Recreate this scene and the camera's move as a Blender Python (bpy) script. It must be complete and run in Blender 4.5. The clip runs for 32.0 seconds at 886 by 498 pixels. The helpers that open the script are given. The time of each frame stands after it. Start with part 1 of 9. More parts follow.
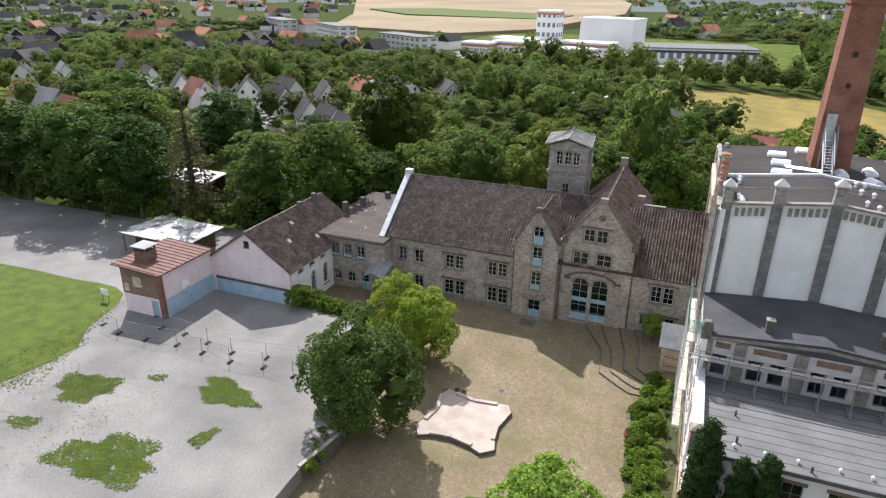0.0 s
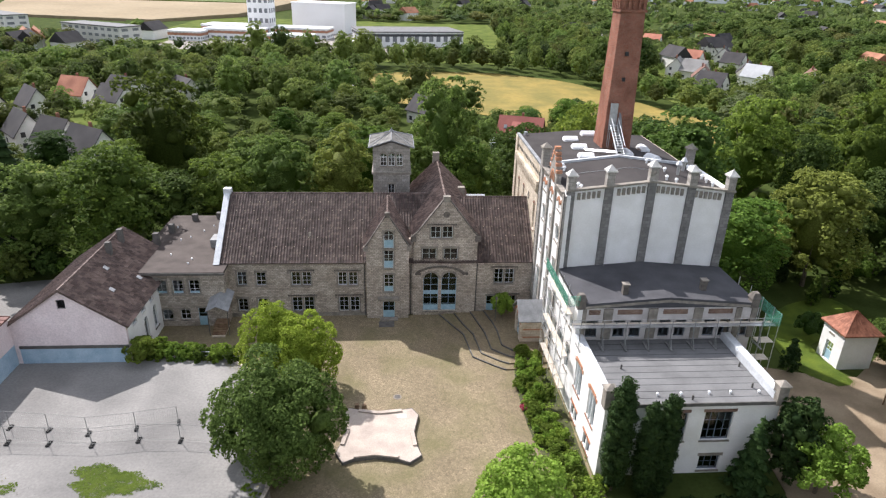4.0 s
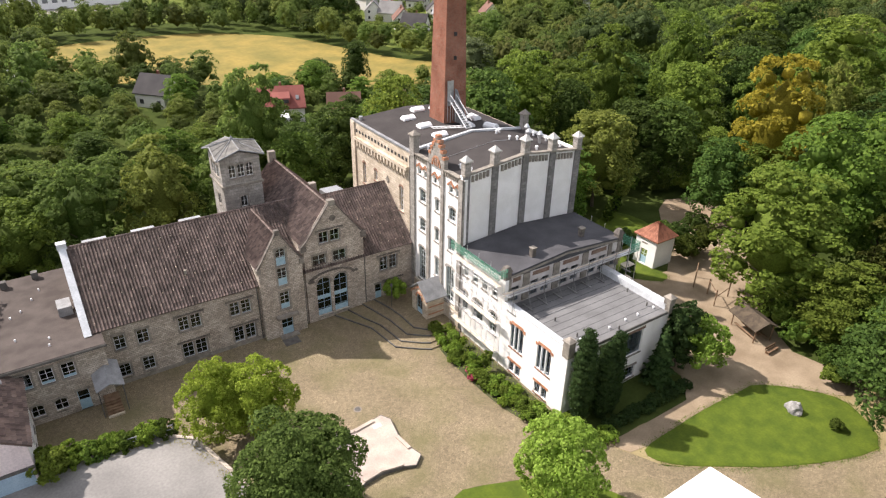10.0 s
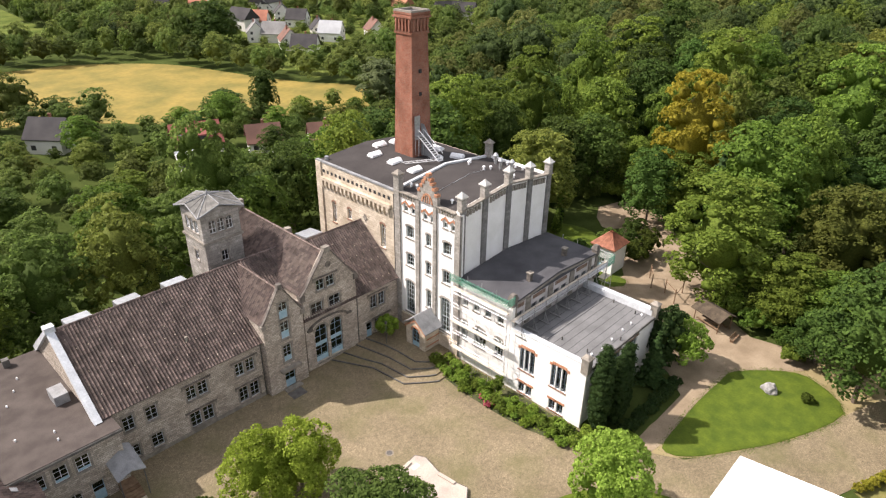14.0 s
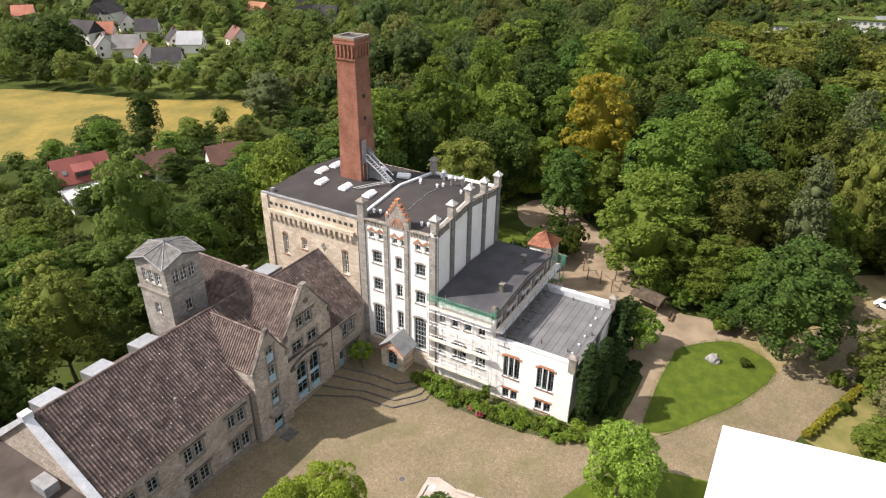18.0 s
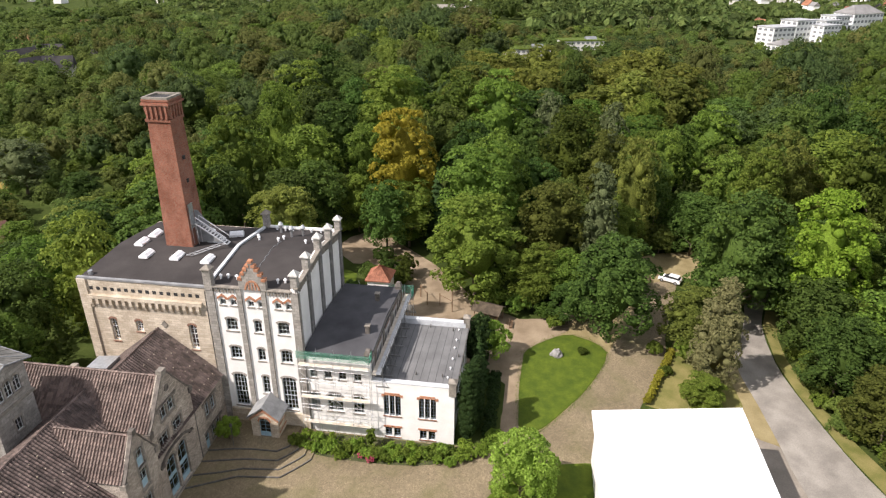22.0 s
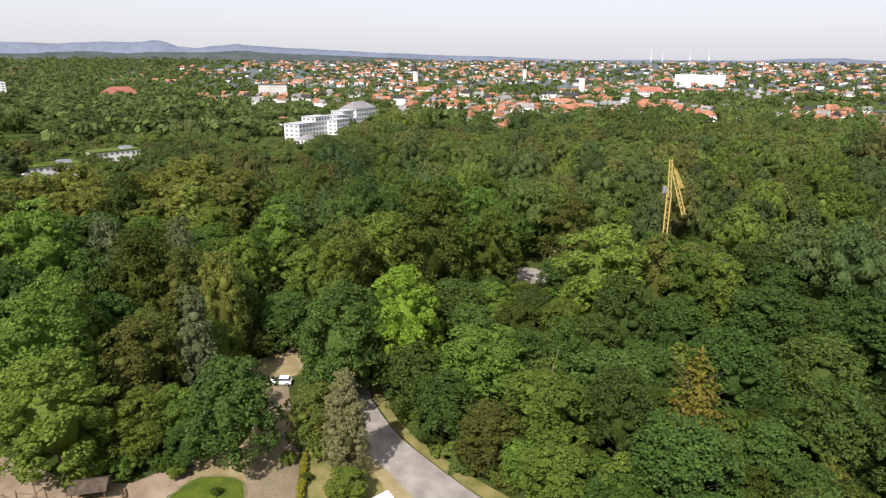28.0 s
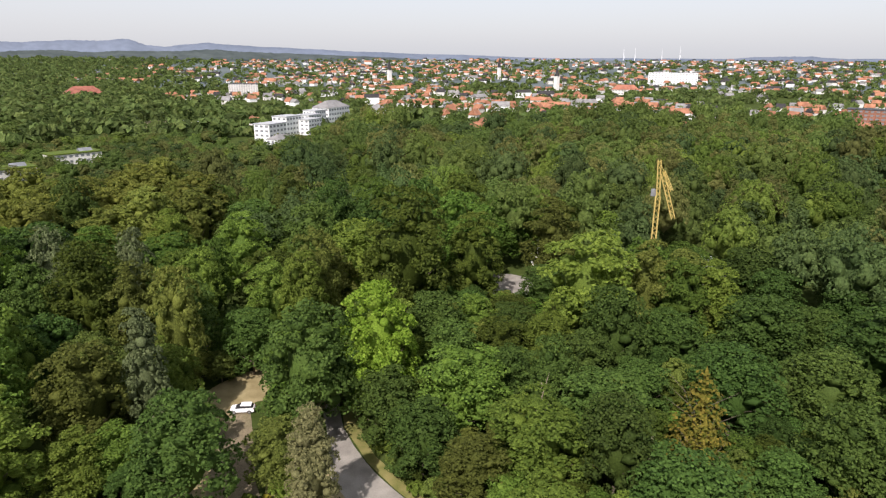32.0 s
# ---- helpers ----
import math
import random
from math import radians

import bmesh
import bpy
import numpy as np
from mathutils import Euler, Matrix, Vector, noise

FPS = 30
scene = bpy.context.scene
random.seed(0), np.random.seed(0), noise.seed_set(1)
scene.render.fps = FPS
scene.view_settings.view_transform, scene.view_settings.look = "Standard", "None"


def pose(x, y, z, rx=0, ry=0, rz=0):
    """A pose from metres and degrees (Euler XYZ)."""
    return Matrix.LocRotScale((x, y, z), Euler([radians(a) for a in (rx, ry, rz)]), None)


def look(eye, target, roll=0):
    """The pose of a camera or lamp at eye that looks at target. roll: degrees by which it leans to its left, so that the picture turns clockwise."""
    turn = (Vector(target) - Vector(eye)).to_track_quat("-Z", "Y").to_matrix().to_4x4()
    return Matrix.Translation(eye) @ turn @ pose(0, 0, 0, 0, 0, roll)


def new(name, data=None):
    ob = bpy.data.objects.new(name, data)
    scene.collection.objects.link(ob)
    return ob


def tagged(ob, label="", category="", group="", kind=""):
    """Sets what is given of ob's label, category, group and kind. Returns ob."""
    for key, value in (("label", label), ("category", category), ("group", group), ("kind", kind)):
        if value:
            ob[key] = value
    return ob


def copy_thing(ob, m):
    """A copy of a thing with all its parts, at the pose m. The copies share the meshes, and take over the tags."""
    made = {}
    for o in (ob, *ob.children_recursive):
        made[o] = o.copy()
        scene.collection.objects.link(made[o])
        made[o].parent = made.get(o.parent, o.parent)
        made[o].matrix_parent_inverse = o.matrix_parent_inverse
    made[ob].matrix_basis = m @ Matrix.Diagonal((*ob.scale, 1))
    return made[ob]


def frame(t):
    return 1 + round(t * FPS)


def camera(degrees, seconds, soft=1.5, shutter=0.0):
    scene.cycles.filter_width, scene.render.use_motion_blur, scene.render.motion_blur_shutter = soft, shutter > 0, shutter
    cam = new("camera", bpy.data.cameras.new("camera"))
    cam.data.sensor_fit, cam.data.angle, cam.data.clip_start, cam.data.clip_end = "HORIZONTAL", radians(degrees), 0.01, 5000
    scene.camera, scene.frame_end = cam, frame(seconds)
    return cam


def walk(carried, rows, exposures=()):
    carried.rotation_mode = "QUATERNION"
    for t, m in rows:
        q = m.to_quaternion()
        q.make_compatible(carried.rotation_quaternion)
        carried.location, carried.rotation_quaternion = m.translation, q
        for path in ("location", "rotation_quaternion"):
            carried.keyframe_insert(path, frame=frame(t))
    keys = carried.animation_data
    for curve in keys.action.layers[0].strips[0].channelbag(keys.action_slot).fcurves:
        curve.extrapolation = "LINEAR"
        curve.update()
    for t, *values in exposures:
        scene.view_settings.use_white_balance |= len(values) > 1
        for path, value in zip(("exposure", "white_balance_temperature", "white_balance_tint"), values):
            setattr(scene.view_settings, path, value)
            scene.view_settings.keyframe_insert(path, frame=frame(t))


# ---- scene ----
cam = camera(69.3, 32.0, 1.25)
PATH = [
    (0, (-3.392, -73.505, 39.964), (-4.063, -71.784, 39.198), 0.8),
    (0.5, (-5.039, -73.999, 40.532), (-5.612, -72.242, 39.766), 0.9),
    (1, (-6.825, -74.428, 40.932), (-7.293, -72.638, 40.171), 1.1),
    (1.5, (-8.766, -74.928, 41.313), (-9.126, -73.111, 40.559), 1.3),
    (2, (-10.518, -75.399, 41.549), (-10.774, -73.563, 40.797), 1.2),
    (2.5, (-12.7, -75.681, 42.036), (-12.843, -73.837, 41.275), 1.5),
    (4.5, (-20.503, -75.561, 43.469), (-20.237, -73.758, 42.645), 1.5),
    (5, (-22.511, -75.149, 44.293), (-22.12, -73.382, 43.442), 1.3),
    (5.5, (-24.416, -74.845, 44.892), (-23.917, -73.114, 44.024), 1.3),
    (6, (-26.616, -74.284, 45.566), (-26.029, -72.589, 44.681), 1.3),
    (6.5, (-28.46, -73.684, 45.809), (-27.791, -72.019, 44.925), 1.4),
    (7, (-30.352, -72.884, 46.488), (-29.602, -71.256, 45.601), 1.3),
    (7.5, (-32.282, -72.117, 46.823), (-31.467, -70.518, 45.941), 1.3),
    (8, (-34.061, -71.221, 47.156), (-33.222, -69.639, 46.267), 1.3),
    (8.5, (-35.837, -70.426, 47.635), (-34.969, -68.864, 46.736), 1.3),
    (9, (-37.591, -69.56, 47.931), (-36.68, -68.028, 47.024), 1.2),
    (9.5, (-39.512, -68.375, 48.763), (-38.555, -66.884, 47.834), 1.4),
    (10, (-41.013, -67.429, 49.147), (-40.021, -65.973, 48.201), 1.2),
    (10.5, (-42.531, -66.3, 49.712), (-41.502, -64.881, 48.75), 1.2),
    (11, (-44.328, -65.111, 50.305), (-43.254, -63.721, 49.348), 1.3),
    (11.5, (-45.703, -64.08, 50.83), (-44.589, -62.712, 49.888), 1.2),
    (12, (-47.29, -62.833, 51.178), (-46.133, -61.491, 50.251), 1.0),
    (12.5, (-48.559, -61.784, 51.417), (-47.368, -60.465, 50.499), 0.9),
    (13, (-50.118, -60.653, 51.702), (-48.891, -59.365, 50.788), 0.8),
    (13.5, (-51.114, -59.33, 52.574), (-49.86, -58.075, 51.65), 1.0),
    (14, (-52.513, -58.26, 53.043), (-51.227, -57.038, 52.12), 0.8),
    (14.5, (-53.87, -56.851, 53.399), (-52.549, -55.666, 52.477), 1.0),
    (16.5, (-58.439, -51.427, 55.229), (-56.992, -50.401, 54.306), 0.9),
    (17, (-59.555, -50.123, 55.547), (-58.077, -49.138, 54.626), 0.9),
    (17.5, (-60.314, -48.843, 56.255), (-58.812, -47.904, 55.327), 0.7),
    (18, (-61.059, -47.442, 56.685), (-59.524, -46.561, 55.754), 0.7),
    (18.5, (-61.854, -46.087, 56.901), (-60.278, -45.281, 55.971), 0.7),
    (19, (-62.485, -45.135, 57.085), (-60.875, -44.397, 56.157), 0.5),
    (19.5, (-62.905, -44.205, 57.453), (-61.266, -43.536, 56.521), 0.4),
    (20, (-63.487, -42.968, 57.571), (-61.816, -42.377, 56.643), 0.4),
    (20.5, (-64.001, -41.653, 57.796), (-62.301, -41.146, 56.873), 0.6),
    (21, (-64.325, -40.412, 58.079), (-62.592, -39.987, 57.176), 0.6),
    (21.5, (-64.671, -39.331, 58.259), (-62.905, -38.988, 57.386), 0.6),
    (22, (-64.792, -38.411, 58.557), (-62.997, -38.153, 57.713), 0.4),
    (22.5, (-64.917, -37.547, 59.0), (-63.098, -37.391, 58.182), 0.3),
    (23, (-64.796, -37.079, 59.499), (-62.962, -37.034, 58.704), 0.2),
    (23.5, (-64.654, -36.588, 60.063), (-62.81, -36.661, 59.292), 0.2),
    (24, (-64.575, -35.847, 60.412), (-62.729, -36.047, 59.669), 0.3),
    (24.5, (-64.573, -35.504, 60.693), (-62.734, -35.833, 59.98), 0.2),
    (25, (-64.403, -35.203, 60.92), (-62.583, -35.67, 60.236), 0.2),
    (25.5, (-64.029, -34.982, 61.002), (-62.24, -35.591, 60.348), 0.3),
    (26, (-63.588, -34.771, 61.22), (-61.84, -35.516, 60.595), 0.5),
    (26.5, (-63.283, -34.792, 61.297), (-61.576, -35.647, 60.702), 0.5),
    (28.5, (-60.694, -36.145, 61.585), (-59.061, -37.149, 61.014), 0.4),
    (29, (-59.736, -36.677, 61.586), (-58.116, -37.702, 61.015), 0.4),
    (29.5, (-58.778, -37.353, 61.616), (-57.162, -38.383, 61.044), 0.3),
    (30, (-57.772, -38.214, 61.557), (-56.158, -39.246, 60.984), 0.3),
    (30.5, (-56.57, -38.829, 61.254), (-54.96, -39.868, 60.683), 0.3),
    (31, (-55.387, -39.587, 61.24), (-53.778, -40.626, 60.667), 0.3),
    (31.5, (-54.135, -40.462, 61.113), (-52.526, -41.502, 60.539), 0.3),
    (32, (-52.475, -41.119, 60.797), (-50.87, -42.165, 60.224), 0.3),
]
walk(cam, [(t, look(eye, target, roll)) for t, eye, target, roll in PATH], [(0, 0.72, 6050, 15), (6, 0.88, 6200, 17), (9, 0.88, 6500, 18), (14, 0.87, 6600, 18), (19, 0.67, 6550, 17), (22, 0.60, 6500, 17), (26, 0.66, 6350, 18), (32, 0.52, 6350, 18)])

# ---- light ----
SUN_DIR = Vector((0.60, -0.80, -1.05)).normalized()
world = bpy.data.worlds.new("sky")
scene.world = world
world.use_nodes = True
wn = world.node_tree
sky = wn.nodes.new("ShaderNodeTexSky")
sky.sky_type = "NISHITA"
sky.sun_disc = False
sky.sun_elevation = math.asin(-SUN_DIR.z)
sky.sun_rotation = math.atan2(-SUN_DIR.x, -SUN_DIR.y)
sky.dust_density = 2.5
haze = wn.nodes.new("ShaderNodeMix")
haze.data_type = "RGBA"
haze.inputs[0].default_value = 0.75
haze.inputs[7].default_value = (3.68, 3.80, 3.80, 1)
wn.links.new(sky.outputs[0], haze.inputs[6])
wn.links.new(haze.outputs[2], wn.nodes["Background"].inputs[0])
wn.nodes["Background"].inputs[1].default_value = 0.15
sun_data = bpy.data.lights.new("sun", "SUN")
sun_data.energy, sun_data.angle, sun_data.color = 4.4, radians(0.6), (1.0, 0.95, 0.86)
sun = new("sun", sun_data)
sun.rotation_euler = SUN_DIR.to_track_quat("-Z", "Y").to_euler()


# ---- materials ----
def rgb(c):
    return (*c, 1.0)


def material(name, a, b, scale=1.0, rough=0.85, metal=0.0, fine=20.0, bump=0.15, spread=0.0, spec=0.3, contrast=(0.35, 0.65), island=0.0, speck=0.28):
    """Two colours mixed by a broad noise, darkened and lightened by a fine one, with a relief. spread: change from object to object."""
    m = bpy.data.materials.new(name)
    m.use_nodes = True
    t = m.node_tree
    n, l = t.nodes, t.links
    s = n["Principled BSDF"]
    s.inputs["Roughness"].default_value, s.inputs["Metallic"].default_value = rough, metal
    s.inputs["Specular IOR Level"].default_value = spec
    geo = n.new("ShaderNodeNewGeometry")
    broad, tiny = n.new("ShaderNodeTexNoise"), n.new("ShaderNodeTexNoise")
    for tex, sc, det in ((broad, scale, 6), (tiny, fine, 4)):
        tex.inputs["Scale"].default_value, tex.inputs["Detail"].default_value = sc, det
        l.new(geo.outputs["Position"], tex.inputs["Vector"])
    ramp = n.new("ShaderNodeValToRGB")
    ramp.color_ramp.elements[0].position, ramp.color_ramp.elements[1].position = contrast
    ramp.color_ramp.elements[0].color, ramp.color_ramp.elements[1].color = rgb(a), rgb(b)
    l.new(broad.outputs["Fac"], ramp.inputs["Fac"])
    grain = n.new("ShaderNodeMapRange")
    grain.inputs["To Min"].default_value, grain.inputs["To Max"].default_value = 1 - speck, 1 + speck
    l.new(tiny.outputs["Fac"], grain.inputs["Value"])
    mul = n.new("ShaderNodeMix")
    mul.data_type, mul.blend_type = "RGBA", "MULTIPLY"
    mul.inputs[0].default_value = 1.0
    l.new(ramp.outputs["Color"], mul.inputs[6])
    l.new(grain.outputs["Result"], mul.inputs[7])
    out = mul.outputs[2]
    if island:
        each, mul3 = n.new("ShaderNodeMapRange"), n.new("ShaderNodeMix")
        each.inputs["To Min"].default_value, each.inputs["To Max"].default_value = 1 - island, 1 + island
        l.new(geo.outputs["Random Per Island"], each.inputs["Value"])
        mul3.data_type, mul3.blend_type = "RGBA", "MULTIPLY"
        mul3.inputs[0].default_value = 1.0
        l.new(out, mul3.inputs[6])
        l.new(each.outputs["Result"], mul3.inputs[7])
        out = mul3.outputs[2]
    if spread:
        info, hsv, vary = n.new("ShaderNodeObjectInfo"), n.new("ShaderNodeHueSaturation"), n.new("ShaderNodeMapRange")
        vary.inputs["To Min"].default_value, vary.inputs["To Max"].default_value = 1 - spread, 1 + spread
        l.new(info.outputs["Random"], vary.inputs["Value"])
        l.new(vary.outputs["Result"], hsv.inputs["Value"])
        hue = n.new("ShaderNodeMapRange")
        hue.inputs["To Min"].default_value, hue.inputs["To Max"].default_value = 0.5 - spread * 0.05, 0.5 + spread * 0.05
        scr = n.new("ShaderNodeMath")
        scr.operation = "FRACT"
        mul2 = n.new("ShaderNodeMath")
        mul2.operation = "MULTIPLY"
        mul2.inputs[1].default_value = 17.3
        l.new(info.outputs["Random"], mul2.inputs[0])
        l.new(mul2.outputs[0], scr.inputs[0])
        l.new(scr.outputs[0], hue.inputs["Value"])
        l.new(hue.outputs["Result"], hsv.inputs["Hue"])
        l.new(out, hsv.inputs["Color"])
        out = hsv.outputs["Color"]
    l.new(out, s.inputs["Base Color"])
    if bump:
        b_ = n.new("ShaderNodeBump")
        b_.inputs["Strength"].default_value, b_.inputs["Distance"].default_value = bump, 0.05
        l.new(tiny.outputs["Fac"], b_.inputs["Height"])
        l.new(b_.outputs["Normal"], s.inputs["Normal"])
    return m


def masonry(name, a, b, joint, bw, bh, bump=0.5, mortar=0.02, stain=(0.3, 0.75), stain_colour=(0.5, 0.47, 0.43), turn=0.0):
    """Coursed stone or brick on upright walls: joints by a brick pattern on (x + y, z)."""
    m = bpy.data.materials.new(name)
    m.use_nodes = True
    t = m.node_tree
    n, l = t.nodes, t.links
    s = n["Principled BSDF"]
    s.inputs["Roughness"].default_value, s.inputs["Specular IOR Level"].default_value = 0.9, 0.2
    geo, sep, comb, add = n.new("ShaderNodeNewGeometry"), n.new("ShaderNodeSeparateXYZ"), n.new("ShaderNodeCombineXYZ"), n.new("ShaderNodeMath")
    l.new(geo.outputs["Position"], sep.inputs[0])
    l.new(sep.outputs[0], add.inputs[0])
    l.new(sep.outputs[1], add.inputs[1])
    l.new(add.outputs[0], comb.inputs[0])
    l.new(sep.outputs[2], comb.inputs[1])
    br = n.new("ShaderNodeTexBrick")
    br.inputs["Color1"].default_value, br.inputs["Color2"].default_value, br.inputs["Mortar"].default_value = rgb(a), rgb(b), rgb(joint)
    br.inputs["Scale"].default_value = 1.0
    br.inputs["Brick Width"].default_value, br.inputs["Row Height"].default_value = bw, bh
    br.inputs["Mortar Size"].default_value, br.inputs["Mortar Smooth"].default_value = mortar, 0.3
    br.offset, br.squash = 0.5, 1.0
    l.new(comb.outputs[0], br.inputs["Vector"])
    no, fi = n.new("ShaderNodeTexNoise"), n.new("ShaderNodeTexNoise")
    no.inputs["Scale"].default_value, no.inputs["Detail"].default_value = 0.45, 8
    no.inputs["Roughness"].default_value = 0.65
    fi.inputs["Scale"].default_value, fi.inputs["Detail"].default_value = 9.0, 5
    for x in (no, fi):
        l.new(geo.outputs["Position"], x.inputs["Vector"])
    ramp = n.new("ShaderNodeValToRGB")
    ramp.color_ramp.elements[0].position, ramp.color_ramp.elements[1].position = stain
    ramp.color_ramp.elements[0].color, ramp.color_ramp.elements[1].color = rgb(stain_colour), (1, 1, 1, 1)
    l.new(no.outputs["Fac"], ramp.inputs["Fac"])
    fr = n.new("ShaderNodeMapRange")
    fr.inputs["To Min"].default_value, fr.inputs["To Max"].default_value = 0.65, 1.35
    l.new(fi.outputs["Fac"], fr.inputs["Value"])
    m1, m2 = n.new("ShaderNodeMix"), n.new("ShaderNodeMix")
    for mm in (m1, m2):
        mm.data_type, mm.blend_type = "RGBA", "MULTIPLY"
        mm.inputs[0].default_value = 1.0
    l.new(br.outputs["Color"], m1.inputs[6])
    l.new(ramp.outputs["Color"], m1.inputs[7])
    l.new(m1.outputs[2], m2.inputs[6])
    l.new(fr.outputs["Result"], m2.inputs[7])
    l.new(m2.outputs[2], s.inputs["Base Color"])
    bu = n.new("ShaderNodeBump")
    bu.inputs["Strength"].default_value, bu.inputs["Distance"].default_value = bump, 0.04
    hm = n.new("ShaderNodeMath")
    hm.operation = "SUBTRACT"
    l.new(fi.outputs["Fac"], hm.inputs[0])
    l.new(br.outputs["Fac"], hm.inputs[1])
    l.new(hm.outputs[0], bu.inputs["Height"])
    l.new(bu.outputs["Normal"], s.inputs["Normal"])
    return m


def foliage(name, a, b, spread=0.25, through_=0.35, cell=0.0, grain=3.6):
    m = bpy.data.materials.new(name)
    m.use_nodes = True
    t = m.node_tree
    n, l = t.nodes, t.links
    s = n["Principled BSDF"]
    s.inputs["Roughness"].default_value, s.inputs["Specular IOR Level"].default_value = 0.7, 0.12
    geo, info = n.new("ShaderNodeNewGeometry"), n.new("ShaderNodeObjectInfo")
    mix, hsv = n.new("ShaderNodeMix"), n.new("ShaderNodeHueSaturation")
    mix.data_type = "RGBA"
    mix.inputs[6].default_value, mix.inputs[7].default_value = rgb(a), rgb(b)
    l.new(geo.outputs["Random Per Island"], mix.inputs[0])
    v, h, f, q = n.new("ShaderNodeMapRange"), n.new("ShaderNodeMapRange"), n.new("ShaderNodeMath"), n.new("ShaderNodeMath")
    v.inputs["To Min"].default_value, v.inputs["To Max"].default_value = 1 - spread, 1 + spread
    h.inputs["To Min"].default_value, h.inputs["To Max"].default_value = 0.5 - 0.022 * spread, 0.5 + 0.06 * spread
    q.operation, f.operation = "MULTIPLY", "FRACT"
    q.inputs[1].default_value = 23.7
    l.new(info.outputs["Random"], v.inputs["Value"])
    l.new(info.outputs["Random"], q.inputs[0])
    l.new(q.outputs[0], f.inputs[0])
    l.new(f.outputs[0], h.inputs["Value"])
    l.new(v.outputs["Result"], hsv.inputs["Value"])
    l.new(h.outputs["Result"], hsv.inputs["Hue"])
    l.new(mix.outputs[2], hsv.inputs["Color"])
    if cell:
        vo, vs, vm = n.new("ShaderNodeTexVoronoi"), n.new("ShaderNodeSeparateColor"), n.new("ShaderNodeMapRange")
        vo.inputs["Scale"].default_value = cell
        l.new(geo.outputs["Position"], vo.inputs["Vector"])
        l.new(vo.outputs["Color"], vs.inputs[0])
        l.new(vs.outputs[0], vm.inputs["Value"])
        vm.inputs["To Min"].default_value, vm.inputs["To Max"].default_value = 0.55, 1.45
        l.new(vm.outputs["Result"], hsv.inputs["Value"])
        l.new(vs.outputs[1], h.inputs["Value"])
    fleck, fm, shade = n.new("ShaderNodeTexNoise"), n.new("ShaderNodeMapRange"), n.new("ShaderNodeMix")
    fleck.inputs["Scale"].default_value, fleck.inputs["Detail"].default_value, fleck.inputs["Roughness"].default_value = grain, 4, 0.75
    l.new(geo.outputs["Position"], fleck.inputs["Vector"])
    fm.inputs["From Min"].default_value, fm.inputs["From Max"].default_value = 0.3, 0.7
    fm.inputs["To Min"].default_value, fm.inputs["To Max"].default_value = 0.55, 1.45
    l.new(fleck.outputs["Fac"], fm.inputs["Value"])
    shade.data_type, shade.blend_type = "RGBA", "MULTIPLY"
    shade.inputs[0].default_value = 1.0
    l.new(hsv.outputs["Color"], shade.inputs[6])
    l.new(fm.outputs["Result"], shade.inputs[7])
    bump = n.new("ShaderNodeBump")
    bump.inputs["Strength"].default_value, bump.inputs["Distance"].default_value = 0.6, 0.3 / grain
    l.new(fleck.outputs["Fac"], bump.inputs["Height"])
    l.new(bump.outputs["Normal"], s.inputs["Normal"])
    l.new(shade.outputs[2], s.inputs["Base Color"])
    tr, ms = n.new("ShaderNodeBsdfTranslucent"), n.new("ShaderNodeMixShader")
    l.new(shade.outputs[2], tr.inputs["Color"])
    ms.inputs[0].default_value = through_
    l.new(s.outputs[0], ms.inputs[1])
    l.new(tr.outputs[0], ms.inputs[2])
    l.new(ms.outputs[0], n["Material Output"].inputs["Surface"])
    return m


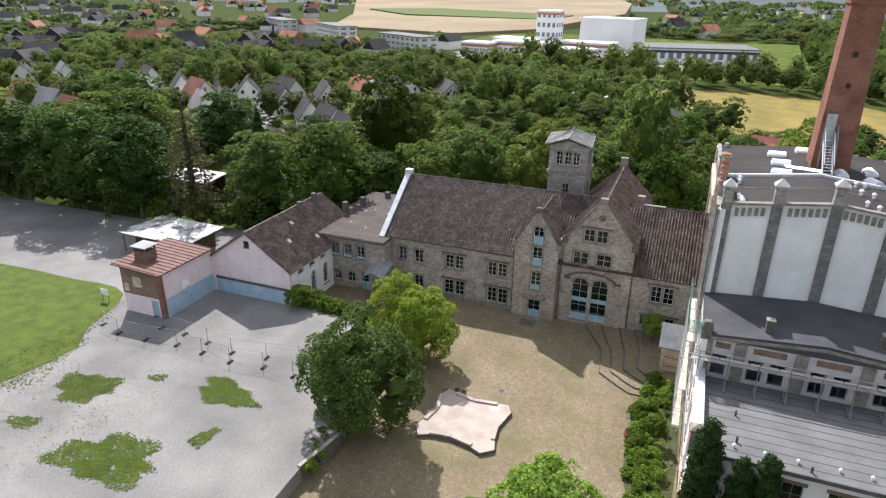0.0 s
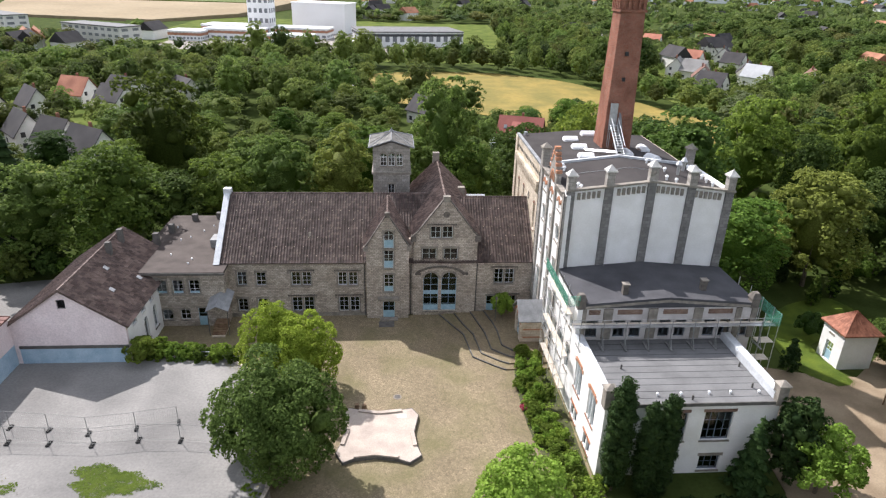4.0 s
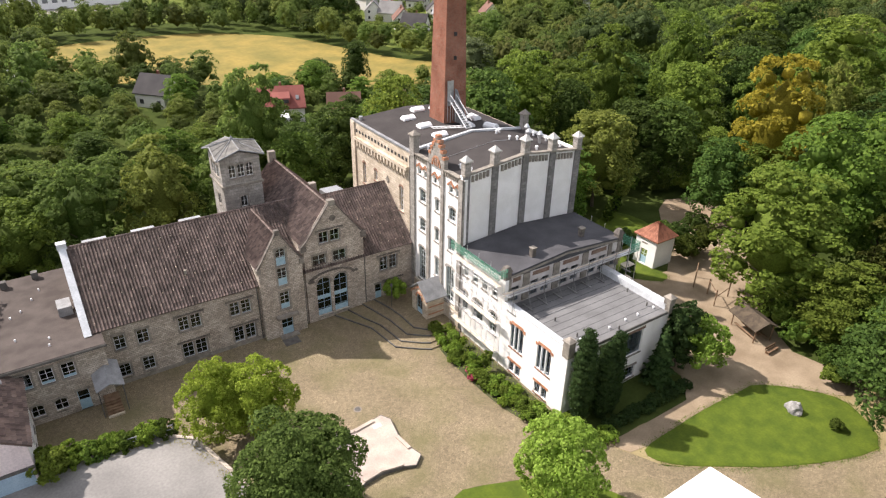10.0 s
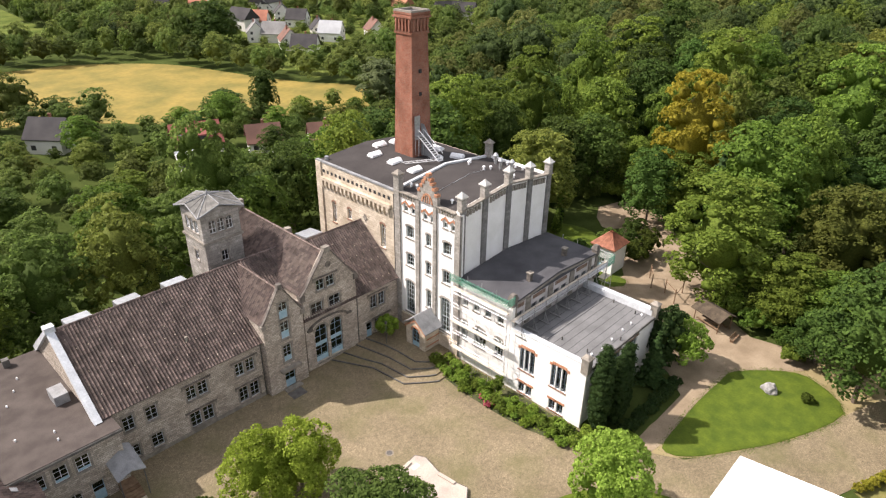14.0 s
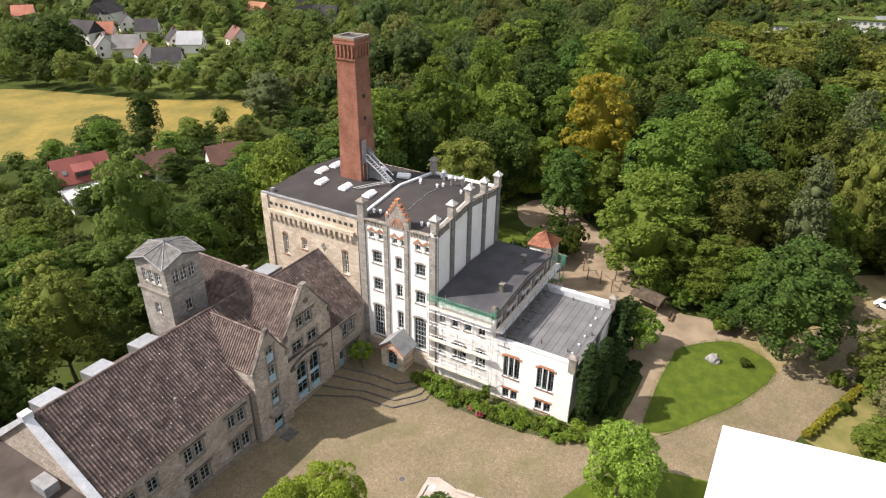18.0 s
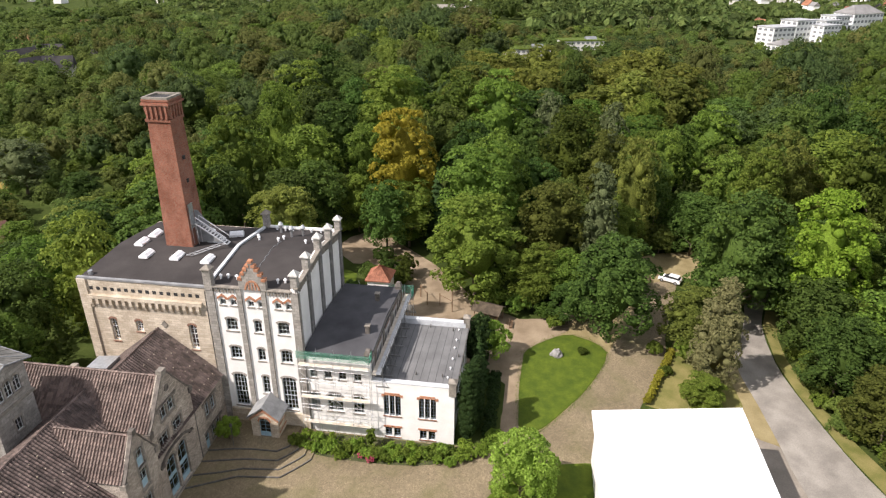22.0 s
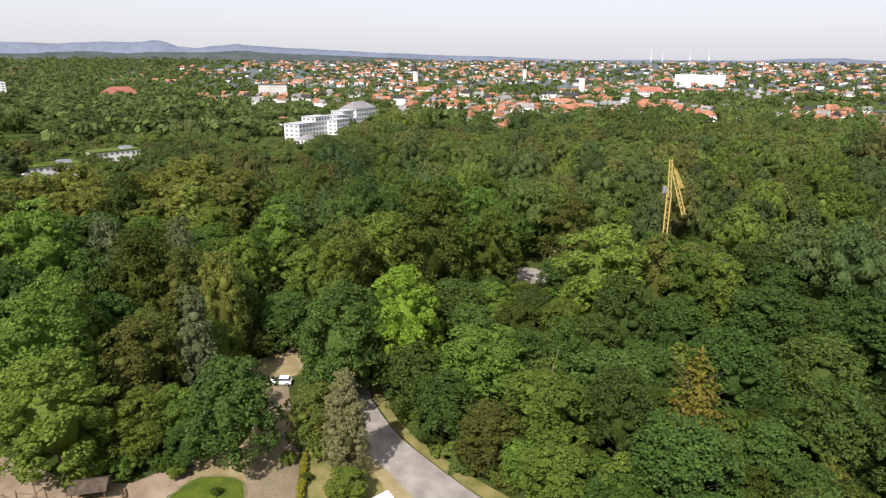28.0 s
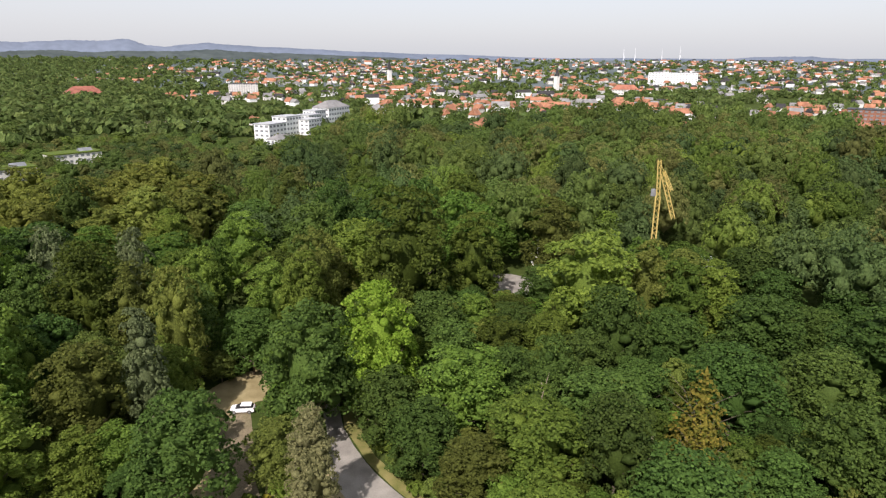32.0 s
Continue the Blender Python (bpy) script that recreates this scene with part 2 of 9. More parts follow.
M = dict(
    stone=masonry("grey_sandstone", (0.40, 0.350, 0.296), (0.645, 0.570, 0.488), (0.26, 0.23, 0.20), 0.44, 0.23, bump=0.7, mortar=0.02, stain_colour=(0.58, 0.56, 0.54)),
    stone_light=masonry("light_sandstone", (0.58, 0.50, 0.40), (0.76, 0.68, 0.56), (0.48, 0.42, 0.34), 0.7, 0.34, stain_colour=(0.62, 0.58, 0.53)),
    stone_trim=material("sandstone_trim", (0.17, 0.155, 0.132), (0.29, 0.26, 0.22), 1.5, fine=12, bump=0.3),
    stone_dark=material("blackened_coping_stone", (0.085, 0.075, 0.066), (0.17, 0.15, 0.13), 1.8, fine=10, bump=0.3),
    cap_pale=material("pale_cast_stone", (0.42, 0.41, 0.38), (0.60, 0.585, 0.55), 1.6, fine=10, bump=0.2),
    felt_dark=material("brown_black_roofing_felt", (0.040, 0.036, 0.035), (0.062, 0.056, 0.054), 0.3, 0.9, fine=9, bump=0.1, contrast=(0.3, 0.7), spec=0.12),
    pilaster=masonry("pale_stone_pilaster", (0.31, 0.295, 0.27), (0.47, 0.445, 0.41), (0.25, 0.235, 0.215), 0.6, 0.4, stain_colour=(0.6, 0.58, 0.55)),
    pilaster_grey=masonry("grey_stone_pilaster", (0.19, 0.185, 0.178), (0.29, 0.282, 0.27), (0.15, 0.145, 0.14), 0.6, 0.4, stain_colour=(0.62, 0.61, 0.6)),
    render_dull=material("dull_pinkish_render", (0.44, 0.41, 0.39), (0.58, 0.55, 0.53), 0.7, 0.9, fine=5, bump=0.05, speck=0.15),
    render_white=material("white_render", (0.74, 0.73, 0.70), (0.82, 0.81, 0.79), 0.6, 0.9, fine=6, bump=0.03, speck=0.1),
    render_pink=material("pinkish_render", (0.70, 0.595, 0.59), (0.78, 0.68, 0.67), 0.5, 0.9, fine=6, bump=0.05),
    paint_blue=material("pale_blue_wall_paint", (0.30, 0.42, 0.52), (0.40, 0.52, 0.61), 0.8, 0.8, fine=7, bump=0.05),
    brick=masonry("red_brick", (0.30, 0.108, 0.068), (0.41, 0.168, 0.108), (0.36, 0.27, 0.21), 0.26, 0.085, mortar=0.012, stain_colour=(0.5, 0.45, 0.42)),
    brick_orange=masonry("orange_brick", (0.50, 0.21, 0.11), (0.60, 0.29, 0.17), (0.45, 0.36, 0.29), 0.26, 0.085, mortar=0.012, stain_colour=(0.6, 0.55, 0.5)),
    tile=material("brown_clay_tile", (0.070, 0.050, 0.043), (0.140, 0.103, 0.090), 0.7, 0.6, fine=14, bump=0.2, island=0.42, spec=0.45),
    tile_warm=material("warm_brown_clay_tile", (0.112, 0.078, 0.065), (0.200, 0.146, 0.124), 0.7, 0.65, fine=14, bump=0.2, island=0.35, spec=0.4),
    tile_red=material("red_clay_tile", (0.225, 0.088, 0.052), (0.33, 0.138, 0.085), 1.2, 0.75, fine=14, bump=0.2, island=0.25),
    felt=material("dark_roofing_felt", (0.054, 0.054, 0.059), (0.087, 0.087, 0.093), 0.35, 0.9, fine=9, bump=0.1, contrast=(0.3, 0.7), spec=0.15),
    felt_brown=material("brownish_roofing_felt", (0.052, 0.041, 0.036), (0.082, 0.067, 0.059), 0.5, 0.85, fine=10, bump=0.1),
    metal_red=material("rusty_red_sheet_roof", (0.14, 0.07, 0.056), (0.19, 0.098, 0.082), 1.0, 0.75, fine=10),
    zinc=material("grey_zinc_sheet", (0.19, 0.195, 0.20), (0.28, 0.285, 0.29), 1.0, 0.6, metal=0.0, fine=8, bump=0.05),
    sheet_dark=material("weathered_lead_sheet", (0.10, 0.098, 0.09), (0.175, 0.17, 0.155), 1.4, 0.7, fine=7, bump=0.15),
    capping=material("pale_sheet_capping", (0.46, 0.48, 0.50), (0.60, 0.62, 0.64), 0.8, 0.5, fine=6, bump=0.05),
    tin=material("rust_stained_tin_sheet", (0.13, 0.125, 0.115), (0.52, 0.52, 0.51), 0.5, 0.45, fine=4, bump=0.1, contrast=(0.4, 0.55)),
    fence_steel=material("dull_fence_steel", (0.20, 0.20, 0.195), (0.27, 0.27, 0.26), 2.0, 0.5, metal=0.3, fine=30, bump=0.03),
    brick_dull=masonry("dull_brown_brick", (0.30, 0.15, 0.10), (0.42, 0.24, 0.17), (0.36, 0.30, 0.25), 0.26, 0.085, mortar=0.012, stain_colour=(0.5, 0.46, 0.43)),
    brick_worn=masonry("worn_plastered_brick", (0.22, 0.12, 0.085), (0.34, 0.23, 0.175), (0.36, 0.31, 0.26), 0.26, 0.085, mortar=0.012, stain_colour=(0.45, 0.42, 0.4)),
    steel=material("galvanised_steel", (0.50, 0.51, 0.52), (0.62, 0.63, 0.64), 2.0, 0.4, metal=0.8, fine=30, bump=0.03),
    white_metal=material("white_coated_sheet", (0.80, 0.81, 0.82), (0.86, 0.87, 0.88), 0.5, 0.5, fine=5, bump=0.02),
    frame_blue=material("pale_blue_paint", (0.27, 0.42, 0.50), (0.35, 0.50, 0.58), 2.0, 0.5, fine=20, bump=0.03),
    frame_pale=material("pale_grey_blue_paint", (0.46, 0.53, 0.55), (0.56, 0.62, 0.64), 2.0, 0.5, fine=20, bump=0.03),
    frame_grey=material("pale_grey_green_paint", (0.40, 0.45, 0.45), (0.50, 0.55, 0.55), 2.0, 0.5, fine=20, bump=0.03),
    frame_slate=material("slate_blue_paint", (0.13, 0.17, 0.21), (0.18, 0.22, 0.26), 2.0, 0.5, fine=20, bump=0.03),
    frame_white=material("white_window_paint", (0.62, 0.65, 0.66), (0.72, 0.74, 0.75), 2.0, 0.5, fine=20, bump=0.03),
    wood=material("weathered_wood", (0.14, 0.085, 0.05), (0.24, 0.16, 0.10), 2.0, 0.8, fine=25),
    shingle=material("dark_mossy_shingles", (0.05, 0.038, 0.027), (0.10, 0.077, 0.052), 1.5, 0.9, fine=9, bump=0.4),
    board=material("scaffold_board", (0.52, 0.45, 0.36), (0.64, 0.58, 0.49), 2.0, 0.8, fine=20),
    dark=material("dark_interior", (0.03, 0.03, 0.03), (0.05, 0.05, 0.05), 1.0),
    bark=material("grey_brown_bark", (0.09, 0.07, 0.05), (0.16, 0.125, 0.095), 3.0, fine=30, bump=0.6),
    rock=material("pale_grey_boulder", (0.21, 0.205, 0.195), (0.33, 0.32, 0.31), 2.0, fine=9, bump=0.5),
    asphalt=material("grey_asphalt", (0.150, 0.145, 0.138), (0.245, 0.236, 0.222), 0.16, 0.9, fine=4, bump=0.25, contrast=(0.3, 0.66), speck=0.3),
    gravel=material("light_gravel", (0.19, 0.165, 0.135), (0.28, 0.245, 0.205), 0.25, 0.95, fine=5, bump=0.3),
    road_pale=material("pale_worn_asphalt", (0.20, 0.182, 0.16), (0.31, 0.285, 0.25), 0.3, 0.95, fine=5, bump=0.25),
    sand=material("pinkish_sand", (0.35, 0.295, 0.255), (0.45, 0.385, 0.33), 0.6, 0.95, fine=8, bump=0.1),
    dirt=material("sandy_playground_soil", (0.20, 0.15, 0.098), (0.30, 0.235, 0.16), 0.3, 0.95, fine=6, bump=0.2),
    grass=material("lawn", (0.044, 0.074, 0.004), (0.088, 0.122, 0.008), 0.6, 0.9, fine=4, bump=0.6, contrast=(0.3, 0.7)),
    forest_floor=material("shaded_undergrowth", (0.034, 0.050, 0.012), (0.062, 0.082, 0.022), 0.2, 1.0, fine=3, bump=0.4, spec=0.03),
    garden=material("garden_green", (0.060, 0.088, 0.016), (0.125, 0.150, 0.036), 0.12, 1.0, fine=1.5, bump=0.3, spec=0.05),
    field=material("ripe_meadow", (0.150, 0.128, 0.028), (0.250, 0.185, 0.042), 0.09, 0.95, fine=0.6, bump=0.2),
    leaf=foliage("broad_leaves", (0.078, 0.118, 0.020), (0.160, 0.215, 0.034), 0.5, 0.48),
    leaf_olive=foliage("olive_green_leaves", (0.100, 0.122, 0.025), (0.182, 0.210, 0.043), 0.4, 0.45),
    leaf_deep=foliage("deep_green_leaves", (0.045, 0.078, 0.016), (0.094, 0.145, 0.029), 0.35, 0.4),
    # Distance haze is mixed into this leaf colour as a greyer blue.
    leaf_far=foliage("hazed_far_leaves", (0.088, 0.122, 0.036), (0.140, 0.180, 0.052), 0.3, 0.5, cell=0.085, grain=1.4),
    # Far crown colours: paler and bluer than near leaves, standing in for haze.
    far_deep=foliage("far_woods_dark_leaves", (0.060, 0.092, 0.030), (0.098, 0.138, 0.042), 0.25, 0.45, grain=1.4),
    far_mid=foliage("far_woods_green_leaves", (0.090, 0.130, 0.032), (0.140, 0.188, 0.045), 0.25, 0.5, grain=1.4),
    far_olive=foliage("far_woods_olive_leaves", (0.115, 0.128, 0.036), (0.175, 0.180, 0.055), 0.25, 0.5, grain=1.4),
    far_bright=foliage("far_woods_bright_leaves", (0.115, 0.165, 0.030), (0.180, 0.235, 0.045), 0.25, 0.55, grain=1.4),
    leaf_mid=foliage("fresh_green_leaves", (0.098, 0.150, 0.032), (0.185, 0.255, 0.062), 0.1, 0.58),
    leaf_fresh=foliage("bright_young_leaves", (0.150, 0.240, 0.032), (0.290, 0.420, 0.075), 0.1, 0.5),
    leaf_silver=foliage("silvery_green_leaves", (0.095, 0.122, 0.048), (0.160, 0.190, 0.085), 0.1),
    leaf_edge=foliage("village_tree_leaves", (0.090, 0.122, 0.030), (0.172, 0.212, 0.050), 0.45, 0.5, grain=1.6),
    leaf_yellow=foliage("yellow_green_leaves", (0.185, 0.250, 0.026), (0.340, 0.410, 0.060), 0.1, 0.5),
    leaf_vivid=foliage("vivid_spring_green_leaves", (0.130, 0.218, 0.020), (0.245, 0.350, 0.042), 0.1, 0.45),
    leaf_court=foliage("courtyard_tree_leaves", (0.060, 0.100, 0.020), (0.125, 0.185, 0.042), 0.1, 0.4),
    leaf_light=foliage("light_green_leaves", (0.102, 0.150, 0.022), (0.188, 0.245, 0.040), 0.15, 0.45),
    leaf_dark=foliage("dark_conifer_needles", (0.018, 0.038, 0.010), (0.040, 0.068, 0.017), 0.15, 0.2),
    leaf_gold=foliage("golden_leaves", (0.19, 0.165, 0.018), (0.34, 0.28, 0.035), 0.1, 0.45),
    leaf_khaki=foliage("olive_gold_leaves", (0.105, 0.126, 0.024), (0.195, 0.210, 0.042), 0.25, 0.45),
    leaf_larch=foliage("brownish_larch_needles", (0.075, 0.065, 0.032), (0.13, 0.11, 0.055), 0.1, 0.4),
    leaf_bronze=foliage("bronze_green_needles", (0.10, 0.11, 0.015), (0.22, 0.17, 0.03), 0.1, 0.4),
    leaf_grey=foliage("beige_grey_needles", (0.140, 0.142, 0.058), (0.235, 0.225, 0.100), 0.1, 0.3),
    flower=foliage("pink_blossom", (0.45, 0.08, 0.14), (0.55, 0.14, 0.20), 0.1),
    hedge=foliage("hedge_leaves", (0.111, 0.176, 0.021), (0.208, 0.284, 0.039), 0.2),
    hedge_yellow=foliage("yellow_hedge_leaves", (0.20, 0.19, 0.02), (0.32, 0.29, 0.04), 0.1),
    netting=material("green_safety_net", (0.07, 0.24, 0.16), (0.12, 0.34, 0.24), 2.0, 0.7),
    plaster_house=material("white_house_render", (0.62, 0.60, 0.56), (0.74, 0.72, 0.69), 0.05, 0.9, spread=0.15),
    roof_slate=material("dark_house_roof", (0.030, 0.028, 0.030), (0.052, 0.048, 0.048), 0.2, 0.85, spread=0.25),
    roof_grey=material("grey_house_roof", (0.17, 0.165, 0.16), (0.24, 0.235, 0.23), 0.2, 0.8),
    roof_brown=material("brown_tiled_house_roof", (0.115, 0.060, 0.045), (0.175, 0.090, 0.066), 0.2, 0.8),
    roof_brick=material("brick_red_house_roof", (0.18, 0.052, 0.044), (0.24, 0.078, 0.062), 0.2, 0.8),
    roof_pale=material("pale_grey_house_roof", (0.30, 0.31, 0.32), (0.40, 0.41, 0.42), 0.2, 0.8),
    roof_red=material("red_house_roof", (0.24, 0.092, 0.058), (0.36, 0.150, 0.095), 0.2, 0.8, spread=0.4),
    car_white=material("white_car_paint", (0.78, 0.78, 0.78), (0.82, 0.82, 0.82), 1.0, 0.25, bump=0.0, spec=0.5),
    # Grey instead of near-black: distance haze is put into the window colour.
    far_window=material("haze_greyed_window", (0.15, 0.16, 0.17), (0.22, 0.23, 0.24), 0.3, 0.4, bump=0.0),
    tyre=material("black_rubber", (0.02, 0.02, 0.02), (0.03, 0.03, 0.03), 4.0, 0.8),
    crane_yellow=material("yellow_crane_paint", (0.46, 0.34, 0.10), (0.56, 0.43, 0.15), 1.0, 0.5),
    # Distance haze is put into the plain's colour as a paler blue-green.
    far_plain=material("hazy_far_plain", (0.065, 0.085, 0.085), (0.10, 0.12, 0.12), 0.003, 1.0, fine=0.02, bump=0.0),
    arable=material("ploughed_and_mown_field", (0.22, 0.17, 0.10), (0.30, 0.24, 0.15), 0.01, 1.0, fine=0.3, bump=0.0),
    tan_path=material("worn_dry_grass", (0.22, 0.175, 0.085), (0.30, 0.245, 0.13), 0.4, 0.95, fine=7, bump=0.2),
    # Blue-grey of the hazy air is painted onto the hills.
    hill=material("haze_blue_far_woods", (0.105, 0.130, 0.175), (0.140, 0.165, 0.215), 0.002, 1.0, fine=0.02, bump=0.0),
    kerb=material("dark_kerb_stone", (0.085, 0.08, 0.075), (0.13, 0.125, 0.115), 1.5, 0.9, fine=15),
)


def cobbles(name, a, b, joint, moss):
    m = material(name, a, b, 0.12, 0.9, fine=1.6, bump=0.0, contrast=(0.3, 0.7))
    t = m.node_tree
    n, l = t.nodes, t.links
    s = n["Principled BSDF"]
    geo = next(q for q in n if q.bl_idname == "ShaderNodeNewGeometry")
    cell, edge = n.new("ShaderNodeTexVoronoi"), n.new("ShaderNodeTexVoronoi")
    edge.feature = "DISTANCE_TO_EDGE"
    for q in (cell, edge):
        q.inputs["Scale"].default_value = 5.5
        l.new(geo.outputs["Position"], q.inputs["Vector"])
    sep, val = n.new("ShaderNodeSeparateColor"), n.new("ShaderNodeMapRange")
    l.new(cell.outputs["Color"], sep.inputs[0])
    l.new(sep.outputs[0], val.inputs["Value"])
    val.inputs["To Min"].default_value, val.inputs["To Max"].default_value = 0.8, 1.2
    gap = n.new("ShaderNodeMapRange")
    gap.inputs["From Max"].default_value = 0.09
    l.new(edge.outputs["Distance"], gap.inputs["Value"])
    old = s.inputs["Base Color"].links[0].from_socket
    mul, mix, green = n.new("ShaderNodeMix"), n.new("ShaderNodeMix"), n.new("ShaderNodeMix")
    for q in (mul, mix, green):
        q.data_type = "RGBA"
    mul.blend_type, mul.inputs[0].default_value = "MULTIPLY", 1.0
    l.new(old, mul.inputs[6])
    l.new(val.outputs["Result"], mul.inputs[7])
    l.new(gap.outputs["Result"], mix.inputs[0])
    mix.inputs[6].default_value = rgb(joint)
    l.new(mul.outputs[2], mix.inputs[7])
    patch, pm = n.new("ShaderNodeTexNoise"), n.new("ShaderNodeMapRange")
    patch.inputs["Scale"].default_value, patch.inputs["Detail"].default_value = 0.22, 7
    l.new(geo.outputs["Position"], patch.inputs["Vector"])
    l.new(patch.outputs["Fac"], pm.inputs["Value"])
    pm.inputs["From Min"].default_value, pm.inputs["From Max"].default_value, pm.inputs["To Max"].default_value = 0.45, 0.7, 0.7
    l.new(pm.outputs["Result"], green.inputs[0])
    l.new(mix.outputs[2], green.inputs[6])
    green.inputs[7].default_value = rgb(moss)
    l.new(green.outputs[2], s.inputs["Base Color"])
    bu = n.new("ShaderNodeBump")
    bu.inputs["Strength"].default_value, bu.inputs["Distance"].default_value = 0.5, 0.03
    l.new(gap.outputs["Result"], bu.inputs["Height"])
    l.new(bu.outputs["Normal"], s.inputs["Normal"])
    return m


def glass_material():
    m = bpy.data.materials.new("window_glass")
    m.use_nodes = True
    s = m.node_tree.nodes["Principled BSDF"]
    s.inputs["Base Color"].default_value = (0.5, 0.56, 0.58, 1)
    s.inputs["Roughness"].default_value = 0.03
    s.inputs["IOR"].default_value = 1.45
    s.inputs["Transmission Weight"].default_value = 1.0
    return m


M["glass"] = glass_material()


# ---- mesh helpers ----
def put_mesh(name, bm, mat, parent=None, label="", smooth=False):
    me = bpy.data.meshes.new(name)
    bm.to_mesh(me)
    bm.free()
    me.materials.append(M[mat] if isinstance(mat, str) else mat)
    if smooth:
        me.polygons.foreach_set("use_smooth", [True] * len(me.polygons))
    ob = new(name, me)
    if parent is not None:
        ob.parent = parent
    if label:
        ob["label"] = label
    return ob


part = put_mesh


def raw(name, verts, faces, mat, parent=None, label="", smooth=False):
    me = bpy.data.meshes.new(name)
    me.from_pydata(verts, [], faces)
    me.materials.append(M[mat])
    if smooth:
        me.polygons.foreach_set("use_smooth", [True] * len(me.polygons))
    ob = new(name, me)
    if parent is not None:
        ob.parent = parent
    if label:
        ob["label"] = label
    return ob


def thing(name, label, category, group="", kind="", at=(0, 0, 0)):
    e = new(name)
    e.location = at
    e.empty_display_size = 0.5
    return tagged(e, label, category, group, kind)


def add_box(bm, x0, x1, y0, y1, z0, z1, m=None):
    v = [bm.verts.new(p) for p in ((x0, y0, z0), (x1, y0, z0), (x1, y1, z0), (x0, y1, z0), (x0, y0, z1), (x1, y0, z1), (x1, y1, z1), (x0, y1, z1))]
    if m is not None:
        for q in v:
            q.co = m @ q.co
    for f in ((3, 2, 1, 0), (4, 5, 6, 7), (0, 1, 5, 4), (1, 2, 6, 5), (2, 3, 7, 6), (3, 0, 4, 7)):
        bm.faces.new([v[i] for i in f])
    return v


def box(x0, x1, y0, y1, z0, z1, m=None):
    bm = bmesh.new()
    add_box(bm, x0, x1, y0, y1, z0, z1, m)
    return bm


def add_prism(bm, outline, lift, m=None):
    """outline: points (x, y, z) in order; lift: the vector along which it is drawn out."""
    lift = Vector(lift)
    a = [bm.verts.new(Vector(p)) for p in outline]
    b = [bm.verts.new(Vector(p) + lift) for p in outline]
    if m is not None:
        for q in a + b:
            q.co = m @ q.co
    bm.faces.new(a[::-1])
    bm.faces.new(b)
    k = len(a)
    for i in range(k):
        bm.faces.new((a[i], a[(i + 1) % k], b[(i + 1) % k], b[i]))


def prism(outline, lift, m=None):
    bm = bmesh.new()
    add_prism(bm, outline, lift, m)
    bmesh.ops.recalc_face_normals(bm, faces=bm.faces[:])
    return bm


def add_tube(bm, p, q, r, sides=6, r2=None):
    p, q = Vector(p), Vector(q)
    way = (q - p).normalized()
    side = way.orthogonal().normalized()
    other = way.cross(side)
    r2 = r if r2 is None else r2
    a, b = [], []
    for i in range(sides):
        w = 2 * math.pi * i / sides
        d = side * math.cos(w) + other * math.sin(w)
        a.append(bm.verts.new(p + d * r))
        b.append(bm.verts.new(q + d * r2))
    for i in range(sides):
        bm.faces.new((a[i], a[(i + 1) % sides], b[(i + 1) % sides], b[i]))
    bm.faces.new(a[::-1])
    bm.faces.new(b)


def tube(p, q, r, sides=6, r2=None):
    bm = bmesh.new()
    add_tube(bm, p, q, r, sides, r2)
    return bm


def clip(poly, a, b, c):
    """The part of a flat polygon where a*u + b*v <= c."""
    out = []
    for i, p in enumerate(poly):
        q = poly[(i + 1) % len(poly)]
        dp, dq = a * p[0] + b * p[1] - c, a * q[0] + b * q[1] - c
        if dp <= 0:
            out.append(p)
        if dp * dq < 0:
            s = dp / (dp - dq)
            out.append((p[0] + s * (q[0] - p[0]), p[1] + s * (q[1] - p[1])))
    return out


def weld(bm):
    bmesh.ops.remove_doubles(bm, verts=bm.verts[:], dist=0.0005)
    bmesh.ops.recalc_face_normals(bm, faces=bm.faces[:])
    return bm


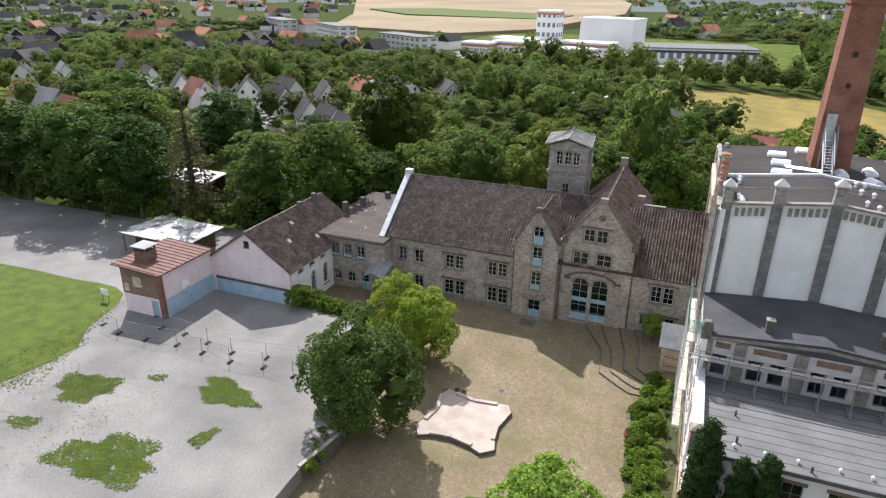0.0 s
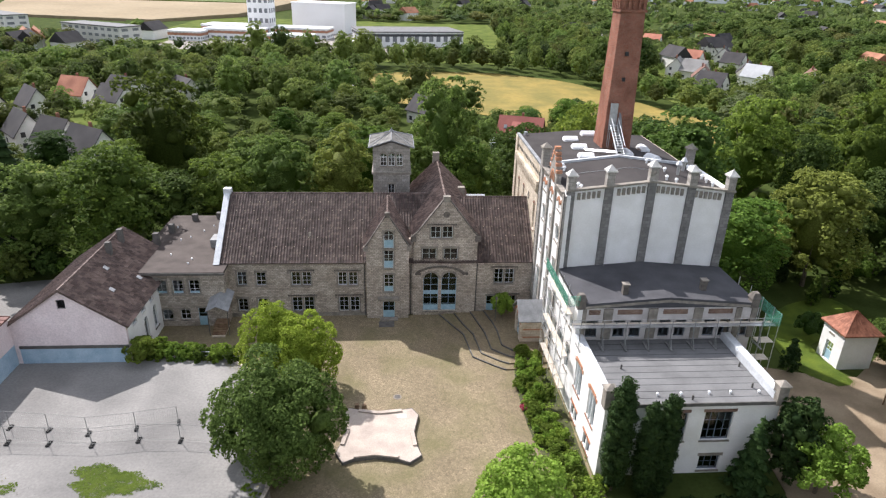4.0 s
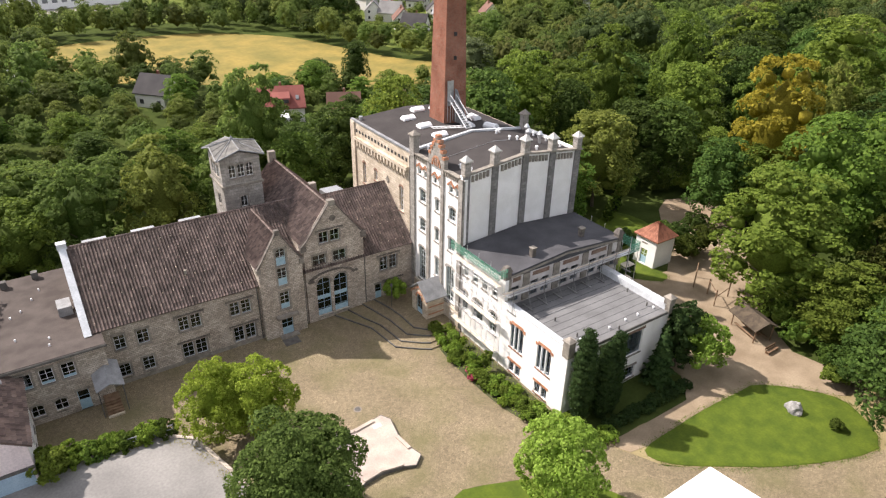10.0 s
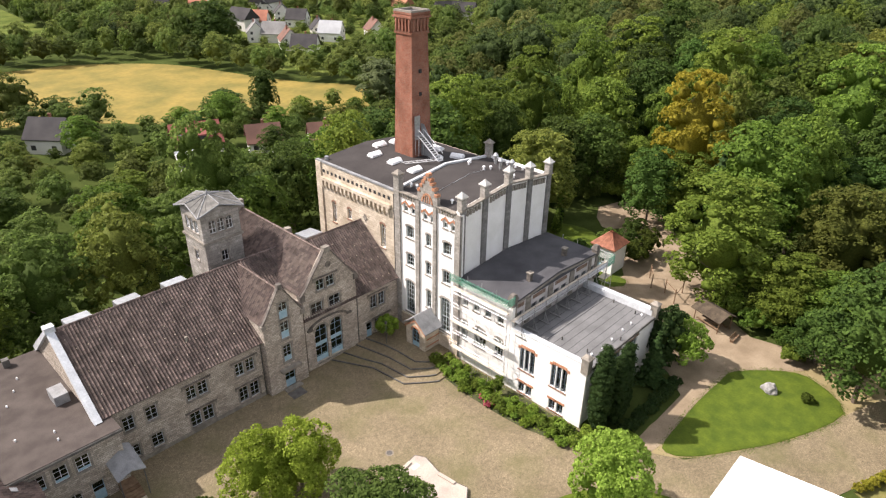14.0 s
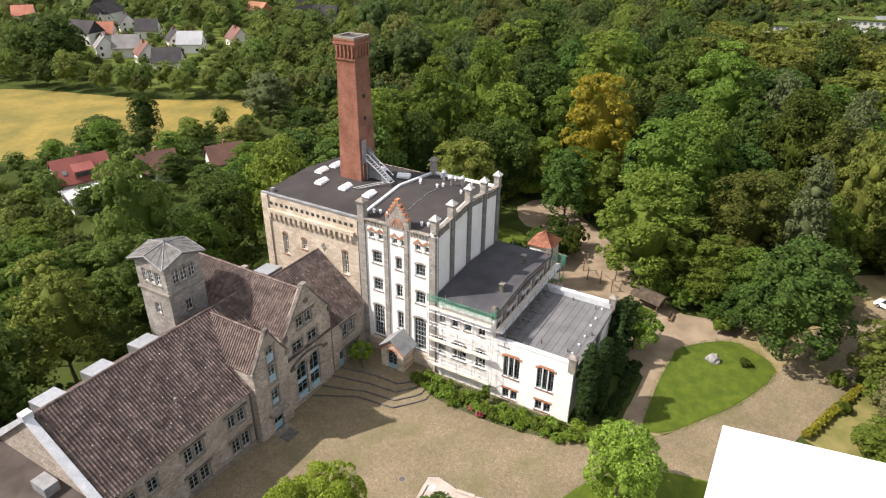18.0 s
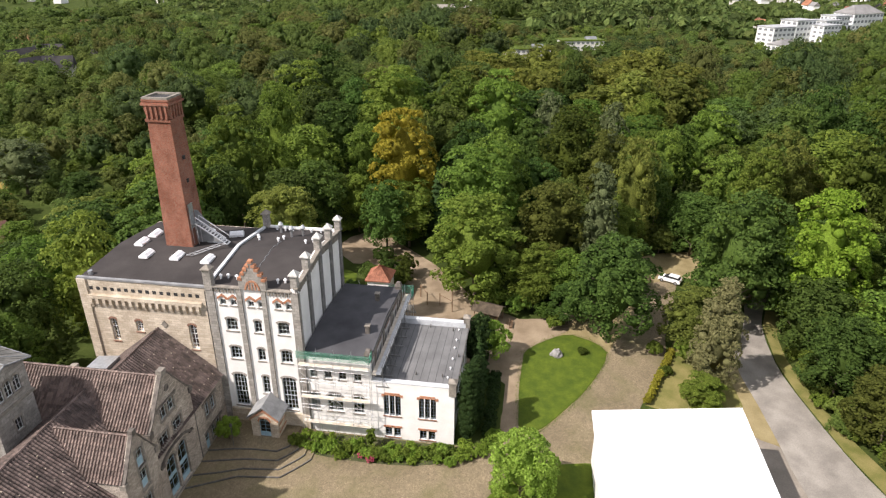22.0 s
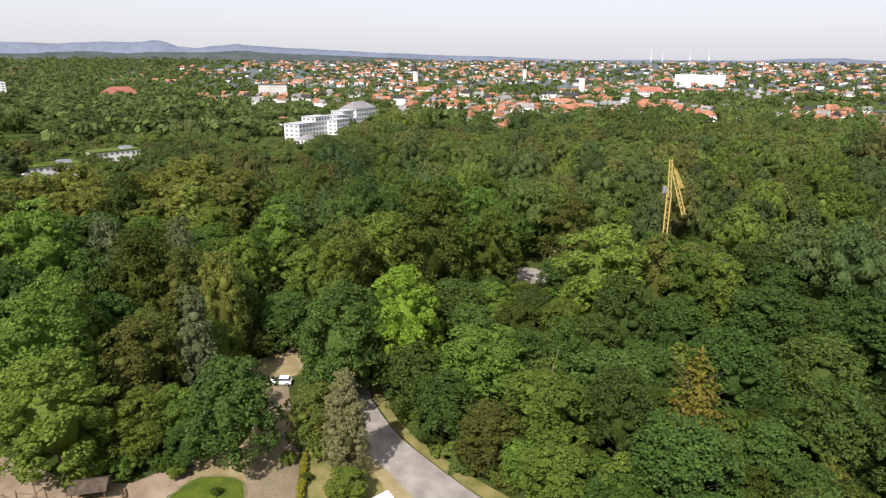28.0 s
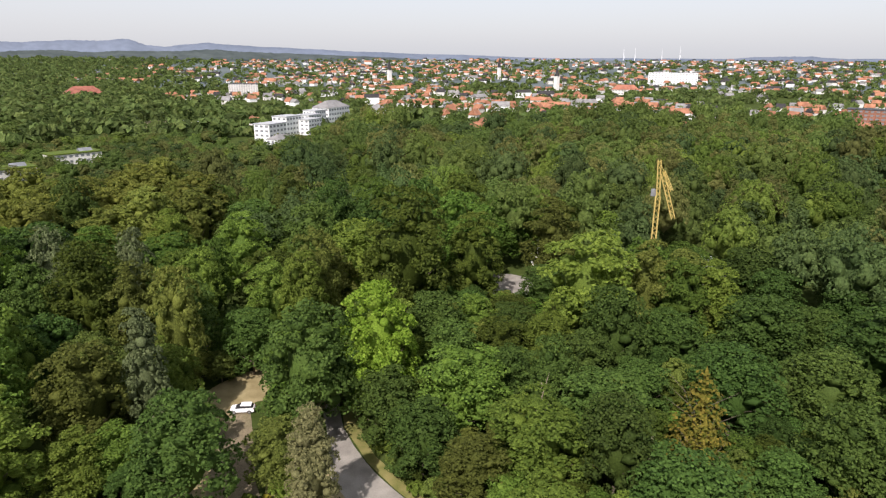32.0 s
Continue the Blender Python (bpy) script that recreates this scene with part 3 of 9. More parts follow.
class Wall:
    """An upright wall: origin, direction along it, its outward normal, a convex outline in (u, z), thickness and openings."""

    def __init__(self, origin, along, outward, outline, thick=0.45):
        self.o, self.a, self.n = Vector(origin), Vector(along).normalized(), Vector(outward).normalized()
        self.outline, self.thick, self.holes = outline, thick, []

    def at(self, u, z, d=0.0):
        return self.o + self.a * u + self.n * d + Vector((0, 0, z))

    def matrix(self, u=0.0, z=0.0, d=0.0):
        """Local x along the wall, y into it, z up."""
        m = Matrix.Identity(4)
        m.col[0][:3], m.col[1][:3], m.col[2][:3] = self.a, -self.n, (0, 0, 1)
        m.col[3][:3] = self.at(u, z, d)
        return m

    def hole(self, u0, u1, z0, z1, arch=0.0):
        self.holes.append((u0, u1, z0, z1, arch))
        return self.holes[-1]

    def build(self, name, mat, parent, label=""):
        us = sorted({p[0] for p in self.outline} | {u for h in self.holes for u in h[:2]})
        zs = sorted({p[1] for p in self.outline} | {z for h in self.holes for z in h[2:4]})
        self.low, self.high = us[0] + 0.004, us[-1] - 0.004
        k = len(self.outline)
        area = sum(self.outline[i][0] * self.outline[(i + 1) % k][1] - self.outline[(i + 1) % k][0] * self.outline[i][1] for i in range(k))
        pts = self.outline if area > 0 else self.outline[::-1]
        bm = bmesh.new()
        lift = -self.n * self.thick
        for u0, u1 in zip(us, us[1:]):
            run = None
            rows = list(zip(zs, zs[1:])) + [(None, None)]
            for z0, z1 in rows:
                solid = z0 is not None and not any(h[0] < (u0 + u1) / 2 < h[1] and h[2] < (z0 + z1) / 2 < h[3] for h in self.holes)
                if solid:
                    run = (run[0] if run else z0, z1)
                elif run:
                    cell = [(u0, run[0]), (u1, run[0]), (u1, run[1]), (u0, run[1])]
                    for i in range(k):
                        (pu, pz), (qu, qz) = pts[i], pts[(i + 1) % k]
                        a, b = qz - pz, -(qu - pu)
                        cell = clip(cell, a, b, a * pu + b * pz)
                        if len(cell) < 3:
                            break
                    cell = [(min(max(u, self.low), self.high), z) for u, z in cell]
                    if len(cell) >= 3:
                        add_prism(bm, [self.at(u, z) for u, z in cell], lift)
                    run = None
        for u0, u1, z0, z1, arch in self.holes:
            if arch:
                steps = 8
                for i in range(steps):
                    s, e = i / steps, (i + 1) / steps
                    f = lambda w: z1 - arch + arch * math.sqrt(max(0.0, 1 - (2 * w - 1) ** 2))
                    ua, ub = u0 + (u1 - u0) * s, u0 + (u1 - u0) * e
                    quad = [(ua, f(s)), (ub, f(e)), (ub, z1), (ua, z1)]
                    add_prism(bm, [self.at(u, z) for u, z in quad], lift)
        weld(bm)
        return part(name, bm, mat, parent, label)


def window(wall, parent, u0, u1, z0, z1, arch=0.0, cols=2, rows=3, frame="frame_white", sill="stone_trim", head=None, surround=None, depth=0.18, transom=0, panel=0.0, name="window", label="", band=None):
    """A window in a wall's opening: frame with bars, a glass pane, a sill, and, where there is one, a head or a surround."""
    wall.hole(u0, u1, z0, z1, arch)
    m = wall.matrix(u0, z0, -depth)
    w, h = u1 - u0, z1 - z0
    t = 0.06
    bm = bmesh.new()
    rings = []
    for y, e in ((0, 0), (0, t), (0.08, t), (0.08, 0)):
        rings.append([bm.verts.new(m @ Vector(p)) for p in ((e, y, e), (w - e, y, e), (w - e, y, h - e), (e, y, h - e))])
    for i in range(4):
        p, q = rings[i], rings[(i + 1) % 4]
        for j in range(4):
            bm.faces.new((p[j], p[(j + 1) % 4], q[(j + 1) % 4], q[j]))
    bmesh.ops.recalc_face_normals(bm, faces=bm.faces[:])
    win = part(name, bm, frame, parent, label)
    for i in range(1, cols):
        x = w * i / cols
        part("mullion", box(x - 0.026, x + 0.026, 0.005, 0.075, t, h - t, m), frame, win)
    for j in range(1, rows):
        z = h * j / rows
        b = 0.05 if j == transom else 0.018
        part("glazing_bar", box(t, w - t, 0.012, 0.07, z - b, z + b, m), frame, win)
    part("pane", box(t, w - t, 0.035, 0.05, t, h - t, m), "glass", win).visible_shadow = False
    if panel:
        part("panel", box(t, w - t, -0.005, 0.03, t, h * panel, m), "frame_blue", win)
    if band:
        part("panel", box(t, w - t, -0.005, 0.03, h * band[0], h * band[1], m), "frame_blue", win)
    if sill:
        part("sill", box(-0.12, w + 0.12, -depth - 0.1, 0.0, -0.16, -0.001, m), sill, win)
    if head:
        bm = bmesh.new()
        if arch:
            for i in range(8):
                s, e = i / 8, (i + 1) / 8
                f = lambda q: h - arch + arch * math.sqrt(max(0.0, 1 - (2 * q - 1) ** 2))
                add_prism(bm, [(w * s, -depth - 0.05, f(s)), (w * e, -depth - 0.05, f(e)), (w / 2 + (w * (e - 0.5)) * 1.22, -depth - 0.05, f(e) + 0.26), (w / 2 + (w * (s - 0.5)) * 1.22, -depth - 0.05, f(s) + 0.26)], (0, 0.1, 0), m)
            weld(bm)
        else:
            add_box(bm, -0.2, w + 0.2, -depth - 0.07, -depth + 0.1, h + 0.002, h + 0.3, m)
        part("lintel", bm, head, win)
    if surround:
        part("jamb", box(-0.2, -0.002, -depth - 0.035, -depth + 0.1, -0.15, h + 0.2, m), surround, win)
        part("jamb", box(w + 0.002, w + 0.2, -depth - 0.035, -depth + 0.1, -0.15, h + 0.2, m), surround, win)
    return win


# ---- ground ----
def smooth_ring(pts, n=4):
    out, k = [], len(pts)
    for i in range(k):
        p0, p1, p2, p3 = (Vector(pts[(i + j - 1) % k]) for j in range(4))
        for s in range(n):
            t = s / n
            out.append(tuple(0.5 * (2 * p1 + (p2 - p0) * t + (2 * p0 - 5 * p1 + 4 * p2 - p3) * t * t + (3 * p1 - p0 - 3 * p2 + p3) * t**3)))
    return out


def slab(name, pts, z0, z1, mat, label, category, smooth=0, kind="structure"):
    ring = smooth_ring(pts, smooth) if smooth else pts
    return tagged(put_mesh(name, prism([(x, y, z0) for x, y in ring], (0, 0, z1 - z0)), mat), label, category, kind=kind)


M["paving"] = cobbles("sandy_cobbles", (0.18, 0.143, 0.088), (0.285, 0.228, 0.146), (0.115, 0.093, 0.058), (0.135, 0.124, 0.055))
slab("ground", [(-5000, -5000), (5000, -5000), (5000, 5000), (-5000, 5000)], -0.6, -0.06, "forest_floor", "dark green undergrowth and soil reaching the horizon", "ground")
COURT = [(-41, 0.2), (-0.1, 0.2), (-0.1, -31), (1.2, -36.6), (4, -41.8), (9.2, -45.4), (15.8, -49.4), (24.8, -52.6), (36, -57), (50, -62), (62, -66), (60, -70),
         (44, -66), (31, -62.4), (26.2, -61.8), (12.2, -56.2), (2, -52), (-30, -52), (-30.3, -37.4), (-29.3, -32.4), (-34, -14), (-37, -11), (-47, -11), (-51, -2)]
slab("courtyard", COURT, -0.3, 0.0, "paving", "sandy brown cobbled courtyard and drive, worn and dusty", "pavement")
YARD = [(-29.3, -32.4), (-30.3, -37.4), (-30, -60), (-110, -60), (-125, 4), (-84, 5), (-60, 10), (-52, 12), (-52, -1), (-47.8, -11), (-37.5, -11.8), (-34.3, -14.5)]
slab("yard", YARD, -0.5, 1.5, "asphalt", "pale grey asphalt sports yard, raised above the courtyard", "pavement")
LAWN = [(3.9, -39.2), (9, -38.8), (14.4, -38.7), (20, -39), (23.6, -39.6), (28.4, -44.5), (28.8, -48), (24.8, -52.3), (15.8, -49.2), (9.2, -45.2), (4.6, -41.8)]
slab("drive_edge", [(1.0, -36.6), (14, -37.5), (24, -38), (31, -42), (40, -47), (46, -56), (40, -59), (24, -53), (9, -46)], -0.3, -0.02, "tan_path", "dry trodden grass between the drive and the lawn", "grass", 2)
slab("lawn", LAWN, -0.3, 0.03, "grass", "bright green mown lawn beside the drive", "lawn", 3)
PLAY = [(1.2, -36.4), (7, -36.6), (14, -36.6), (17, -33.5), (18.4, -24), (19.6, -12), (24, -13), (30, -15), (36, -16), (44, -10), (60, -2), (64, -8), (52, -20), (44, -26), (38, -30), (33, -38), (34, -43), (40, -47), (38, -48.5), (30, -46), (24, -39.8), (14.4, -38.6), (5, -39), (2.4, -38.6)]
slab("path", PLAY, -0.3, 0.012, "dirt", "sandy playground soil and footpath round the building", "path")

# ---- buildings ----
stone_house = thing("stone_building", "long grey sandstone building with brown pantile roof and gables", "building")


def tiled_slope(name, p, along, up, n_u, n_v, parent, mat="tile", wu=0.3, wv=0.36, label=""):
    """A slope of pantiles: p is the lower corner, along and up are unit vectors in the slope; n_u columns, n_v courses."""
    p, a, u = Vector(p), Vector(along).normalized(), Vector(up).normalized()
    nrm = a.cross(u)
    if nrm.z < 0:
        nrm = -nrm
    prof = ((0.0, 0.0), (0.22, -0.075), (0.55, -0.06), (0.8, 0.085), (1.0, 0.0))
    verts, faces = [], []
    rnd = random.Random(5)
    for j in range(n_v):
        for i in range(n_u):
            k = len(verts)
            d = rnd.uniform(-0.008, 0.008)
            for e, lift in ((0.0, 0.09), (1.06, 0.0)):
                for s, h in prof:
                    q = p + a * ((i + s) * wu) + u * ((j + e) * wv + d) + nrm * (h + lift + 0.06)
                    verts.append(tuple(q))
            for s in range(4):
                faces.append((k + s, k + s + 1, k + s + 6, k + s + 5))
    ob = raw(name, verts, faces, mat, parent, label)
    ob["kind"] = "stuff"
    return ob


def slope_board(bm, p, along, up, lu, lv, thick=0.12):
    p, a, u = Vector(p), Vector(along).normalized(), Vector(up).normalized()
    nrm = a.cross(u)
    if nrm.z < 0:
        nrm = -nrm
    add_prism(bm, [p, p + a * lu, p + a * lu + u * lv, p + u * lv], nrm * -thick)


def gable_roof(parent, x0, x1, ridge_y, ridge_z, eave_y, eave_z, axis="x", mat="tile", name="roof", both=True, overhang=0.15, wu=0.36):
    """A pitched roof whose ridge runs along x (or y, with the roles of x and y changed)."""
    swap = axis == "y"
    def P(a, b, z):
        return Vector((b, a, z)) if swap else Vector((a, b, z))
    bm = bmesh.new()
    made = []
    for sgn in (-1, 1) if both else (-1,):
        ey = ridge_y + sgn * abs(ridge_y - eave_y)
        e, r = P(x0, ey, eave_z), P(x0, ridge_y, ridge_z)
        up, along = (r - e).normalized(), P(1, 0, 0)
        lv, lu = (r - e).length, abs(x1 - x0)
        e2 = e - up * overhang
        slope_board(bm, e2, along, up, lu, lv + overhang)
        made.append((e2, along, up, lu, lv + overhang))
    bmesh.ops.recalc_face_normals(bm, faces=bm.faces[:])
    roof = part(name, bm, mat, parent)
    for e2, along, up, lu, lv in made:
        n_u, n_v = round(lu / wu), round(lv / 0.42)
        tiled_slope("roof_tiles", e2, along, up, n_u, n_v, roof, mat, lu / n_u, lv / n_v)
    bm = bmesh.new()
    n = max(2, round(abs(x1 - x0) / 0.4))
    for i in range(n):
        a, b = x0 + (x1 - x0) * i / n, x0 + (x1 - x0) * (i + 1.06) / n
        add_tube(bm, P(a, ridge_y, ridge_z + 0.06), P(b, ridge_y, ridge_z + 0.04), 0.15, 6, 0.13)
    part("ridge_tiles", bm, mat, roof)["kind"] = "stuff"
    return roof


# main wing, front wall
FY = 0.3
front_w = Wall((-41, FY, 0), (1, 0, 0), (0, -1, 0), [(0, -0.3), (19.2, -0.3), (19.2, 8.0), (0, 8.0)], 0.6)
def stone_window(w, u0, u1, z0, z1, cols=4, rows=3, **kw):
    """Casements in a stone frame: broad openings are two lights with a stone post between."""
    kw = dict(frame="frame_pale", depth=0.22, **kw)
    if cols < 4:
        return window(w, stone_house, u0, u1, z0, z1, cols=cols, rows=rows, head="stone_trim", surround="stone_trim", **kw)
    mid = (u0 + u1) / 2
    for a, b in ((u0, mid - 0.13), (mid + 0.13, u1)):
        last = window(w, stone_house, a, b, z0, z1, cols=2, rows=rows, **kw)
    m = w.matrix(u0, z0, 0)
    part("jamb", box(-0.2, -0.002, -0.035, 0.1, -0.15, z1 - z0 + 0.2, m), "stone_trim", last)
    part("jamb", box(u1 - u0 + 0.002, u1 - u0 + 0.2, -0.035, 0.1, -0.15, z1 - z0 + 0.2, m), "stone_trim", last)
    part("stone_post", box(mid - u0 - 0.125, mid - u0 + 0.125, -0.03, 0.1, -0.01, z1 - z0 + 0.01, m), "stone_trim", last)
    part("drip_mould", box(-0.5, u1 - u0 + 0.5, -0.11, 0.1, z1 - z0 + 0.203, z1 - z0 + 0.4, m), "stone_dark", last)
    for u in (-0.5, u1 - u0 + 0.28):
        part("drip_stop", box(u, u + 0.22, -0.1, 0.1, z1 - z0 - 0.12, z1 - z0 + 0.2, m), "stone_trim", last)
    return last
for x0, x1, z0, z1, c in ((-38.7, -37.55, 4.6, 6.5, 2), (-36.3, -35.1, 4.5, 6.4, 2), (-31.8, -29.3, 4.5, 6.4, 4), (-25.8, -23.3, 4.45, 6.35, 4),
                          (-38.9, -37.7, 0.8, 2.6, 2), (-36.35, -35.1, 0.75, 2.6, 2), (-31.9, -29.1, 0.7, 2.75, 4), (-25.75, -23.1, 0.6, 2.75, 4)):
    stone_window(front_w, x0 + 41, x1 + 41, z0, z1, c)
front_w.build("wall", "stone", stone_house)
Wall((-41, 17.2, 0), (1, 0, 0), (0, 1, 0), [(0, -0.3), (41, -0.3), (41, 8.0), (0, 8.0)], 0.6).build("wall", "stone", stone_house)
Wall((-41, FY + 0.6, 0), (0, 1, 0), (-1, 0, 0), [(0, -0.3), (16.3, -0.3), (16.3, 8.2), (8.05, 14.2), (0, 8.2)], 0.6).build("wall", "stone", stone_house)
gable_roof(stone_house, -40.6, -12, 8.85, 14.25, 0.0, 7.95)
gable_roof(stone_house, -12, -0.05, 8.0, 14.1, 0.05, 7.9)
part("cornice", box(-41, -22.1, FY - 0.12, FY - 0.002, 7.55, 7.85), "stone_trim", stone_house)
part("plinth", box(-41, -22.1, FY - 0.1, FY - 0.002, -0.2, 0.5), "stone_trim", stone_house)
# verge wall with pale metal capping
cap = bmesh.new()
add_prism(cap, [(-41.3, -0.5, 7.9), (-41.3, 8.85, 14.75), (-41.3, 8.85, 14.2), (-41.3, 0.1, 7.4)], (0.75, 0, 0))
add_prism(cap, [(-41.3, 18.2, 7.9), (-41.3, 17.6, 7.4), (-41.3, 8.85, 14.2), (-41.3, 8.85, 14.75)], (0.75, 0, 0))
bmesh.ops.recalc_face_normals(cap, faces=cap.faces[:])
part("verge_capping", cap, "capping", stone_house, "pale grey sheet-metal capping")
part("verge_finial", box(-41.4, -40.4, 8.4, 9.3, 14.3, 15.0), "capping", stone_house)

# stair gable
sg = Wall((-22.1, -0.6, 0), (1, 0, 0), (0, -1, 0), [(0, -0.3), (5.5, -0.3), (5.5, 10.25), (2.92, 14.4), (2.55, 14.4), (0, 10.25)], 0.5)
door = window(sg, stone_house, 2.15, 3.65, 0.0, 2.5, cols=2, rows=3, frame="frame_blue", sill=None, head="stone_trim", depth=0.25, panel=0.42, name="door", label="pale blue double door with glazed upper half")
stone_window(sg, 2.3, 3.5, 3.9, 6.4, 2, 4, panel=0.3)
stone_window(sg, 2.3, 3.5, 7.3, 9.8, 2, 4, panel=0.4)
stone_window(sg, 2.3, 3.55, 10.1, 12.5, 2, 4, arch=0.6, panel=0.45)
sg.build("wall", "stone", stone_house)
for x, n in ((-22.1, -1), (-16.6, 1)):
    Wall((x, -0.1, 0), (0, 1, 0), (n, 0, 0), [(0, -0.3), (2.6, -0.3), (2.6, 10.6), (0, 10.6)], 0.45).build("wall", "stone", stone_house)
gable_roof(stone_house, -0.3, 8.2, -19.35, 14.1, -22.2, 10.5, axis="y", mat="tile_warm")
part("door_canopy", box(-20.6, -17.8, -1.25, -0.62, 2.85, 3.2), "stone_trim", stone_house, "weathered stone door hood")
part("doorstep", box(-20.4, -18.0, -1.4, -0.62, -0.2, 0.16), "stone_trim", stone_house)
tagged(put_mesh("door_grate", box(-20.5, -18.5, -3.0, -1.5, -0.1, 0.02), "kerb"), "flat dark metal foot grate before the door", "grate")

# big gable with the arched hall windows
bg = Wall((-16.0, FY - 0.15, 0), (1, 0, 0), (0, -1, 0), [(0, -0.3), (8.3, -0.3), (8.3, 11.44), (4.6, 16.3), (3.7, 16.3), (0, 11.44)], 0.6)
for u in (1.35, 3.75):
    window(bg, stone_house, u, u + 2.0, 0.6, 6.3, arch=0.9, cols=2, rows=6, frame="frame_blue", head="stone_trim", depth=0.3, panel=0.14, band=(0.42, 0.52), transom=3, name="window", label="tall arched hall window with pale blue frame")
stone_window(bg, 2.2, 5.0, 11.2, 12.8, 4, 2)
stone_window(bg, 1.15, 2.95, 8.2, 9.75, 2, 2)
stone_window(bg, 3.95, 5.75, 8.2, 9.75, 2, 2)
bg.build("wall", "stone", stone_house)
arch = bmesh.new()
for i in range(10):
    w0, w1 = math.pi * (0.12 + 0.076 * i), math.pi * (0.12 + 0.076 * (i + 1))
    def ap(w, r):
        return (-12.45 - r * 1.12 * math.cos(w), FY - 0.4, 5.75 + r * 0.5 * math.sin(w))
    add_prism(arch, [ap(w0, 2.75), ap(w1, 2.75), ap(w1, 3.1), ap(w0, 3.1)], (0, 0.24, 0))
weld(arch)
part("arch_moulding", arch, "stone_dark", stone_house)
for u in (-15.75, -9.55):
    part("mould_return", box(u, u + 0.75, FY - 0.42, FY - 0.152, 6.05, 6.32), "stone_dark", stone_house)
for x, n in ((-16.0, -1), (-7.7, 1)):
    Wall((x, FY + 0.45, 0), (0, 1, 0), (n, 0, 0), [(0, 7.0), (19.4, 7.0), (19.4, 11.6), (0, 11.6)], 0.45).build("wall", "stone", stone_house)
gable_roof(stone_house, 0.35, 20.3, -11.85, 15.9, -16.1, 11.6, axis="y", mat="tile_warm")
Wall((-16, 20.3, 0), (1, 0, 0), (0, 1, 0), [(0, 0), (8.3, 0), (8.3, 11.6), (4.15, 15.8), (0, 11.6)], 0.45).build("wall", "stone", stone_house)
cop = bmesh.new()
for s in (1, -1):
    xm = -11.85
    add_prism(cop, [(xm - s * 4.3, FY - 0.24, 11.55), (xm - s * 3.6, FY - 0.24, 12.2), (xm - s * 0.45, FY - 0.24, 16.42), (xm - s * 0.45, FY - 0.24, 16.2), (xm - s * 3.62, FY - 0.24, 11.95), (xm - s * 4.2, FY - 0.24, 11.3)], (0, 0.5, 0))
    add_prism(cop, [(-19.35 - s * 2.9, -0.7, 10.45), (-19.35 - s * 2.3, -0.7, 11.22), (-19.35 - s * 0.25, -0.7, 14.55), (-19.35 - s * 0.25, -0.7, 14.34), (-19.35 - s * 2.3, -0.7, 10.98), (-19.35 - s * 2.8, -0.7, 10.2)], (0, 0.42, 0))
    part("kneeler", box(xm - s * 4.15 - 0.35, xm - s * 4.15 + 0.35, FY - 0.32, FY + 0.45, 10.75, 11.5), "stone_dark", stone_house)
    part("kneeler", box(-19.35 - s * 2.75 - 0.28, -19.35 - s * 2.75 + 0.28, -0.78, -0.12, 9.75, 10.4), "stone_trim", stone_house)
bmesh.ops.recalc_face_normals(cop, faces=cop.faces[:])
part("gable_coping", cop, "stone_dark", stone_house)
part("finial", box(-12.3, -11.4, FY - 0.28, FY + 0.42, 16.1, 16.85), "stone_trim", stone_house)
ring_ = bmesh.new()
for k in range(12):
    w0, w1 = math.pi * k / 6, math.pi * (k + 1) / 6
    add_prism(ring_, [(-11.85 + q * math.cos(w), FY - 0.24, 14.45 + q * math.sin(w)) for q, w in ((0.42, w0), (0.42, w1), (0.27, w1), (0.27, w0))], (0, 0.09, 0))
part("medallion", weld(ring_), "stone_dark", stone_house)
part("medallion_disc", prism([(-11.85 + 0.27 * math.cos(math.pi * k / 6), FY - 0.18, 14.45 + 0.27 * math.sin(math.pi * k / 6)) for k in range(12)], (0, 0.03, 0)), "stone_dark", stone_house)
part("finial", box(-19.65, -19.05, -0.74, -0.2, 14.3, 14.95), "stone_dark", stone_house)
for x, y, z in ((-12.0, 20.2, 17.1), (-8.6, 14, 13.6)):
    part("chimney", box(x - 0.5, x + 0.5, y - 0.4, y + 0.4, z - 3.5, z), "stone_trim", stone_house)

part("wall", box(-16.6, -16.0, 0.4, 0.95, -0.3, 11.0), "stone", stone_house)
# east link
ew = Wall((-7.7, FY, 0), (1, 0, 0), (0, -1, 0), [(0, -0.3), (7.7, -0.3), (7.7, 8.0), (0, 8.0)], 0.6)
stone_window(ew, 2.5, 5.1, 4.6, 6.7, 4, 3)
stone_window(ew, 3.2, 5.6, 0.9, 2.7, 4, 2)
window(ew, stone_house, 1.6, 2.6, 0.2, 2.7, cols=1, rows=3, frame="frame_blue", sill=None, head="stone_trim", panel=0.5, name="door", label="narrow pale blue door")
ew.build("wall", "stone", stone_house)

def frustum_cap(x, y, z):
    bm = bmesh.new()
    add_tube(bm, (x, y, z), (x, y, z + 0.3), 0.3, 6, 0.16)
    add_tube(bm, (x, y, z + 0.3), (x, y, z + 0.55), 0.08, 6, 0.05)
    return bm


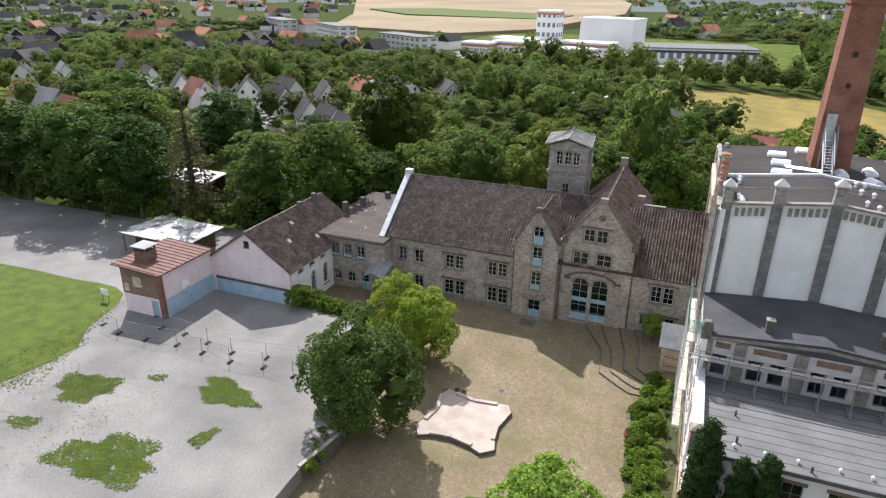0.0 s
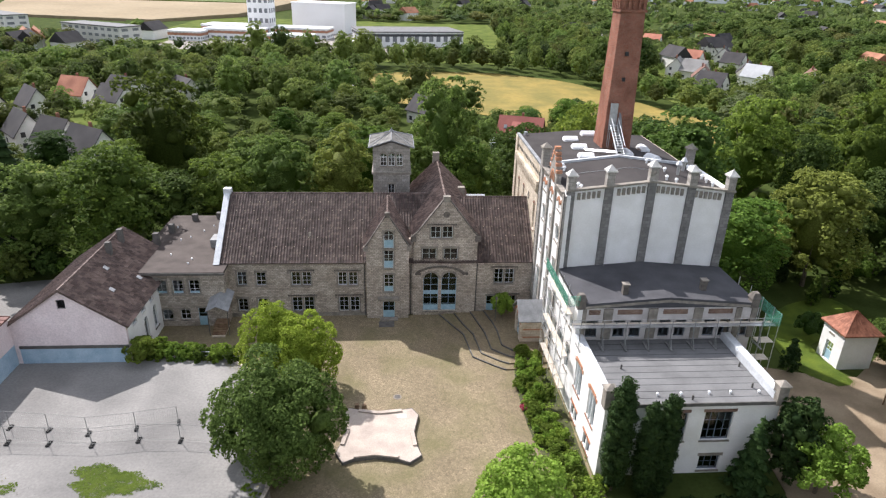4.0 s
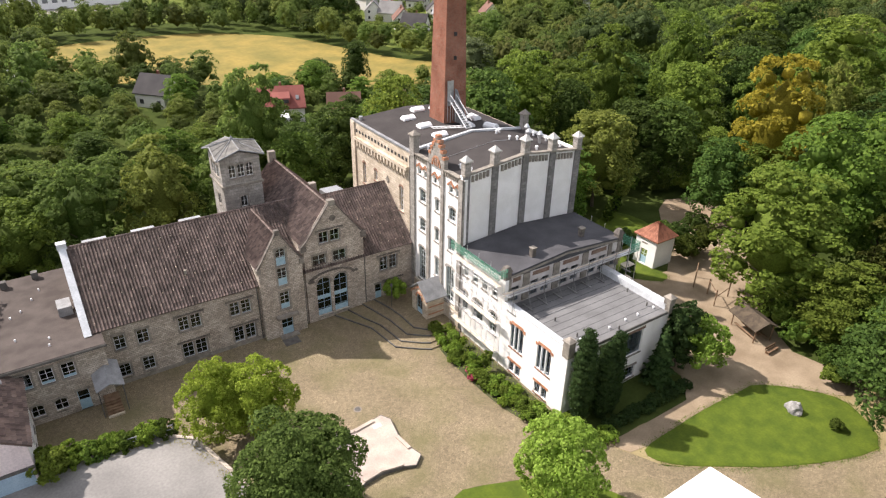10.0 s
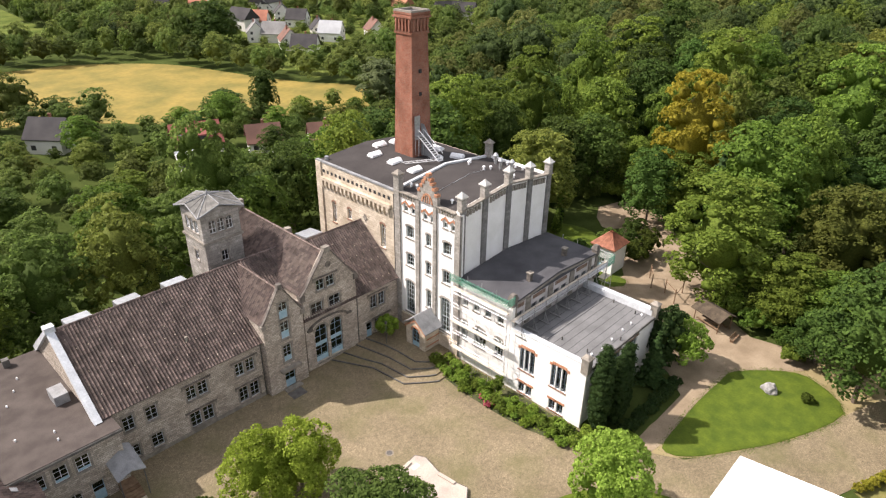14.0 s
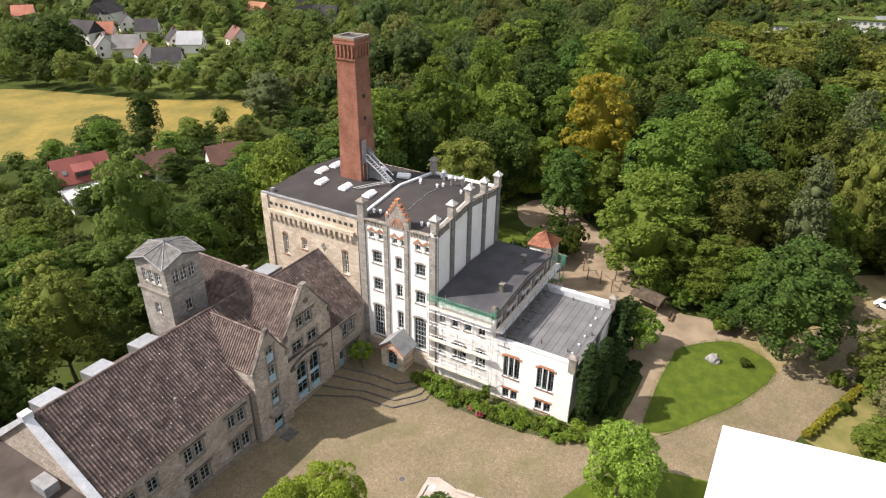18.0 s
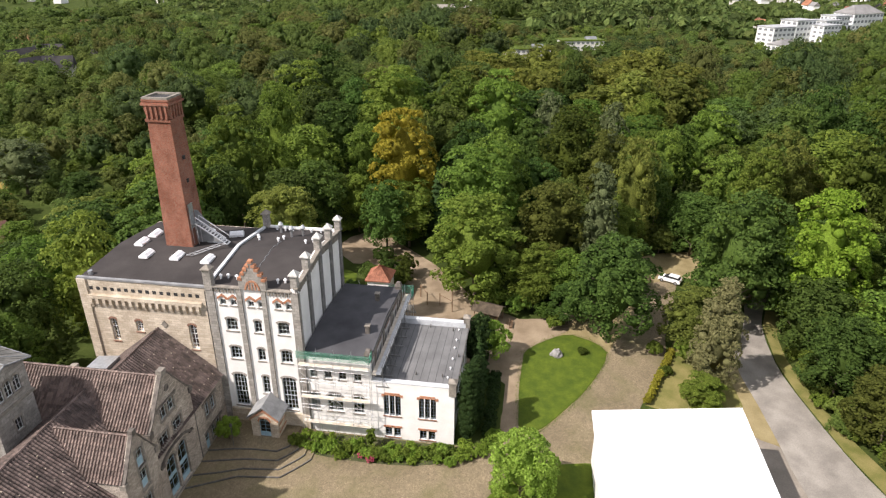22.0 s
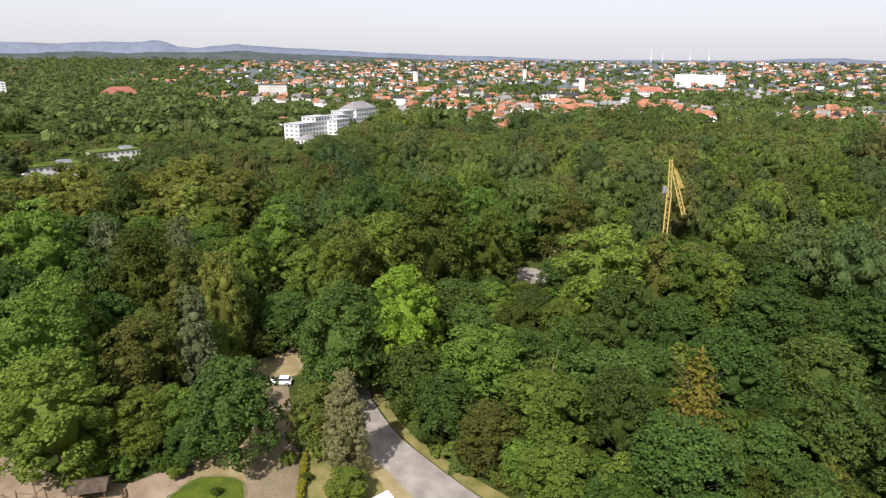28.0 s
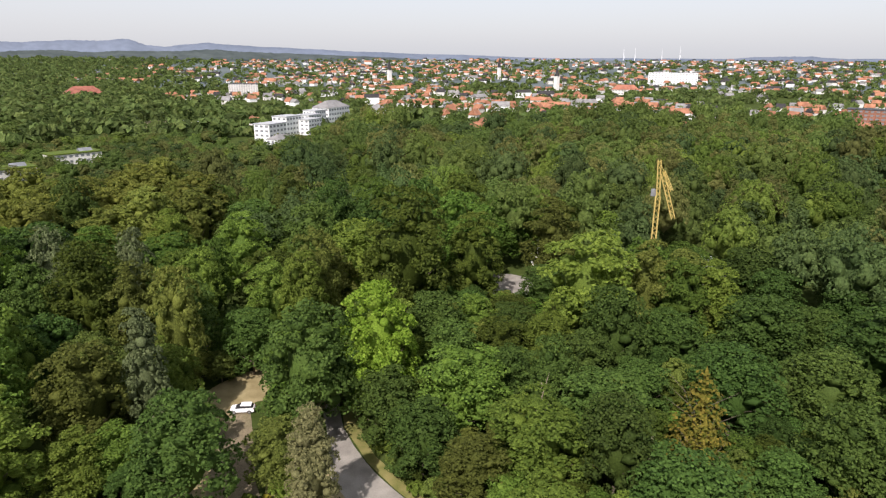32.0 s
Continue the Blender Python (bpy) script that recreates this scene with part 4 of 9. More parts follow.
# tower
tower = thing("stair_tower", "square grey stone stair tower with a low sheet-metal roof", "tower")
for o, a, n in (((-21.4, 12.6, 0), (1, 0, 0), (0, -1, 0)), ((-21.4, 17.8, 0), (1, 0, 0), (0, 1, 0)), ((-21.4, 12.6, 0), (0, 1, 0), (-1, 0, 0)), ((-16.2, 12.6, 0), (0, 1, 0), (1, 0, 0))):
    out = [(0, 0), (5.2, 0), (5.2, 19.7), (2.6, 20.5), (0, 19.7)]
    w = Wall(o, a, n, out, 0.4)
    for u in (1.0, 2.15, 3.3):
        window(w, tower, u, u + 0.9, 17.1, 18.9, arch=0.4, cols=2, rows=3, frame="frame_white", sill="stone_trim", head="stone_trim", depth=0.15)
    window(w, tower, 2.1, 3.0, 12.9, 14.4, cols=2, rows=2, head="stone_trim", surround="stone_trim", depth=0.15)
    w.build("wall", "pilaster", tower)
part("string_course", box(-21.6, -16.0, 12.4, 18.0, 15.9, 16.2), "stone_trim", tower)
rf = bmesh.new()
c = Vector((-18.8, 15.2, 21.5))
ring = [(-21.95, 12.05, 19.95), (-18.8, 12.2, 20.95), (-15.65, 12.05, 19.95), (-15.8, 15.2, 20.95), (-15.65, 18.35, 19.95), (-18.8, 18.2, 20.95), (-21.95, 18.35, 19.95), (-21.8, 15.2, 20.95)]
for i in range(8):
    add_prism(rf, [ring[i], ring[(i + 1) % 8], c], (0, 0, -0.18))
weld(rf)
part("roof", rf, "sheet_dark", tower, "grey folded sheet-metal roof with four gablets")
for i in range(8):
    p_, q_ = Vector(ring[i]), Vector(ring[(i + 1) % 8])
    part("ridge_seam", tube(p_ + Vector((0, 0, 0.03)), c + Vector((0, 0, 0.03)), 0.07, 5), "zinc", tower)
    part("eaves_edge", tube(p_ - Vector((0, 0, 0.06)), q_ - Vector((0, 0, 0.06)), 0.09, 5), "zinc", tower)
    for k in (0.35, 0.7):
        part("sheet_seam", tube(p_ + (q_ - p_) * k + Vector((0, 0, 0.02)), c + (p_ + (q_ - p_) * k - c) * 0.18 + Vector((0, 0, 0.02)), 0.03, 4), "sheet_dark", tower)
part("roof_finial", frustum_cap(-18.8, 15.2, 21.5), "zinc", tower)

# flat-roofed west part
west_house = thing("flat_roofed_building", "grey sandstone block with a flat brownish felt roof", "building")
fw = Wall((-51, -2.0, 0), (1, 0, 0), (0, -1, 0), [(0, -1), (11.2, -1), (11.2, 7.5), (0, 7.5)], 0.5)
for u in (2.9, 4.9, 6.9):
    window(fw, west_house, u, u + 1.25, 4.6, 6.5, cols=2, rows=3, head="stone_trim", surround="stone_trim", panel=0.18)
for u in (3.2, 5.4):
    window(fw, west_house, u, u + 1.2, 0.9, 2.4, arch=0.35, cols=2, rows=2, head="stone_trim")
window(fw, west_house, 7.6, 8.7, 0.0, 2.6, cols=1, rows=3, frame="frame_blue", sill=None, head="stone_trim", panel=0.5, name="door", label="blue entrance door")
fw.build("wall", "stone", west_house)
Wall((-51, -2.0, 0), (0, 1, 0), (-1, 0, 0), [(0, -1), (19, -1), (19, 7.5), (0, 7.5)], 0.5).build("wall", "stone", west_house)
Wall((-51, 17, 0), (1, 0, 0), (0, 1, 0), [(0, -1), (10, -1), (10, 7.5), (0, 7.5)], 0.5).build("wall", "stone", west_house)
part("roof", box(-51.5, -39.6, -2.5, 17.4, 7.5, 7.8), "felt_brown", west_house)
part("gutter", box(-51.6, -39.5, -2.62, -2.5, 7.45, 7.72), "kerb", west_house)
part("wall", box(-40.3, -39.8, -1.49, 0.3, -0.5, 7.49), "stone", west_house)
for x, y, h in ((-50.2, 6, 1.8), (-49.6, 10.5, 1.3), (-47.8, 15.5, 0.9), (-44.5, 16.3, 0.9)):
    part("chimney", box(x - 0.35, x + 0.35, y - 0.35, y + 0.35, 7.8, 7.8 + h), "kerb", west_house)
rv = random.Random(3)
for i in range(10):
    x, y = rv.uniform(-49.5, -41.5), rv.uniform(-1, 15)
    part("roof_vent", tube((x, y, 7.8), (x, y, 8.05), 0.09, 8), "white_metal", west_house)
part("skylight", box(-43.0, -41.6, 5.2, 7.4, 7.8, 8.9), "zinc", west_house)
# entrance canopy and steps
for k, (x, e) in enumerate(((-41.7, "bluish sheet-metal canopy over the steps"), (-38.9, ""))):
    part("canopy", prism([(-40.3, -4.9, 4.2), (x, -4.7, 3.45), (x, -0.9, 4.25), (-40.3, -0.9, 5.0)], (0, 0, 0.1)), "zinc", west_house, e)
for x in (-41.5, -39.1):
    part("canopy_post", tube((x, -4.5, -0.1), (x, -4.5, 3.5), 0.06, 6), "kerb", west_house)
for i in range(6):
    part("step", box(-41.2 + 0.004 * i, -39.6 - 0.004 * i, -5.0 + i * 0.32, -2.0, i * 0.17 - 0.1, (i + 1) * 0.17), "wood" if i else "stone_light", west_house)

# sports hall and garage on the raised yard
hall = thing("sports_hall", "low pinkish rendered hall with brown tiled gable roof and blue band", "building", at=(0, 0, 0))
gw = Wall((-60.2, -12.4, 0), (1, 0, 0), (0, -1, 0), [(0, 1.2), (12.3, 1.2), (12.3, 6.2), (6.15, 10.5), (0, 6.2)], 0.4)
window(gw, hall, 5.6, 6.5, 8.3, 9.4, cols=1, rows=1, frame="kerb", sill=None)
gw.build("wall", "render_pink", hall)
ewl = Wall((-47.9, -12.0, 0), (0, 1, 0), (1, 0, 0), [(0, -0.4), (17, -0.4), (17, 6.2), (0, 6.2)], 0.4)
for u in (1.5, 4.2, 6.9, 9.6):
    window(ewl, hall, u, u + 1.3, 4.9, 5.6, cols=2, rows=1, frame="frame_white", sill=None)
for u in (4.4, 7.4):
    window(ewl, hall, u, u + 1.2, 1.2, 4.2, arch=0.6, cols=2, rows=4, frame="frame_white")
ewl.build("wall", "render_white", hall)
part("wall", box(-60.2, -59.8, -12, 5, 1, 6.2), "render_pink", hall)
part("wall", prism([(-60.2, 5, 0), (-47.9, 5, 0), (-47.9, 5, 6.2), (-54.05, 5, 10.5), (-60.2, 5, 6.2)], (0, 0.4, 0)), "render_pink", hall)
gable_roof(hall, -12.7, 5.6, -54.05, 10.6, -47.6, 6.15, axis="y", mat="tile_warm")
for y, h in ((-1.5, 0.9), (2.2, 1.1)):
    part("chimney", box(-53.4, -52.8, y - 0.3, y + 0.3, 9.6, 10.6 + h), "kerb", hall)
for x, y, z in ((-50.5, -8.2, 8.3), (-49.3, -3.4, 7.45), (-52.2, -5.0, 9.5)):
    part("roof_window", prism([(x - 0.25, y - 0.3, z + 0.3), (x + 0.25, y - 0.3, z - 0.05), (x + 0.25, y + 0.3, z - 0.05), (x - 0.25, y + 0.3, z + 0.3)], (0, 0, 0.1)), "zinc", hall)
part("blue_band", box(-59.5, -48.1, -12.43, -12.402, 1.5, 3.4), "paint_blue", hall, "pale blue painted wall band")
part("band_top", box(-59.5, -47.9, -12.5, -12.402, 3.4, 3.75), "kerb", hall)
garage = thing("garage", "pinkish garage with a rusty red sheet roof and brick front", "garage")
part("wall", box(-66.2, -65.8, -21.04, -12.4, 1.2, 7.6), "render_pink", garage)
part("wall", box(-60.4, -60.0, -20.99, -12.41, 3.9, 7.3), "render_pink", garage)
part("blue_band", box(-60.4, -59.97, -20.99, -12.45, 1.2, 3.9), "paint_blue", garage)
gf = Wall((-66.2, -21.4, 0), (1, 0, 0), (0, -1, 0), [(0, 1.2), (6.2, 1.2), (6.2, 4.0), (0, 4.0)], 0.35)
window(gf, garage, 4.3, 5.4, 1.5, 3.7, cols=1, rows=1, frame="paint_blue", sill=None, panel=1.0, name="door", label="pale blue steel door")
gf.build("wall", "render_pink", garage)
part("brick_front", box(-66.2, -60.0, -21.38, -21.05, 4.0, 7.4), "brick_worn", garage)
part("plaster_patch", box(-64.4, -63.1, -21.4, -21.378, 5.1, 6.5), "stone_light", garage, "flaking pale plaster patch")
part("plaster_patch", box(-65.9, -65.2, -21.4, -21.378, 4.3, 5.4), "stone_light", garage)
part("pier", box(-60.5, -59.9, -21.5, -21.0, 1.2, 7.3), "brick", garage)
part("roof", prism([(-67.0, -21.9, 7.75), (-59.6, -21.9, 7.35), (-59.6, -12.4, 7.35), (-67.0, -12.4, 7.75)], (0, 0, 0.18)), "metal_red", garage)
for i in range(13):
    y = -21.7 + i * 0.76
    part("roof_seam", prism([(-67.0, y, 7.93), (-59.6, y, 7.53), (-59.6, y + 0.07, 7.53), (-67.0, y + 0.07, 7.93)], (0, 0, 0.07)), "metal_red", garage)
part("chimney", box(-65.6, -63.7, -19.4, -17.7, 7.6, 8.9), "brick_worn", garage)
for x, y in ((-65.5, -19.3), (-63.8, -19.3), (-65.5, -17.8), (-63.8, -17.8)):
    part("cap_post", box(x - 0.08, x + 0.08, y - 0.08, y + 0.08, 8.9, 9.45), "kerb", garage)
part("chimney_cap", box(-65.9, -63.4, -19.7, -17.4, 9.45, 9.55), "zinc", garage)
shed = thing("shed", "low wooden shed with a shiny pale sheet roof", "shed")
# Dark wall colour stands in for the shadow under the shed roof.
part("wall", box(-80.6, -70.2, -5.6, 0.0, 1.2, 4.35), "shingle", shed)
for x in (-81.4, -77.4, -73.4, -69.6):
    part("post", box(x - 0.09, x + 0.09, -7.1, -6.92, 1.4, 4.4), "wood", shed)
part("roof", prism([(-82, -7.4, 4.55), (-69, -7.4, 4.35), (-68.7, 0.6, 4.6), (-81, 0.6, 4.75)], (0, 0, 0.12)), "tin", shed)

def pyramid(x, y, z, half, rise_):
    """A square cap stone: a low plinth and a pyramid on it."""
    bm = bmesh.new()
    add_box(bm, x - half, x + half, y - half, y + half, z, z + 0.16)
    low_ = half * 0.94
    v = [bm.verts.new((x + a * low_, y + b * low_, z + 0.161)) for a, b in ((-1, -1), (1, -1), (1, 1), (-1, 1))]
    top = bm.verts.new((x, y, z + 0.16 + rise_))
    for k in range(4):
        bm.faces.new((v[k], v[(k + 1) % 4], top))
    bm.faces.new(v[::-1])
    return bm


rear_shed = thing("rear_shed", "open shed with a pale sheet roof half hidden under trees", "shed")
part("roof", prism([(-97, 17.5, 4.9), (-86.5, 17.5, 4.7), (-86.5, 23.5, 5.2), (-97, 23.5, 5.4)], (0, 0, 0.12)), "tin", rear_shed)
part("wall", box(-96.6, -86.9, 23.0, 23.3, 1.0, 5.0), "shingle", rear_shed)
for x in (-96.6, -93.3, -90.1, -86.9):
    part("post", box(x - 0.1, x + 0.1, 17.8, 18.0, 0.8, 4.85), "wood", rear_shed)

# ---- brewery ----
brew = thing("brewery_tower", "tall white rendered brewery block with pale stone pilasters", "building")
bw = Wall((0, 0, 0), (0, -1, 0), (-1, 0, 0), [(0, -0.3), (11.4, -0.3), (11.4, 20.9), (0, 20.9)], 0.5)
BR = dict(frame="frame_grey", head="pilaster", sill="stone_trim", depth=0.22)
for u0, u1 in ((1.5, 3.0), (5.2, 6.2), (8.3, 9.8)):
    window(bw, brew, u0, u1, 14.7, 16.5, arch=0.3, cols=2 if u1 - u0 < 1.2 else 3, rows=3, **BR)
    window(bw, brew, u0, u1, 10.45, 12.35, arch=0.3, cols=2 if u1 - u0 < 1.2 else 3, rows=3, **BR)
window(bw, brew, 1.3, 3.1, 3.0, 8.1, arch=0.4, cols=4, rows=7, transom=3, **BR)
window(bw, brew, 8.0, 9.9, 3.0, 8.2, arch=0.4, cols=4, rows=7, transom=3, **BR)
window(bw, brew, 5.3, 6.3, 5.3, 8.1, arch=0.3, cols=2, rows=4, **BR)
for u in (1.1, 2.5, 4.75, 6.1, 8.3, 9.7):
    window(bw, brew, u, u + 0.8, 18.4, 19.2, cols=2, rows=2, **{**BR, "head": None})
for u in (7.6, 9.2):
    window(bw, brew, u, u + 1.0, 0.9, 2.1, cols=2, rows=2, **BR)
bw.build("wall", "render_white", brew)
for u0, u1 in ((-0.5, 0.5), (3.5, 4.15), (6.7, 7.3), (10.5, 11.6)):
    part("pilaster", box(-0.22, -0.002, -u1, -u0, -0.2, 20.9), "pilaster", brew)
part("plinth", box(-0.3, -0.002, -11.5, -0.6, -0.2, 2.6), "stone_light", brew)
Wall((0, -11.0, 0), (1, 0, 0), (0, -1, 0), [(0, 0), (18.9, 0), (18.9, 21.3), (9.4, 22.4), (0, 21.3)], 0.5).build("wall", "render_white", brew)
for u in (0.5, 4.7, 9.4, 13.9, 18.3):
    z = 21.3 + 1.1 * (1 - abs(u - 9.4) / 9.4)
    part("pilaster", box(u - 0.45, u + 0.45, -11.25, -11.002, 11.5, z), "pilaster_grey", brew)
    part("pinnacle", box(u - 0.42, u + 0.42, -11.33, -10.5, z, z + 1.7), "pilaster", brew)
    part("pinnacle_cap", pyramid(u, -10.92, z + 1.7, 0.58, 0.62), "cap_pale", brew)
part("wall", box(18.4, 18.9, -11, 0, 0, 21.3), "render_white", brew)
part("roof", prism([(0.2, -10.9, 20.9), (18.7, -10.9, 20.9), (18.7, -10.9, 21.0), (9.4, -10.9, 22.1), (0.2, -10.9, 21.0)], (0, 11.2, 0)), "felt_dark", brew)
part("pinnacle", box(-0.3, 0.6, -0.5, 0.5, 20.5, 23.2), "pilaster", brew)
part("pinnacle_cap", pyramid(0.15, 0.0, 23.2, 0.62, 0.55), "stone_trim", brew)

block = thing("stone_tower_block", "tall pale sandstone block with corbelled parapet and flat felt roof", "building")
nw_ = Wall((0, 0.0, 0), (0, 1, 0), (-1, 0, 0), [(0, 0), (17.7, 0), (17.7, 20.6), (0, 20.6)], 0.6)
for u0, u1, z0, z1 in ((13.7, 14.7, 11.6, 15.0), (10.1, 11.1, 13.3, 15.0), (2.7, 3.8, 11.3, 15.0)):
    window(nw_, block, u0, u1, z0, z1, arch=0.35, cols=2, rows=5, frame="frame_white", head="brick_dull", sill="brick_dull", depth=0.3)
nw_.build("wall", "stone_light", block)
part("wall", box(0, 19, 17.1, 17.7, 0, 20.6), "stone_light", block)
part("wall", box(18.4, 19, 0, 17.1, 0, 20.6), "stone_light", block)
part("roof", prism([(0.1, 0.2, 20.3), (18.9, 0.2, 20.3), (18.9, 0.2, 20.6), (9.4, 0.2, 21.4), (0.1, 0.2, 20.7)], (0, 17.4, 0)), "felt_dark", block)
chim = thing("brick_chimney", "tall tapered square red brick chimney on the roof", "chimney")
def frustum(x, y, z0, z1, a, b):
    bm = bmesh.new()
    lo = [bm.verts.new((x + sx * a, y + sy * a, z0)) for sx, sy in ((-1, -1), (1, -1), (1, 1), (-1, 1))]
    hi = [bm.verts.new((x + sx * b, y + sy * b, z1)) for sx, sy in ((-1, -1), (1, -1), (1, 1), (-1, 1))]
    bm.faces.new(lo[::-1])
    bm.faces.new(hi)
    for i in range(4):
        bm.faces.new((lo[i], lo[(i + 1) % 4], hi[(i + 1) % 4], hi[i]))
    return bm
part("shaft", frustum(11.3, 8.9, 20.6, 38.9, 1.95, 1.55), "brick", chim)
part("head", frustum(11.3, 8.9, 38.9, 41.3, 1.55, 1.75), "brick", chim)

low = thing("low_brewery_wing", "white rendered wing with a gently pitched dark felt roof", "building")
lw = Wall((0, -11.4, 0), (0, -1, 0), (-1, 0, 0), [(0, -0.3), (8.6, -0.3), (8.6, 12.1), (0, 12.1)], 0.5)
for u in (0.5, 2.4, 4.3, 6.3):
    window(lw, low, u, u + 1.0, 8.6, 9.8, cols=2, rows=2, **{**BR, "head": None})
for u0, u1, a in ((0.3, 1.6, 0.5), (2.6, 4.7, 0.8), (6.0, 7.5, 0.5)):
    window(lw, low, u0, u1, 3.5, 6.4, arch=a, cols=3, rows=4, **BR)
lw.build("wall", "render_white", low)
ls = Wall((0, -19.8, 0), (1, 0, 0), (0, -1, 0), [(0, 0), (18.9, 0), (18.9, 12.1), (9.4, 12.9), (0, 12.1)], 0.45)
for u in (1.1, 4.0, 5.7, 8.8, 10.5, 13.6, 15.3, 17.2):
    window(ls, low, u, u + 1.2, 8.35, 10.4, cols=2, rows=1, frame="frame_slate", sill=None, depth=0.2)
ls.build("wall", "render_dull", low)
part("wall", box(18.4, 18.9, -19.6, -11, 0, 12.1), "render_white", low)
part("roof", prism([(0.0, -20.0, 11.9), (18.9, -20.0, 11.9), (18.9, -20.0, 12.3), (9.4, -20.0, 13.05), (0.0, -20.0, 12.3)], (0, 8.75, 0)), "felt", low)
annex = thing("flat_annex", "two-storey white annex with a flat grey felt roof", "building")
aw = Wall((0, -20.0, 0), (0, -1, 0), (-1, 0, 0), [(0, -0.3), (10.7, -0.3), (10.7, 8.9), (0, 8.9)], 0.5)
AN = dict(frame="frame_white", head="brick_orange", sill="brick", depth=0.2)
for u0 in (1.5, 6.1):
    big = window(aw, annex, u0, u0 + 2.25, 3.7, 6.95, cols=6, rows=6, **{**AN, "head": None, "frame": "frame_slate", "sill": "brick_dull"})
    for k in (1, 2):
        part("stone_post", box(-0.06, 0.14, -20.0 - u0 - 0.75 * k - 0.06, -20.0 - u0 - 0.75 * k + 0.06, 3.7, 6.95), "frame_white", big)
    for k in range(7):
        y = -20.0 - u0 + 0.32 - k * 0.4
        z = 6.955 + (0.12 if k in (0, 6) else 0.0) * -2
        part("lintel_brick", box(-0.06 - 0.02 * (k % 2), -0.002, y - 0.46, y - 0.08, z, z + 0.38), "brick_orange", big)
    for k in range(2):
        window(aw, annex, u0 + 0.1 + k * 1.15, u0 + 1.0 + k * 1.15, 0.3, 1.8, cols=2, rows=3, **{**AN, "frame": "frame_slate", "sill": "brick_dull"})
aw.build("wall", "render_white", annex)
asw = Wall((0, -30.5, 0), (1, 0, 0), (0, -1, 0), [(0, -0.3), (16.3, -0.3), (16.3, 8.1), (0, 8.1)], 0.5)
for u0 in (5.3, 9.6):
    window(asw, annex, u0 - 0.15, u0 + 2.55, 3.8, 7.0, cols=4, rows=3, **{**AN, "frame": "frame_slate", "sill": "stone_trim", "head": "brick_worn"})
    window(asw, annex, u0 + 0.2, u0 + 2.2, 0.3, 2.0, cols=3, rows=2, **{**AN, "frame": "frame_slate", "sill": "stone_trim", "head": "stone_trim"})
asw.build("wall", "render_white", annex)
part("wall", box(15.8, 16.3, -30.3, -20, 0, 8.9), "render_white", annex)
part("roof", box(0.4, 15.9, -30.7, -20.0, 7.9, 8.15), "felt", annex)
part("parapet_cap", box(-0.05, 0.75, -30.4, -20.2, 8.9, 9.0), "capping", annex)
part("parapet_cap", box(15.6, 16.4, -30.4, -20.2, 8.9, 9.0), "capping", annex)
for x in (0.2, 16.0):
    part("pinnacle", box(x - 0.4, x + 0.5, -30.9, -30.0, 7.8, 9.7), "stone_trim", annex)
    part("pinnacle_cap", pyramid(x + 0.05, -30.45, 9.7, 0.55, 0.4), "stone_trim", annex)
white_house = thing("white_roofed_hall", "hall with a large plain white sheet roof", "building")
part("roof", prism([(0.5, -47.7, 7.3), (-24, -47.9, 7.3), (-24, -64.4, 10.7), (-0.7, -64.4, 10.7)], (0, 0, -0.25)), "white_metal", white_house)
part("wall", prism([(-0.2, -48.3, -0.3), (-23.5, -48.3, -0.3), (-23.5, -63.8, -0.3), (-1.2, -63.8, -0.3)], (0, 0, 7.4)), "render_white", white_house)


# ---- vegetation ----
def unit(v):
    return v / np.maximum(np.linalg.norm(v, axis=1, keepdims=True), 1e-6)


def card_arrays(rng, pos, nrm, size):
    """Loose rhombic leaf sprays at pos, facing nrm: vertex rows and faces."""
    k = len(pos)
    a = unit(np.cross(nrm, rng.normal(size=(k, 3))))
    b = np.cross(nrm, a)
    s = size[:, None]
    v = np.stack([pos - a * s * 0.5, pos - b * s * 0.36 + nrm * s * 0.1, pos + a * s * 0.5, pos + b * s * 0.36 + nrm * s * 0.1], 1).reshape(-1, 3)
    return v, np.arange(4 * k).reshape(k, 4)


ICO_V = np.array([(0, 0, 1)] + [(0.894 * math.cos(k * 1.2566), 0.894 * math.sin(k * 1.2566), 0.447) for k in range(5)] + [(0.894 * math.cos((k + 0.5) * 1.2566), 0.894 * math.sin((k + 0.5) * 1.2566), -0.447) for k in range(5)] + [(0, 0, -1)])
ICO_F = [(0, k + 1, (k + 1) % 5 + 1) for k in range(5)] + [(k + 1, k + 6, (k + 1) % 5 + 1) for k in range(5)] + [((k + 1) % 5 + 1, k + 6, (k + 1) % 5 + 6) for k in range(5)] + [(k + 6, 11, (k + 1) % 5 + 6) for k in range(5)]


def lobes(rng, r, z0, z1, n, low=-0.6, spread=(0.28, 0.46), pear=0.0):
    """Rounded boughs over an uneven egg-shaped crown: rows of x, y, z, radius."""
    mid, az = (z0 + z1) / 2, (z1 - z0) / 2
    i = np.arange(n)
    w = i * 2.399963 + rng.uniform(-0.35, 0.35, n)
    h = np.clip(low + (1.0 - low) * (i + 0.5) / n + rng.uniform(-0.06, 0.06, n), -0.98, 0.98)
    rad = r * rng.uniform(*spread, n)
    reach = rng.uniform(0.8, 1.06, n)
    ring = np.sqrt(1 - h * h) * (1 - pear * h) * np.maximum(r - rad, 0.1) * reach
    return np.stack([np.cos(w) * ring, np.sin(w) * ring, mid + h * np.maximum(az - rad * 0.8, 0.1) * reach, rad], 1)


